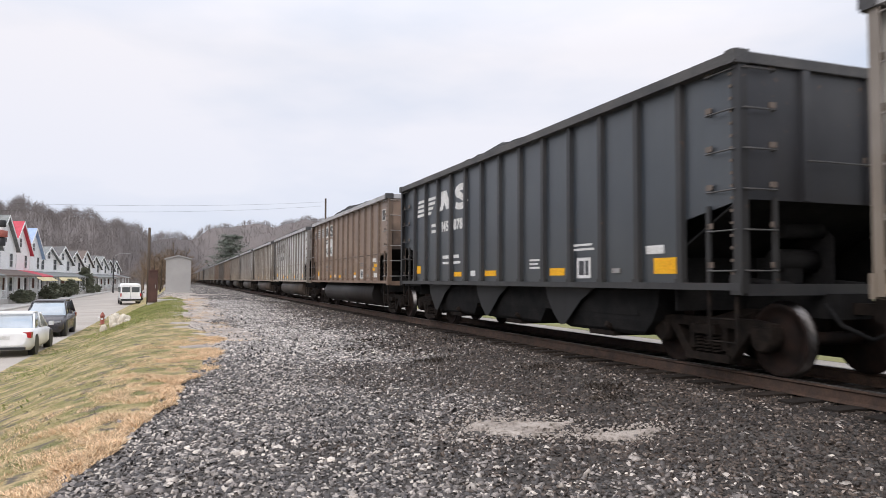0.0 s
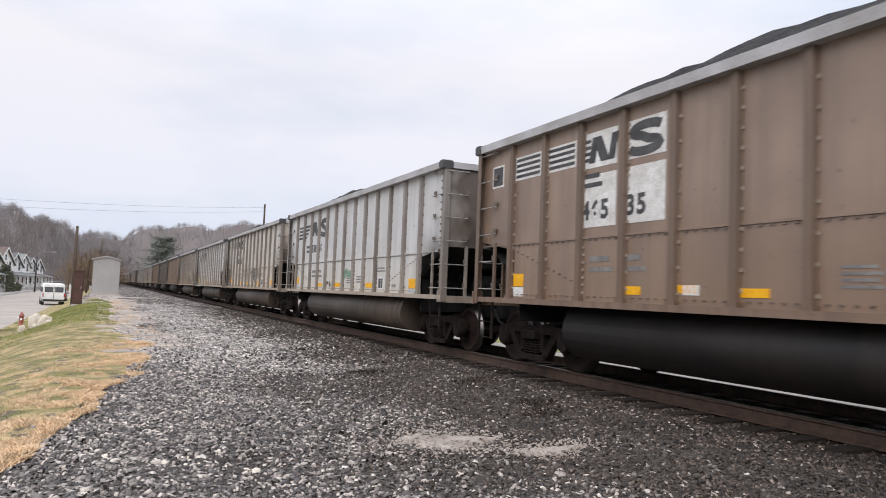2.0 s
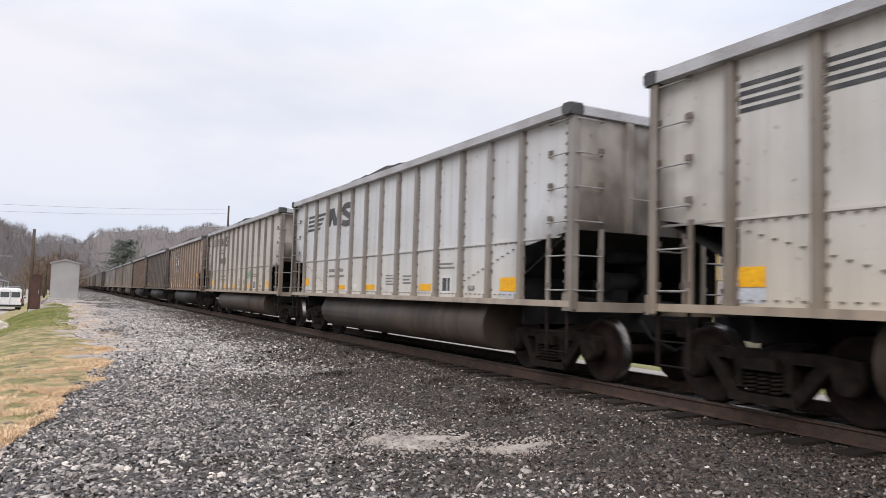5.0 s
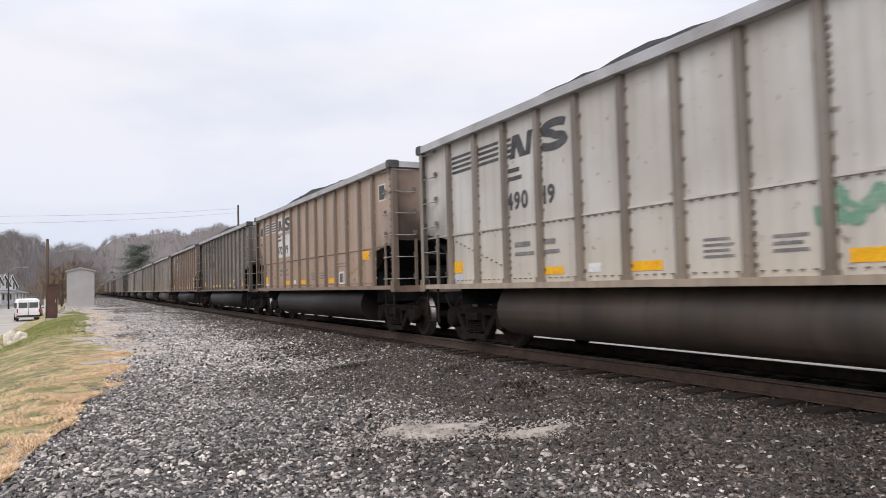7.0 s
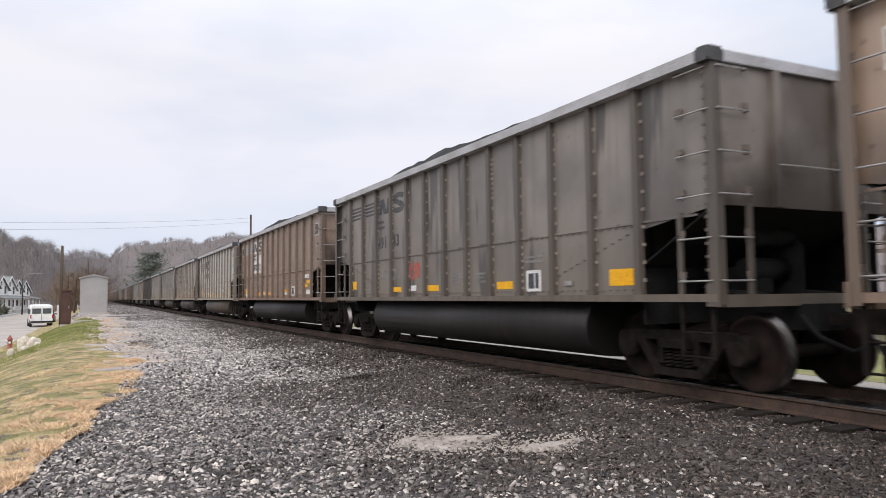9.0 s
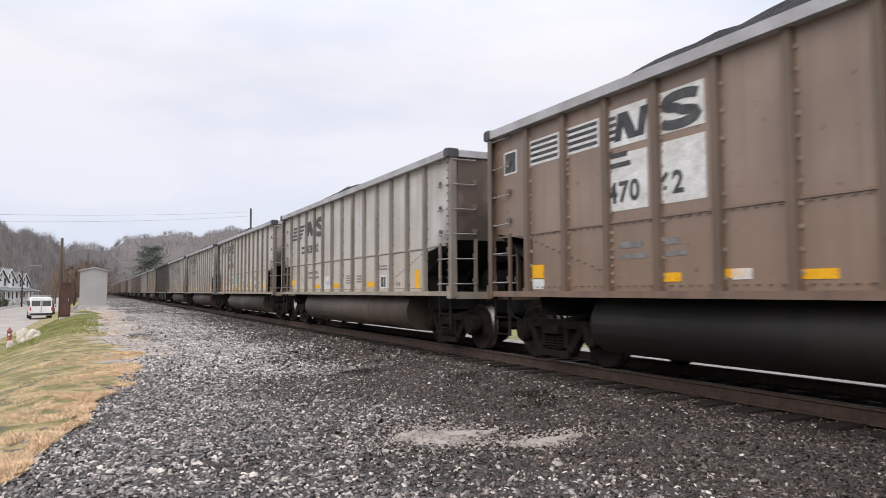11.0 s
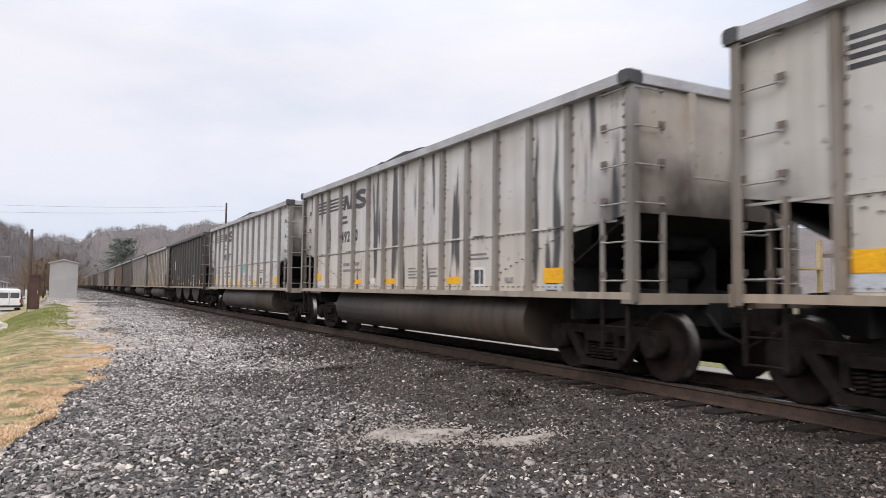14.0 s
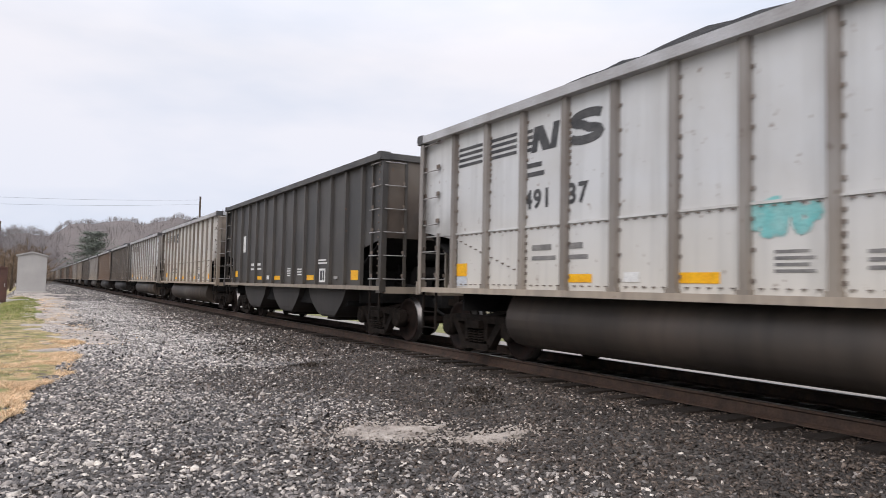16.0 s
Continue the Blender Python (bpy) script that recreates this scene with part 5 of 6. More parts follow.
TRAIN = [
    dict(paint="beige", number=None),
    dict(paint="black", kind="hopper", style="wide", number=("145", "878")),
    dict(paint="brown", number=("465", "35")),
    dict(paint="light", style="wide", number=("518", "16"), scrawl=[(6.9, 7.8, 1.5, 1.8, M_GREEN, 4, 0.05, 30), (5.1, 5.6, 1.3, 1.42, M_RUSTBOLT, 12, 0.1, 14)]),
    dict(paint="beige", number=("487", "57"), scrawl=[(4.95, 7.0, 1.3, 2.05, M_FAINT, 5, 0.04, 34), (6.9, 9.3, 1.45, 2.1, M_INK, 6, 0.045, 60)]),
    dict(paint="light", style="wide", number=None),
    dict(paint="beige", number=("490", "19"), scrawl=[(8.6, 9.5, 1.6, 2.0, M_GREEN, 7, 0.06, 34)]),
    dict(paint="tan", number=("472", "79")),
    dict(paint="dark", number=("491", "43"), scrawl=[(4.95, 5.7, 1.5, 1.9, M_RED, 8, 0.06, 34)]),
    dict(paint="brown", number=("470", "62")),
    dict(paint="dusty", style="wide", number=("528", "32"), panel=True),
    dict(paint="beige", number=("491", "74"), scrawl=[(4.95, 5.75, 1.55, 1.95, M_TEAL, 9, 0.1, 40), (5.2, 5.6, 1.25, 1.4, M_INK, 11, 0.07, 14)]),
    dict(paint="tarred", number=("492", "0")),
    dict(paint="light", number=("491", "37"), scrawl=[(6.9, 7.7, 1.75, 2.1, M_TEAL, 10, 0.07, 40)]),
    dict(paint="sooty", kind="ladder_hopper", style="worn", number=None),
    dict(paint="beige", number=None), dict(paint="light", number=None), dict(paint="dark", number=None), dict(paint="brown", number=None),
    dict(paint="light", number=None), dict(paint="dark", number=None), dict(paint="beige", number=None), dict(paint="light", style="wide", number=None),
    dict(paint="brown", number=None), dict(paint="dark", number=None), dict(paint="beige", number=None),
]
LABEL = {
    "tan": "faded brown ribbed steel coal wagon with white lettering panels, loaded",
    "dusty": "dusty warm grey ribbed steel coal wagon with dark lettering, loaded",
    "light": "light grey ribbed steel coal wagon, weathered, heaped with coal",
    "beige": "beige-grey ribbed steel coal wagon with rust and dirt, loaded",
    "brown": "brown ribbed steel coal wagon with white panels, loaded with coal",
    "dark": "dark grey-brown dirty ribbed steel coal wagon, loaded",
    "black": "black steel hopper wagon with tapered chutes, loaded with coal",
    "sooty": "sooty black hopper wagon with pale ladders and tapered chutes",
    "tarred": "light grey coal wagon streaked with black tar runs",
}
PITCH, FIRST_Y = 15.4, 6.72
proto = {"tub": gondola("tub"), "low": gondola("tub", heap=0.54), "hopper": gondola("hopper", heap=0.52), "ladder_hopper": gondola("hopper", True, 0.3)}
proto["far"] = copy_thing(proto["tub"], pose(0, 0, 0))
for o in list(proto["far"].children_recursive):  # too small to see on the wagons that stay far off
    if o.name.split(".")[0] in ("rung", "spring", "step", "air_hose", "end_grab", "bolting"):
        bpy.data.objects.remove(o)
wagons = []
for k in range(44):
    car = TRAIN[k] if k < len(TRAIN) else dict(paint=("light", "brown", "dark", "beige", "light")[k % 5], number=None)
    w = copy_thing(proto[car.get("kind", "tub" if car["paint"] in ("brown", "tan", "dark") else "low") if k < 26 else "far"], pose(TRACK_X, FIRST_Y + (k - 1) * PITCH + HALF_L, RAIL_Z))
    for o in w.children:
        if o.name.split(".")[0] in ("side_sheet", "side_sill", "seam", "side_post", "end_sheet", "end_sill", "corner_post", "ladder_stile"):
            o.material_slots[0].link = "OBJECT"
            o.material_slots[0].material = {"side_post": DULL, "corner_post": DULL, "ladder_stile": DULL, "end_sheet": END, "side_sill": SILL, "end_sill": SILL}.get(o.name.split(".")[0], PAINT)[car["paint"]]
            if o.name.startswith("side_post") and car["paint"] in ("brown", "tan", "dark"):
                o.material_slots[1].link = "OBJECT"
                o.material_slots[1].material = M_BOLTPALE
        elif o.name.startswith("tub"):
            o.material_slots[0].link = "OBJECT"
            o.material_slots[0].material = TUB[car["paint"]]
        elif car["paint"] == "black" and k < 5 and o.name.split(".")[0] in ("rung", "end_grab", "bolting"):
            o.material_slots[0].link = "OBJECT"
            o.material_slots[0].material = M_RIMDARK
        elif o.name.startswith("top_chord") and car["paint"] in ("black", "sooty"):
            o.material_slots[0].link = "OBJECT"
            o.material_slots[0].material = M_RIMDARK
    if k < 20:
        dress(w, car)
    tagged(w, LABEL[car["paint"]], "coal wagon", "wagons of the coal train")
    wagons.append(w)
for p in proto.values():
    for o in (*p.children_recursive, p):
        bpy.data.objects.remove(o)

# ---- hills with bare woods ----
RIDGE_AZ = (-180, -60, -30, -18, -11.8, -8.3, -4.7, -3.5, -1.2, 0.8, 1.6, 3.2, 6.6, 10, 14, 25, 45, 90, 180)
RIDGE_EL = (4.0, 4.5, 5.4, 5.5, 5.2, 4.85, 4.3, 3.75, 3.35, 3.4, 3.85, 4.4, 4.45, 4.9, 5.4, 5.6, 5.0, 4.0, 4.0)
RIDGE_R = (640, 600, 540, 520, 520, 530, 550, 580, 640, 760, 800, 860, 900, 900, 880, 820, 780, 700, 640)
RIDGE_FOOT = (0.5, 0.5, 0.5, 0.5, 0.5, 0.5, 0.52, 0.6, 0.75, 0.86, 0.84, 0.75, 0.66, 0.6, 0.55, 0.5, 0.5, 0.5, 0.5)


def hill_height(az, r):
    """Height of the wooded slopes at an azimuth in degrees from the track and a distance."""
    R = np.interp(az, RIDGE_AZ, RIDGE_R)
    top = R * np.tan(np.radians(np.interp(az, RIDGE_AZ, RIDGE_EL))) + 1.5 - 4.5
    roll = 2.5 * np.sin(az * 1.7 + r * 0.013) + 1.5 * np.sin(az * 4.1 + 1)
    return -1.3 + (top + 1.3 + roll) * smoothstep(0, 1, (r / R - np.interp(az, RIDGE_AZ, RIDGE_FOOT)) / (1 - np.interp(az, RIDGE_AZ, RIDGE_FOOT))) * (1 + 0.05 * smoothstep(1, 2, r / R))


az = np.concatenate([np.arange(-180, -30, 6.0), np.arange(-30, 45, 0.8), np.arange(45, 180.1, 6.0)])
rs = np.concatenate([np.arange(230, 960, 16.0), [1050, 1300, 1800, 2500]])
A, Rr = np.meshgrid(az, rs)
V = np.stack([Rr * np.sin(np.radians(A)), Rr * np.cos(np.radians(A)), hill_height(A, Rr)], 2)
w = len(az)
i = (np.arange(len(rs) - 1)[:, None] * w + np.arange(w - 1)[None]).ravel()
tagged(many("ground_hills", V.reshape(-1, 3), np.stack([i, i + 1, i + w + 1, i + w], 1), M_FOREST, True), "low hills covered in leaf litter under bare woods", "hill", kind="structure")


def bare_wood(name, material, x, y, z, height, label, limbs=16, twigs=4, girth=1.0):
    """Leafless trees: a tapered trunk with rising limbs and a spray of twigs each."""
    n = len(x)
    base = np.stack([x, y, z - 0.5], 1)
    up = np.array([0, 0, 1.0])
    tris = []

    def sliver(p, q, w0, w1=None):
        d = q - p
        s = np.cross(d, rng.standard_normal(p.shape))
        s /= np.linalg.norm(s, axis=-1, keepdims=True) + 1e-9
        tris.append(np.stack([p - s * w0[..., None], p + s * w0[..., None], q], -2).reshape(-1, 3, 3))

    top = base + up * height[:, None] + rng.standard_normal((n, 3)) * [0.5, 0.5, 0]
    for _ in range(2):
        sliver(base, top, height * 0.017 * girth)
    f = rng.uniform(0.22, 0.92, (n, limbs))
    a = rng.uniform(0, 2 * math.pi, (n, limbs))
    p = base[:, None] + (top - base)[:, None] * f[..., None]
    ln = height[:, None] * (0.42 * (1 - f) + 0.12) * rng.uniform(0.7, 1.25, (n, limbs))
    d = np.stack([np.cos(a), np.sin(a), rng.uniform(0.5, 1.3, (n, limbs))], -1)
    d /= np.linalg.norm(d, axis=-1, keepdims=True)
    q = p + d * ln[..., None]
    sliver(p, q, ln * 0.022 * girth)
    for _ in range(twigs):
        g = rng.uniform(0.25, 0.95, (n, limbs))
        pp = p + (q - p) * g[..., None]
        dd = d + rng.uniform(-0.7, 0.7, d.shape) + up * 0.25
        qq = pp + dd * (ln * rng.uniform(0.25, 0.55, ln.shape))[..., None]
        sliver(pp, qq, ln * 0.016 * girth)
    T3 = np.concatenate(tris).reshape(-1, 3)
    return tagged(many(name, T3, np.arange(len(T3)).reshape(-1, 3), material), label, "trees", kind="stuff")


def hillside(n, a0, a1, lo, hi):
    a = rng.uniform(a0, a1, n)
    R = np.interp(a, RIDGE_AZ, RIDGE_R)
    r = R * rng.uniform(lo, hi, n)
    x, y = r * np.sin(np.radians(a)), r * np.cos(np.radians(a))
    ok = (np.abs(x - TRACK_X) > 9) | (y > 560)
    return x[ok], y[ok], hill_height(a, r)[ok]


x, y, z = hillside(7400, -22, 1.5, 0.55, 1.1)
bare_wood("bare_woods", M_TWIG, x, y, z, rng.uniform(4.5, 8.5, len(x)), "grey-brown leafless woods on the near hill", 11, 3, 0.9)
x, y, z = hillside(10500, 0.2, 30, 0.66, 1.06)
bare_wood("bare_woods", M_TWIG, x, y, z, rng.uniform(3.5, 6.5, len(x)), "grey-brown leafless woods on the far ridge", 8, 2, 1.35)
x, y = rng.uniform(-9, 2.6, 70), rng.uniform(175, 250, 70)
bare_wood("tawny_woods", M_TWIGWARM, x, y, np.full(70, -1.2), rng.uniform(6, 10.5, 70), "tawny bare trees where the valley narrows", 20, 6)


def bare_tree(x, y, h, seed, warm=True):
    r = random.Random(seed)
    tree = new("tree")
    tree.location = (x, y, float(land(x, y)) - 0.05)
    bm = bmesh.new()
    lean = r.uniform(-0.3, 0.3)
    tube(bm, [(0, 0, 0), (lean * 0.3, 0, h * 0.25), (lean, 0.1, h * 0.6), (lean * 1.4, 0.1, h)], [h * 0.022, h * 0.018, h * 0.01, 0.01], 7)
    part("trunk", bm, M_BARK, tree)
    bm = bmesh.new()

    def grow(p, d, ln, rad, depth):
        q = p + d * ln
        tube(bm, [p, p + d * ln * 0.5 + Vector((r.uniform(-1, 1), r.uniform(-1, 1), 0.4)) * ln * 0.08, q], [rad, rad * 0.75, rad * 0.45], 4 if depth < 2 else 3)
        if depth < 3:
            for _ in range(4 if depth < 2 else 3):
                nd = (d + Vector((r.uniform(-0.9, 0.9), r.uniform(-0.9, 0.9), r.uniform(-0.2, 0.7)))).normalized()
                grow(p + d * ln * r.uniform(0.4, 1.0), nd, ln * r.uniform(0.45, 0.7), rad * 0.5, depth + 1)

    for k in range(9):
        f = r.uniform(0.25, 0.85)
        a = r.uniform(0, 6.28)
        grow(Vector((lean * f, 0.05, h * f)), Vector((math.cos(a), math.sin(a), r.uniform(0.5, 1.2))).normalized(), h * 0.3 * (1.15 - f), h * 0.009, 0)
    part("crown", bm, M_TWIGWARM if warm else M_TWIG, tree, "leafless tawny branches")
    return tagged(tree, "leafless tree with fine tawny branches near the track", "tree", "bare trees by the track")


for k, (x, y, h) in enumerate(((-3.4, 140, 8), (-1.2, 150, 9), (0.8, 160, 8), (-5.5, 165, 9))):
    bare_tree(x, y, h, 20 + k)


def clump(n, centres, spread, size, flat=1.0):
    """Small leaf triangles strewn about centres."""
    c = centres[rng.integers(0, len(centres), n)] + rng.standard_normal((n, 3)) * spread
    t = rng.standard_normal((n, 3, 3)) * size
    t[..., 2] *= flat
    return (c[:, None] + t).reshape(-1, 3)


def evergreen(x, y, z, h, rad, label):
    tree = new("evergreen_tree")
    tree.location = (x, y, z)
    bm = bmesh.new()
    tube(bm, [(0, 0, -0.3), (0, 0, h * 0.5), (0.1, 0, h * 0.97)], [h * 0.022, h * 0.015, 0.02], 8)
    for k in range(40):
        f = rng.uniform(0.15, 0.92)
        a = rng.uniform(0, 6.28)
        ln = rad * (1.05 - f) * rng.uniform(0.7, 1.2)
        tube(bm, [(0, 0, h * f), (ln * math.cos(a), ln * math.sin(a), h * f + 0.06 * ln)], [0.06, 0.015], 4)
    part("trunk", bm, M_BARK, tree)
    cs = []
    for k in range(230):
        f = rng.uniform(0.10, 0.98)
        a = rng.uniform(0, 6.28)
        ln = rad * (1.06 - f) ** 0.55 * (0.45 + 0.55 * math.sin(f * 21) ** 2) * rng.uniform(0.3, 1.1)
        cs.append((ln * math.cos(a), ln * math.sin(a), h * f + 0.15 * ln))
    Vt = clump(15000, np.array(cs), (rad * 0.09, rad * 0.09, h * 0.016), 0.24, 0.5)
    crown = many("crown", Vt, np.arange(len(Vt)).reshape(-1, 3), M_HAZYPINE)
    crown.parent = tree
    return tagged(tree, label, "tree")


evergreen(15.8, 252, -0.6, 17.0, 10.5, "tall dark green pine beyond the track")


def shrub(x, y, z, rx, h, label, conical=False):
    s = new("shrub")
    s.location = (x, y, z)
    bm = bmesh.new()
    for k in range(5):
        a = k * 1.3
        tube(bm, [(0, 0, -0.05), (0.5 * rx * math.cos(a), 0.5 * rx * math.sin(a), h * 0.6)], [0.04, 0.012], 4)
    part("stem", bm, M_BARK, s)
    cs = []
    for k in range(90):
        f = rng.random()
        a = rng.uniform(0, 6.28)
        rr = rx * (math.sqrt(max(0.05, 1 - f)) if conical else math.sqrt(max(0.1, 1 - (2 * f - 0.8) ** 2))) * rng.uniform(0.5, 1.0)
        cs.append((rr * math.cos(a), rr * math.sin(a), 0.08 * h + 0.88 * h * f))
    Vt = clump(2600, np.array(cs), 0.09 * rx, 0.07 + 0.03 * rx, 0.7)
    crown = many("foliage", Vt, np.arange(len(Vt)).reshape(-1, 3), M_PINE)
    crown.parent = s
    return tagged(s, label, "shrub", "shrubs by the houses")


# ---- houses along the street ----
ROOF = {c: surface(c + "_shingle_roof", a, b, 1.5, 0.85, stretch=(1, 1, 4)) for c, a, b in (
    ("slate", (0.20, 0.21, 0.20), (0.27, 0.28, 0.27)), ("red", (0.60, 0.10, 0.13), (0.50, 0.08, 0.10)), ("blue", (0.34, 0.46, 0.66), (0.40, 0.52, 0.70)),
    ("dark", (0.12, 0.118, 0.115), (0.17, 0.165, 0.16)), ("brown", (0.14, 0.11, 0.095), (0.19, 0.15, 0.13)))}
M_CREAM = surface("cream_awning", (0.62, 0.53, 0.30), (0.55, 0.47, 0.27), 2, 0.7)
M_TRIM = surface("white_trim", (0.76, 0.76, 0.75), (0.70, 0.70, 0.69), 2, 0.5, bump=0)
M_BRICK = surface("dark_brick", (0.20, 0.10, 0.075), (0.14, 0.075, 0.06), 3, 0.9)


def window(parent, x, y, z, wd=0.85, ht=1.5, face="x"):
    bm = bmesh.new()
    t = 0.07
    for y0, y1, z0, z1 in ((y - wd / 2 - t, y + wd / 2 + t, z - t, z), (y - wd / 2 - t, y + wd / 2 + t, z + ht, z + ht + t), (y - wd / 2 - t, y - wd / 2, z, z + ht), (y + wd / 2, y + wd / 2 + t, z, z + ht), (y - wd / 2, y + wd / 2, z + ht / 2 - 0.025, z + ht / 2 + 0.025)):
        if face == "x":
            box(bm, x, x + 0.05, y0, y1, z0, z1)
        else:
            box(bm, y0, y1, x - 0.05, x, z0, z1)
    win = part("window", bm, M_TRIM, parent)
    bm = bmesh.new()
    if face == "x":
        box(bm, x + 0.002, x + 0.02, y - wd / 2, y + wd / 2, z, z + ht)
    else:
        box(bm, y - wd / 2, y + wd / 2, x - 0.02, x - 0.002, z, z + ht)
    part("pane", bm, M_GLASS, win, "dark glass pane")


def house(y, roof, h=5.6, peak=3.4, width=6.6, x=-18.6, depth=10.5, porch="slate", awning=False, label=""):
    """A narrow gabled wooden house, its gable and porch towards the street."""
    ho = new("house")
    ho.location = (x, y, -1.05)
    hw = width / 2
    bm = bmesh.new()
    prism(bm, [(-hw, 0), (hw, 0), (hw, h), (0, h + peak), (-hw, h)], "x", -depth, 0)
    for k in range(int((h + peak) / 0.22)):  # clapboard edges on the two faces towards the view
        z = 0.5 + 0.22 * k
        half = hw if z < h else hw * max(0.02, (h + peak - z) / peak)
        box(bm, 0.0, 0.014, -half + 0.02, half - 0.02, z, z + 0.03)
        if z < h:
            box(bm, -depth, 0, -hw - 0.014, -hw, z, z + 0.03)
    part("wall", bm, M_SIDING, ho)
    for s in (-1, 1):
        bm = bmesh.new()
        o = 0.35
        sl = peak / hw
        prism(bm, [(0, h + peak + 0.02), (s * (hw + o), h - sl * o + 0.02), (s * (hw + o), h - sl * o + 0.16), (0, h + peak + 0.18)], "x", -depth - 0.3, 0.42)
        part("roof", bm, ROOF[roof], ho, roof + " shingle roof slope")
        bm = bmesh.new()
        prism(bm, [(0, h + peak - 0.1), (s * (hw + o), h - sl * o - 0.1), (s * (hw + o), h - sl * o + 0.17), (0, h + peak + 0.19)], "x", 0.425, 0.47)
        part("bargeboard", bm, M_TRIM, ho)
    bm = bmesh.new()
    box(bm, -depth * 0.55 - 0.3, -depth * 0.55 + 0.3, -0.3, 0.3, h + peak - 0.5, h + peak + 1.0)
    part("chimney", bm, M_BRICK, ho)
    bm = bmesh.new()
    box(bm, 0.01, 2.4, -hw, hw, 0.0, 0.55)
    part("porch_floor", bm, M_KERB, ho)
    bm = bmesh.new()
    prism(bm, [(0.01, 3.5), (0.01, 3.62), (2.75, 2.95), (2.75, 2.8)], "y", -hw - 0.2, hw + 0.2)
    part("porch_roof", bm, ROOF[porch], ho)
    for yy in (-hw + 0.2, -hw / 3, hw / 3, hw - 0.2):
        bm = bmesh.new()
        box(bm, 2.2, 2.36, yy - 0.08, yy + 0.08, 0.55, 2.86)
        box(bm, 2.16, 2.40, yy - 0.12, yy + 0.12, 0.55, 0.7)
        part("porch_post", bm, M_TRIM, ho)
    for y0, y1 in ((-hw + 0.3, -hw / 3 - 0.1), (hw / 3 + 0.1, hw - 0.3)):
        bm = bmesh.new()
        box(bm, 2.24, 2.32, y0, y1, 1.35, 1.43)
        for k in range(9):
            yy = y0 + (y1 - y0) * (k + 0.5) / 9
            box(bm, 2.26, 2.30, yy - 0.02, yy + 0.02, 0.55, 1.35)
        part("railing", bm, M_TRIM, ho)
    for k in range(3):
        bm = bmesh.new()
        box(bm, 2.4 + 0.3 * k, 2.7 + 0.3 * k, -0.6, 0.6, 0.0, 0.42 - 0.15 * k)
        part("step", bm, M_KERB, ho)
    bm = bmesh.new()
    box(bm, 0.01, 0.06, -0.48, 0.48, 0.55, 2.65)
    part("door", bm, M_BRICK, ho, "dark front door")
    for yy in (-hw * 0.55, hw * 0.55):
        window(ho, 0.004, yy, 3.95)
        window(ho, 0.004, yy, 1.2)
    window(ho, 0.004, 0, h + 0.7, 0.7, 1.0)
    for xx in (-2.2, -5.5, -8.5):
        window(ho, -hw - 0.004, xx, 3.6, face="y")
        window(ho, -hw - 0.004, xx, 1.1, face="y")
    if awning:
        bm = bmesh.new()
        prism(bm, [(2.3, 3.0), (2.3, 3.05), (3.5, 2.35), (3.5, 2.3)], "y", -hw + 0.2, hw - 0.2)
        part("awning", bm, M_CREAM, ho, "cream fabric awning over the porch")
    return tagged(ho, label or "white wooden gabled house with a " + roof + " roof and a front porch", "house", "houses along the street")


for k, (y, roof, h, peak, porch, awn) in enumerate((
        (74, "slate", 5.9, 3.5, "slate", False), (84, "slate", 5.9, 3.6, "brown", False), (92.4, "slate", 6.0, 3.6, "brown", False), (100.6, "red", 5.8, 3.7, "red", True), (108.9, "blue", 5.6, 3.6, "slate", False), (120, "slate", 4.9, 2.3, "slate", True),
        (131, "dark", 5.0, 2.7, "slate", False), (142, "dark", 4.8, 2.6, "brown", False), (154, "brown", 5.0, 2.9, "slate", False), (166, "dark", 4.7, 2.6, "slate", False),
        (178, "slate", 4.8, 2.7, "slate", False), (190, "dark", 4.6, 2.5, "brown", False), (203, "dark", 4.6, 2.6, "slate", False))):
    ho = house(y, roof, h, peak, 7.0, porch=porch, awning=awn)
    # the row swings towards the track further along
    ho.matrix_basis = pose(-18.6 + 0.03 * max(0, y - 115), y, -1.05, 0, 0, -16 if y > 115 else -7)
for k, (x, y, rx, h, con) in enumerate(((-17.6, 84, 1.0, 1.3, False), (-17.8, 89, 0.8, 1.2, False), (-17.5, 100, 1.1, 1.5, False), (-17.9, 106, 1.2, 2.0, False), (-17.4, 112, 1.1, 1.8, False), (-17.4, 118, 1.3, 2.4, False), (-17.3, 134, 1.6, 4.6, True), (-17.2, 139, 1.2, 3.4, True), (-17.4, 150, 1.2, 1.6, False))):
    shrub(x + 2.2, y, -1.02, rx, h, "dark green conical evergreen shrub by a porch" if con else "rounded dark evergreen shrub in front of a porch", con)


# ---- street furniture ----
def utility_pole(x, y, z, h, label, arms=True, r=0.15):
    p = new("utility_pole")
    p.location = (x, y, z)
    bm = bmesh.new()
    tube(bm, [(0, 0, -0.3), (0, 0, h)], [r, r * 0.7], 10)
    part("pole", bm, M_BARK, p)
    if arms:
        bm = bmesh.new()
        box(bm, -1.1, 1.1, -r * 0.75 - 0.1, -r * 0.75 + 0.0, h - 0.7, h - 0.55)
        part("crossarm", bm, M_BARK, p)
        for a in (-1.0, -0.4, 0.4, 1.0):
            bm = bmesh.new()
            lathe(bm, [(0, 0.03), (0.05, 0.05), (0.1, 0.05), (0.15, 0.02)], "z", (a, -0.16, h - 0.55), 8)
            part("insulator", bm, M_DARKPLASTIC, p)
    return tagged(p, label, "utility pole")


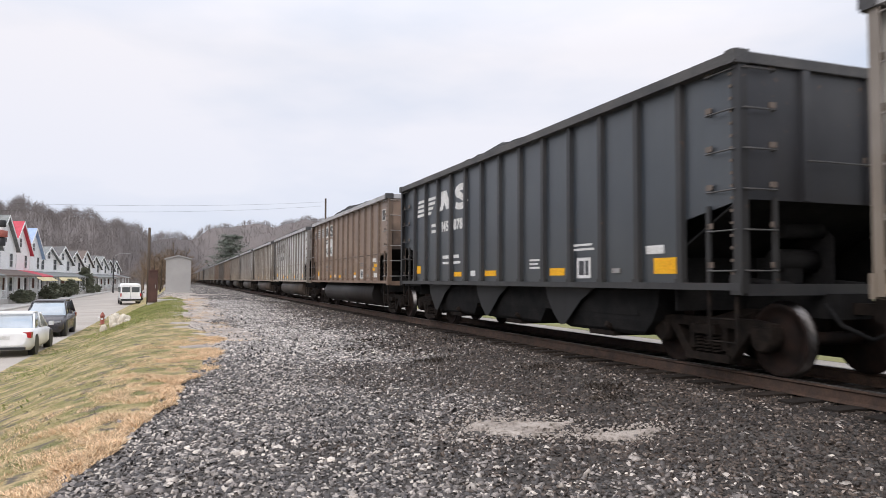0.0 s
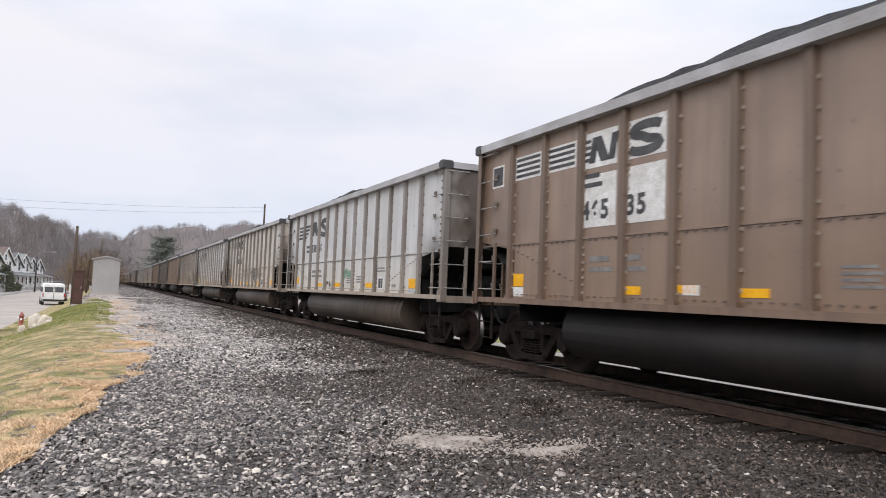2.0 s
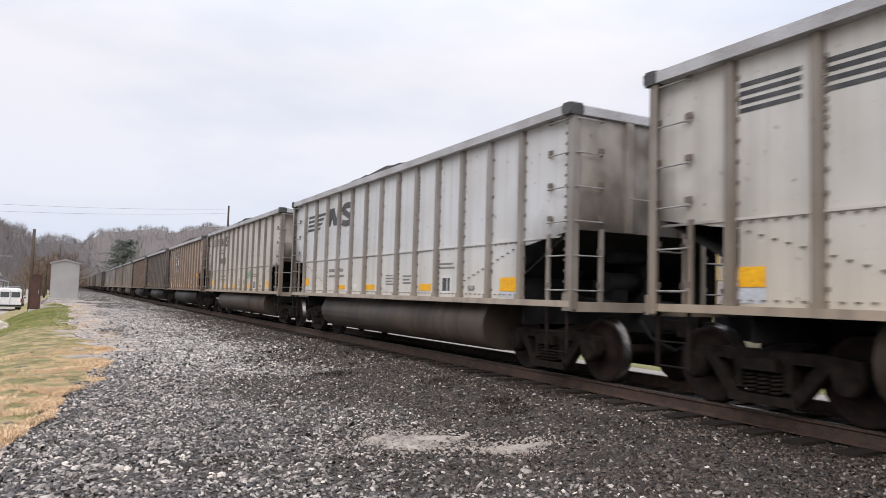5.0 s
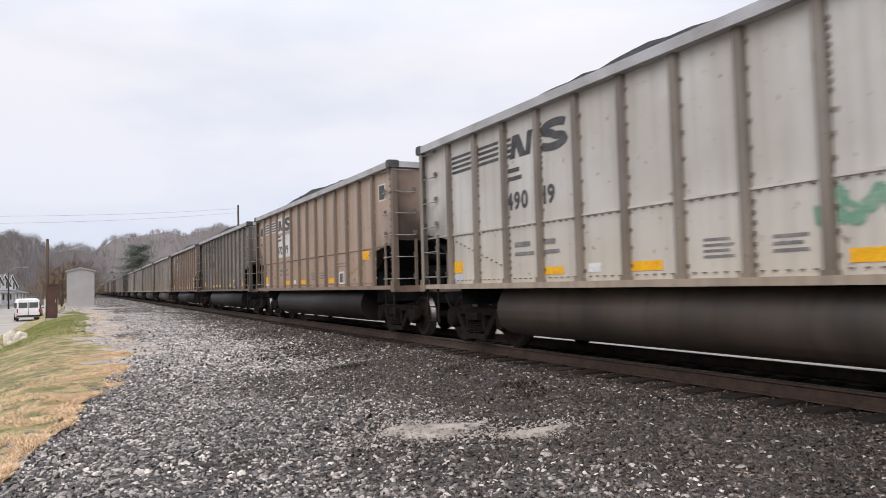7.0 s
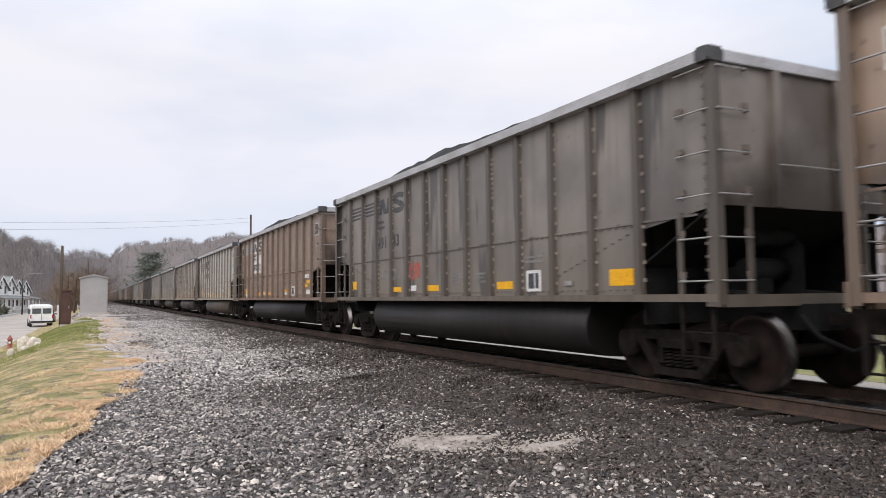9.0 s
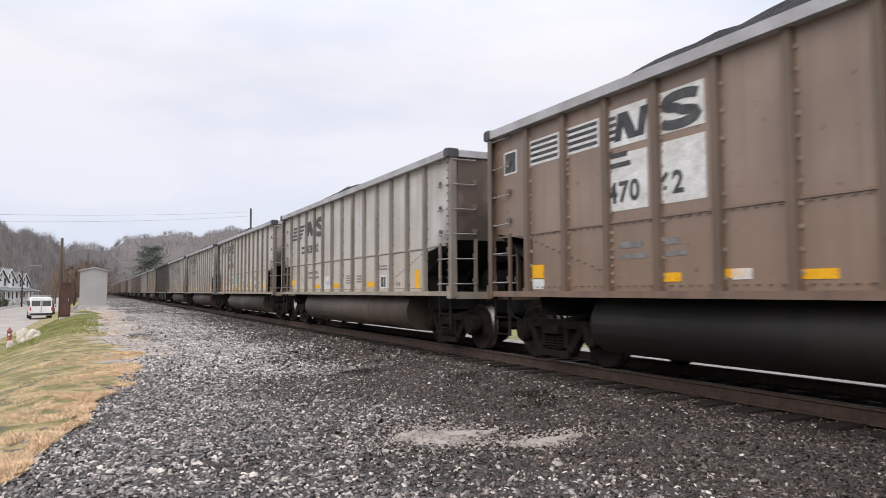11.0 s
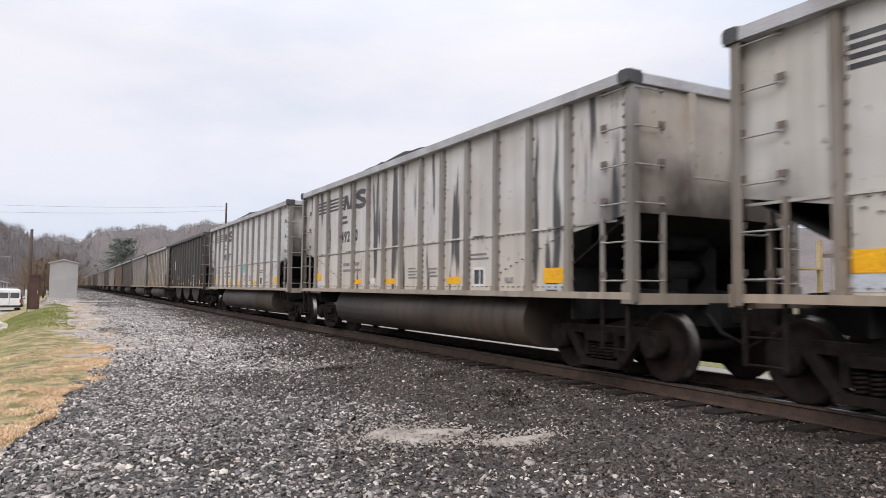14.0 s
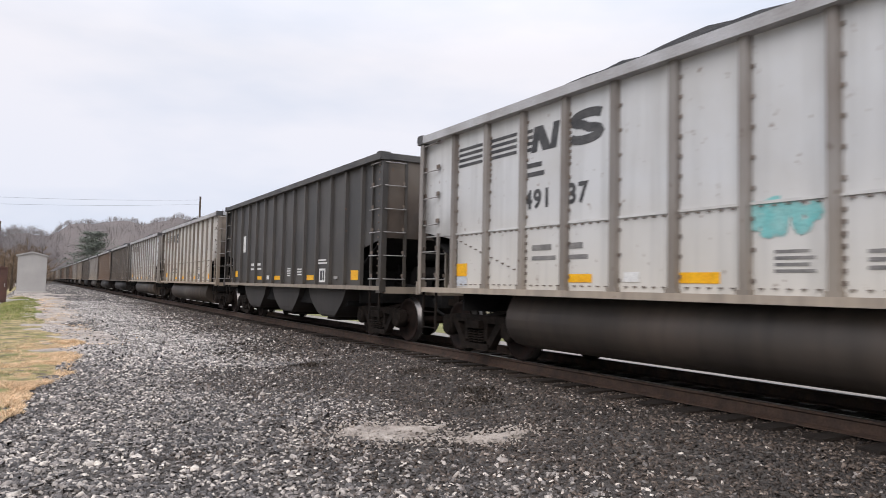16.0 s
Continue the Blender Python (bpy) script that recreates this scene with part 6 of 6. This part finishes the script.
utility_pole(16.75, 88, -0.1, 11.7, "weathered wooden utility pole beyond the train", arms=False)
utility_pole(-14.2, 67, -1.0, 12.6, "tall weathered wooden utility pole at the street", arms=False)
utility_pole(-2.15, 55, -0.1, 5.3, "short weathered wooden pole behind the brown cabinet", arms=False, r=0.13)
deco = new("pole_decoration")
deco.location = (-13.75, 67, 4.2)
for nm, mt, z0, z1, rr in (("base_block", M_DARKPLASTIC, 0, 0.7, 0.28), ("middle_block", M_HYDRANT, 0.7, 1.25, 0.42), ("upper_block", M_TRIM, 1.25, 1.55, 0.22), ("cap_block", M_DARKPLASTIC, 1.55, 2.1, 0.3)):
    bm = bmesh.new()
    lathe(bm, [(z0, rr * 0.9), (z0 + 0.06, rr), (z1 - 0.06, rr), (z1 - 0.002, rr * 0.85)], "z", (0, 0, 0), 12)
    part(nm, bm, mt, deco)
bm = bmesh.new()
box(bm, -0.5, -0.2, -0.03, 0.03, 0.9, 0.96)
part("bracket", bm, M_DARKPLASTIC, deco)
tagged(deco, "red, black and white festive decoration fixed to the pole", "decoration")


def cable(a, b, sag, label):
    bm = bmesh.new()
    a, b = Vector(a), Vector(b)
    tube(bm, [a.lerp(b, k / 24) - Vector((0, 0, sag * 4 * (k / 24) * (1 - k / 24))) for k in range(25)], 0.008, 5)
    return tagged(part("cable", bm, M_WIRE), label, "cable", "overhead cables")


cable((16.75, 88, 11.2), (-14.2, 67, 7.7), 0.35, "thin black overhead cable between the poles")
cable((16.75, 88, 10.7), (-14.2, 67, 7.1), 0.4, "thin black overhead cable between the poles")
cable((-14.2, 67, 7.7), (-14.6, 20, 8.0), 0.5, "thin black overhead cable along the street")

lamp = new("street_lamp")
lamp.location = (-11.9, 148, -1.05)
bm = bmesh.new()
tube(bm, [(0, 0, 0), (0, 0, 6.5)], [0.14, 0.09], 8)
part("pole", bm, M_DARKPLASTIC, lamp)
bm = bmesh.new()
tube(bm, [(0, 0, 6.4), (0.3, 0, 7.0), (1.0, 0, 7.35), (2.3, 0, 7.4)], 0.055, 6)
part("arm", bm, M_SHED, lamp)
bm = bmesh.new()
prism(bm, [(2.2, 7.3), (3.0, 7.32), (2.95, 7.46), (2.3, 7.5)], "y", -0.15, 0.15)
part("lamp_head", bm, M_SHED, lamp)
tagged(lamp, "tall street lamp with a curved arm at the kerb", "street lamp")


def shed():
    s = new("equipment_shed")
    s.location = (-0.2, 65, 0.37)
    W2, D, H2 = 1.0, 2.6, 2.85
    bm = bmesh.new()
    box(bm, -W2 - 0.12, W2 + 0.12, -0.12, D + 0.12, -0.35, 0.08)
    part("plinth", bm, M_KERB, s)
    bm = bmesh.new()
    prism(bm, [(-W2, 0.08), (W2, 0.08), (W2, H2), (0, H2 + 0.26), (-W2, H2)], "y", 0, D)
    part("body", bm, M_SHED, s)
    for k in range(5):
        bm = bmesh.new()
        x = -W2 + 0.02 + (2 * W2 - 0.04) * k / 4
        box(bm, x - 0.012, x + 0.012, -0.008, 0.0, 0.08, H2 - 0.02)
        part("panel_rib", bm, M_SHED, s)
    for k in range(5):
        bm = bmesh.new()
        y = 0.05 + (D - 0.1) * k / 4
        box(bm, W2, W2 + 0.03, y - 0.02, y + 0.02, 0.08, H2 - 0.02)
        part("panel_rib", bm, M_SHED, s)
    for sx in (-1, 1):
        bm = bmesh.new()
        prism(bm, [(0, H2 + 0.27), (sx * (W2 + 0.12), H2 - 0.02), (sx * (W2 + 0.12), H2 + 0.08), (0, H2 + 0.37)], "y", -0.12, D + 0.12)
        part("roof", bm, M_SHED, s)
    return tagged(s, "grey sheet-metal railway equipment shed with a shallow gable roof", "shed")


shed()
cab = new("signal_cabinet")
cab.location = (-1.58, 47, float(land(-1.58, 47)) - 0.02)
bm = bmesh.new()
box(bm, -0.3, 0.3, -0.25, 0.25, 0, 0.12)
part("plinth", bm, M_KERB, cab)
bm = bmesh.new()
box(bm, -0.26, 0.26, -0.21, 0.21, 0.12, 2.02)
bmesh.ops.bevel(bm, geom=bm.edges[:], offset=0.02, segments=1)
part("body", bm, M_RUSTBOX, cab)
bm = bmesh.new()
prism(bm, [(-0.3, 2.02), (0.3, 2.02), (0.28, 2.08), (0, 2.14), (-0.28, 2.08)], "y", -0.26, 0.26)
part("cap", bm, M_RUSTBOX, cab)
bm = bmesh.new()
box(bm, -0.22, 0.22, -0.235, -0.212, 0.2, 1.95)
door = part("door", bm, M_RUSTBOX, cab)
bm = bmesh.new()
box(bm, 0.14, 0.17, -0.27, -0.235, 1.0, 1.2)
part("handle", bm, M_GALV, door, "steel handle")
tagged(cab, "narrow brown steel signal cabinet on a concrete plinth", "cabinet")
bm = bmesh.new()
box(bm, -0.55, 0.55, -0.4, 0.4, -0.08, 0.06)
bmesh.ops.bevel(bm, geom=bm.edges[:], offset=0.02, segments=1)
tagged(part("concrete_slab", bm, M_KERB, at=(-0.75, 46.4, float(land(-0.75, 46.4)) + 0.02)), "small pale concrete slab beside the cabinet", "slab")

hyd = new("fire_hydrant")
hyd.location = (-4.15, 45, float(land(-4.15, 45)) - 0.02)
bm = bmesh.new()
lathe(bm, [(0, 0.17), (0.05, 0.17), (0.06, 0.11), (0.48, 0.11), (0.5, 0.14), (0.54, 0.14), (0.56, 0.12), (0.66, 0.08), (0.70, 0.03), (0.75, 0.03)], "z", (0, 0, 0), 14)
part("barrel", bm, M_HYDRANT, hyd)
for a, b in (((0.1, 0, 0.4), (0.2, 0, 0.4)), ((-0.1, 0, 0.4), (-0.2, 0, 0.4)), ((0, -0.1, 0.36), (0, -0.22, 0.36))):
    bm = bmesh.new()
    tube(bm, [a, b], 0.06, 8)
    part("outlet_cap", bm, M_TRIM, hyd, "pale outlet cap")
tagged(hyd, "red fire hydrant with pale caps on the lawn edge", "fire hydrant")


def boulder(x, y, sx, sy, sz, seed):
    bm = bmesh.new()
    bmesh.ops.create_icosphere(bm, subdivisions=3, radius=1)
    for v in bm.verts:
        d = 1 + 0.28 * noise.noise(v.co * 1.3 + Vector((seed, 0, 0))) + 0.14 * noise.noise(v.co * 3.1 + Vector((0, seed, 0)))
        v.co = Vector((v.co.x * sx * d, v.co.y * sy * d, v.co.z * sz * d))
    tagged(part("boulder", bm, M_ROCK, at=(x, y, float(land(x, y)) + sz * 0.55)), "rough pale limestone boulder on the lawn", "boulder", "boulders on the lawn")


boulder(-2.68, 34.5, 0.27, 0.26, 0.40, 3)
boulder(-2.3, 34.3, 0.26, 0.22, 0.26, 9)
boulder(-3.12, 34.3, 0.14, 0.16, 0.2, 5)
boulder(-2.6, 33.8, 0.15, 0.14, 0.12, 12)
boulder(-2.15, 33.7, 0.12, 0.13, 0.1, 15)


# ---- parked vehicles ----
def road_wheel(parent, x, y, r=0.33, wd=0.2):
    s = 1 if x > 0 else -1
    bm = bmesh.new()
    lathe(bm, [(-wd / 2, r * 0.6), (-wd / 2, r * 0.9), (-wd / 2 + 0.03, r), (wd / 2 - 0.03, r), (wd / 2, r * 0.9), (wd / 2, r * 0.6)], "x", (0, 0, 0), 20)
    wheel = part("wheel", bm, M_TYRE, parent, at=(x, y, r))
    bm = bmesh.new()
    lathe(bm, [(s * (wd / 2 - 0.06), r * 0.1), (s * (wd / 2 - 0.01), r * 0.12), (s * (wd / 2 + 0.004), r * 0.58), (s * (wd / 2 - 0.02), r * 0.62)], "x", (0, 0, 0), 18)
    part("rim", bm, M_CHROME, wheel)


def loft(stations, smooth=True):
    """A skin over cross sections (y, [(half width, z), ...]) mirrored across x."""
    bm = bmesh.new()
    rings = []
    for y, sec in stations:
        pts = [(w_, z) for w_, z in sec] + [(-w_, z) for w_, z in reversed(sec)]
        rings.append([bm.verts.new((a, y, z)) for a, z in pts])
    n_ = len(rings[0])
    for p, q in zip(rings, rings[1:]):
        for k in range(n_):
            f = bm.faces.new([p[k], p[(k + 1) % n_], q[(k + 1) % n_], q[k]])
            f.smooth = smooth
    bm.faces.new(rings[0][::-1])
    bm.faces.new(rings[-1])
    return bm


def motor_car(x, y, paint, length, height, width, turn, label, category, rear_box=False):
    """A car along y, its nose at +y before it is turned."""
    c = new("parked_car")
    c.matrix_basis = pose(x, y, -1.12, 0, 0, turn)
    hl, hw, H_ = length / 2, width / 2, height
    belt = 0.62 * H_
    st = []
    for f, wf, zb, zt in ((-1.0, 0.80, 0.42, 0.62 * belt + 0.22), (-0.97, 0.92, 0.27, 0.98 * belt), (-0.8, 1.0, 0.2, belt + 0.03), (-0.3, 1.0, 0.18, belt + 0.01), (0.25, 1.0, 0.18, belt - 0.02), (0.45, 0.99, 0.18, belt - 0.05), (0.8, 0.96, 0.2, 0.82 * belt), (0.95, 0.88, 0.26, 0.70 * belt), (1.0, 0.74, 0.34, 0.58 * belt)):
        w_ = hw * wf
        st.append((f * hl, [(w_ * 0.86, zb), (w_, zb + 0.14), (w_, (zb + zt) / 2), (w_ * 0.96, zt - 0.05), (w_ * 0.80, zt)]))
    part("body", loft(st), paint, c)
    back = -0.93 if rear_box else -0.64
    slope = 0.22 if rear_box else 0.32
    gl = []
    for f, wf, z in ((back, 0.80, belt - 0.02), (back + slope, 0.72, H_ - 0.06), (0.02, 0.72, H_ - 0.03), (0.14, 0.74, H_ - 0.08), (0.48, 0.80, belt - 0.06)):
        gl.append((f * hl, [(hw * 0.90, belt - 0.08), (hw * (0.9 if z < belt else wf + 0.04), max(z - 0.05, belt - 0.07)), (hw * wf * 0.9, z)]))
    part("glasshouse", loft(gl), M_CARGLASS, c, "car glass toned pale for the reflected sky")
    rf = []
    for f, wf, z in ((back + slope - 0.02, 0.70, H_ - 0.055), (back + slope + 0.02, 0.72, H_ - 0.03), (-0.1, 0.73, H_), (0.1, 0.72, H_ - 0.04), (0.16, 0.70, H_ - 0.075)):
        rf.append((f * hl, [(hw * wf, z - 0.035), (hw * wf, z), (hw * wf * 0.7, z + 0.015)]))
    part("roof", loft(rf), paint, c)
    for s in (-1, 1):
        for f0, f1, z0, z1 in ((back + 0.02, back + slope - 0.02, belt - 0.04, H_ - 0.07), (-0.08, -0.05, belt - 0.05, H_ - 0.06), (0.44, 0.14, belt - 0.05, H_ - 0.09)):
            bm = bmesh.new()
            tube(bm, [(s * hw * 0.905, f0 * hl, z0), (s * hw * 0.765, f1 * hl, z1)], 0.035, 5)
            part("pillar", bm, paint, c)
        for f in (-0.60, 0.62):
            road_wheel(c, s * (hw - 0.1), f * hl)
            bm = bmesh.new()
            lathe(bm, [(s * (hw - 0.22), 0.385), (s * (hw + 0.004), 0.385), (s * (hw + 0.006), 0.36)], "x", (0, f * hl, 0.34), 20)
            part("wheel_arch", bm, M_DARKPLASTIC, c)
        bm = bmesh.new()
        prism(bm, [(s * hw * 0.50, belt - 0.19), (s * hw * 0.97, belt - 0.27), (s * hw * 0.985, belt - 0.07), (s * hw * 0.62, belt - 0.07)], "y", -hl * 0.985, -hl * 0.86)
        part("tail_lamp", bm, M_TAIL, c, "red tail lamp")
        bm = bmesh.new()
        prism(bm, [(s * hw * 0.5, 0.60 * belt), (s * hw * 0.84, 0.64 * belt), (s * hw * 0.86, 0.74 * belt), (s * hw * 0.55, 0.70 * belt)], "y", hl * 0.9, hl * 0.985)
        part("headlight", bm, M_CHROME, c, "clear headlight")
        bm = bmesh.new()
        box(bm, s * (hw + 0.08) - 0.08, s * (hw + 0.08) + 0.08, 0.36 * hl - 0.05, 0.36 * hl + 0.05, belt - 0.02, belt + 0.13)
        bmesh.ops.bevel(bm, geom=bm.edges[:], offset=0.02, segments=1)
        part("mirror", bm, paint, c)
    bm = bmesh.new()
    box(bm, -hw * 0.8, hw * 0.8, -hl - 0.02, -hl + 0.1, 0.26, 0.34)
    part("rear_bumper", bm, M_DARKPLASTIC, c)
    bm = bmesh.new()
    box(bm, -hw * 0.6, hw * 0.6, hl - 0.08, hl + 0.02, 0.34, 0.5)
    part("grille", bm, M_DARKPLASTIC, c)
    bm = bmesh.new()
    box(bm, -0.26, 0.26, -hl - 0.012, -hl + 0.05, 0.6, 0.72)
    part("plate", bm, M_WHITE, c, "blank pale plate")
    return tagged(c, label, category, "parked cars")


motor_car(-5.62, 30.0, M_CARWHITE, 4.85, 1.47, 1.82, 0, "white sedan parked on the street", "car")
motor_car(-5.85, 38.7, M_CARDARK, 4.4, 1.66, 1.80, 180, "charcoal grey hatchback parked facing the white sedan", "car", True)
motor_car(-5.3, 97, M_CARDARK, 4.5, 1.5, 1.78, 0, "dark sedan parked beyond the white van", "car")
motor_car(21.0, 26.5, M_CARWHITE, 4.6, 1.5, 1.8, 90, "white car parked beyond the railway track", "car")


def van(x, y):
    v = new("parked_van")
    v.matrix_basis = pose(x, y, -1.12, 0, 0, 7)
    hw, H_ = 0.96, 2.2
    st = []
    for yy, wf, zb, zt in ((-2.75, 0.97, 0.42, H_ - 0.12), (-2.68, 1.0, 0.36, H_ - 0.03), (0.9, 1.0, 0.32, H_), (1.3, 0.99, 0.32, H_ - 0.08), (1.9, 0.98, 0.32, 1.28), (2.6, 0.96, 0.36, 1.12), (2.75, 0.9, 0.42, 0.95)):
        st.append((yy, [(hw * wf * 0.94, zb), (hw * wf, zb + 0.15), (hw * wf, zb + 0.5 * (zt - zb)), (hw * wf * 0.93, zt - 0.10), (hw * wf * 0.8, zt)]))
    part("body", loft(st), M_CARWHITE, v)
    for s in (-1, 1):
        bm = bmesh.new()
        box(bm, min(s * 0.08, s * 0.82), max(s * 0.08, s * 0.82), -2.768, -2.70, 1.3, 1.82)
        part("rear_window", bm, M_GLASS, v, "dark rear door window")
        bm = bmesh.new()
        box(bm, min(s * 0.87, s * 0.98), max(s * 0.87, s * 0.98), -2.765, -2.66, 0.85, 1.2)
        part("tail_lamp", bm, M_TAIL, v)
        bm = bmesh.new()
        box(bm, min(s * 0.955, s * 1.004), max(s * 0.955, s * 1.004), -2.3, 1.0, 1.3, 1.78)
        part("side_window", bm, M_GLASS, v, "dark side window")
        for yy in (-1.75, 1.75):
            road_wheel(v, s * 0.88, yy, 0.37, 0.22)
    bm = bmesh.new()
    box(bm, -0.95, 0.95, -2.9, -2.72, 0.42, 0.6)
    part("rear_bumper", bm, M_DARKPLASTIC, v)
    bm = bmesh.new()
    box(bm, -0.016, 0.016, -2.775, -2.7, 0.62, 1.9)
    part("door_seam", bm, M_DARKPLASTIC, v)
    for yy in (-2.3, -0.8, 0.6):
        bm = bmesh.new()
        tube(bm, [(-0.8, yy, H_ - 0.05), (-0.8, yy, H_ + 0.14), (0.8, yy, H_ + 0.14), (0.8, yy, H_ - 0.05)], 0.022, 6)
        part("roof_rack_bar", bm, M_SHED, v)
    return tagged(v, "white panel van with a roof rack parked on the street", "van")


van(-5.12, 83)

# ---- house and fence glimpsed between the wagons ----
M_DECK = surface("yellow_deck_wood", (0.46, 0.36, 0.20), (0.38, 0.30, 0.17), 2, 0.75, stretch=(1, 0.2, 1))
far_house = house(17, "brown", 5.0, 2.6, 9.0, x=0, depth=9, porch="brown", label="pale house with a porch on the far side of the track")
far_house.matrix_basis = pose(27.0, 12, 0.0, 0, 0, 180)
deck = new("wooden_deck")
deck.location = (22.5, 17.5, 0)
for k in range(9):
    bm = bmesh.new()
    box(bm, -1.4, 1.4, -1.3 + 0.29 * k, -1.3 + 0.29 * k + 0.26, 2.35, 2.42)
    part("plank", bm, M_DECK, deck)
for a, b in ((-1.3, -1.2), (1.3, -1.2), (-1.3, 1.2), (1.3, 1.2)):
    bm = bmesh.new()
    box(bm, a - 0.07, a + 0.07, b - 0.07, b + 0.07, 0, 3.4)
    part("post", bm, M_DECK, deck)
for k in range(17):
    bm = bmesh.new()
    box(bm, -1.33, -1.27, -1.15 + 0.145 * k - 0.02, -1.15 + 0.145 * k + 0.02, 2.42, 3.3)
    part("baluster", bm, M_DECK, deck)
bm = bmesh.new()
box(bm, -1.36, -1.24, -1.2, 1.2, 3.3, 3.37)
part("rail", bm, M_DECK, deck)
tagged(deck, "raised yellow-stained wooden deck by the far house", "deck")

# ---- wooden ties, each a piece of the track ----
bm = bmesh.new()
vs = box(bm, -1.28, 1.28, -0.11, 0.11, -0.12, 0.03)
TIE = mesh_of("tie", bm, M_TIE)
for k in range(290):
    part("tie", TIE, None, track, at=pose(TRACK_X + rng.uniform(-0.04, 0.04), -12 + 0.54 * k, RAIL_Z - 0.178 - 0.026 + rng.uniform(-0.006, 0.006), 0, 0, rng.uniform(-0.8, 0.8)))


# ---- movement ----
def travelled(t):
    """Metres that the train has gone since the start."""
    return (12.62 * t + 0.0055 * t * t) * 0.9518


def motions():
    for k, w in enumerate(wagons):
        y0 = FIRST_Y + (k - 1) * PITCH + HALF_L
        walk(w, [(t, pose(TRACK_X, y0 - travelled(t), RAIL_Z)) for t in (0, 2, 4, 6, 8, 10, 12, 14, 16)])
    # every wheel turns alike: the first pair is keyed at each frame, the others take over its action
    keyed = {}
    for w in wagons:
        for o in w.children_recursive:
            if o.name.split(".")[0] != "wheelset":
                continue
            side = o.location.y > 0
            if side not in keyed:
                y = o.location.y
                walk(o, [(n / FPS, pose(0, y, 0.457, math.degrees(travelled(n / FPS) / 0.457))) for n in range(16 * FPS + 1)])
                keyed[side] = o
            else:
                o.rotation_mode = "QUATERNION"
                ad = o.animation_data_create()
                ad.action = keyed[side].animation_data.action
                ad.action_slot = keyed[side].animation_data.action_slot


motions()
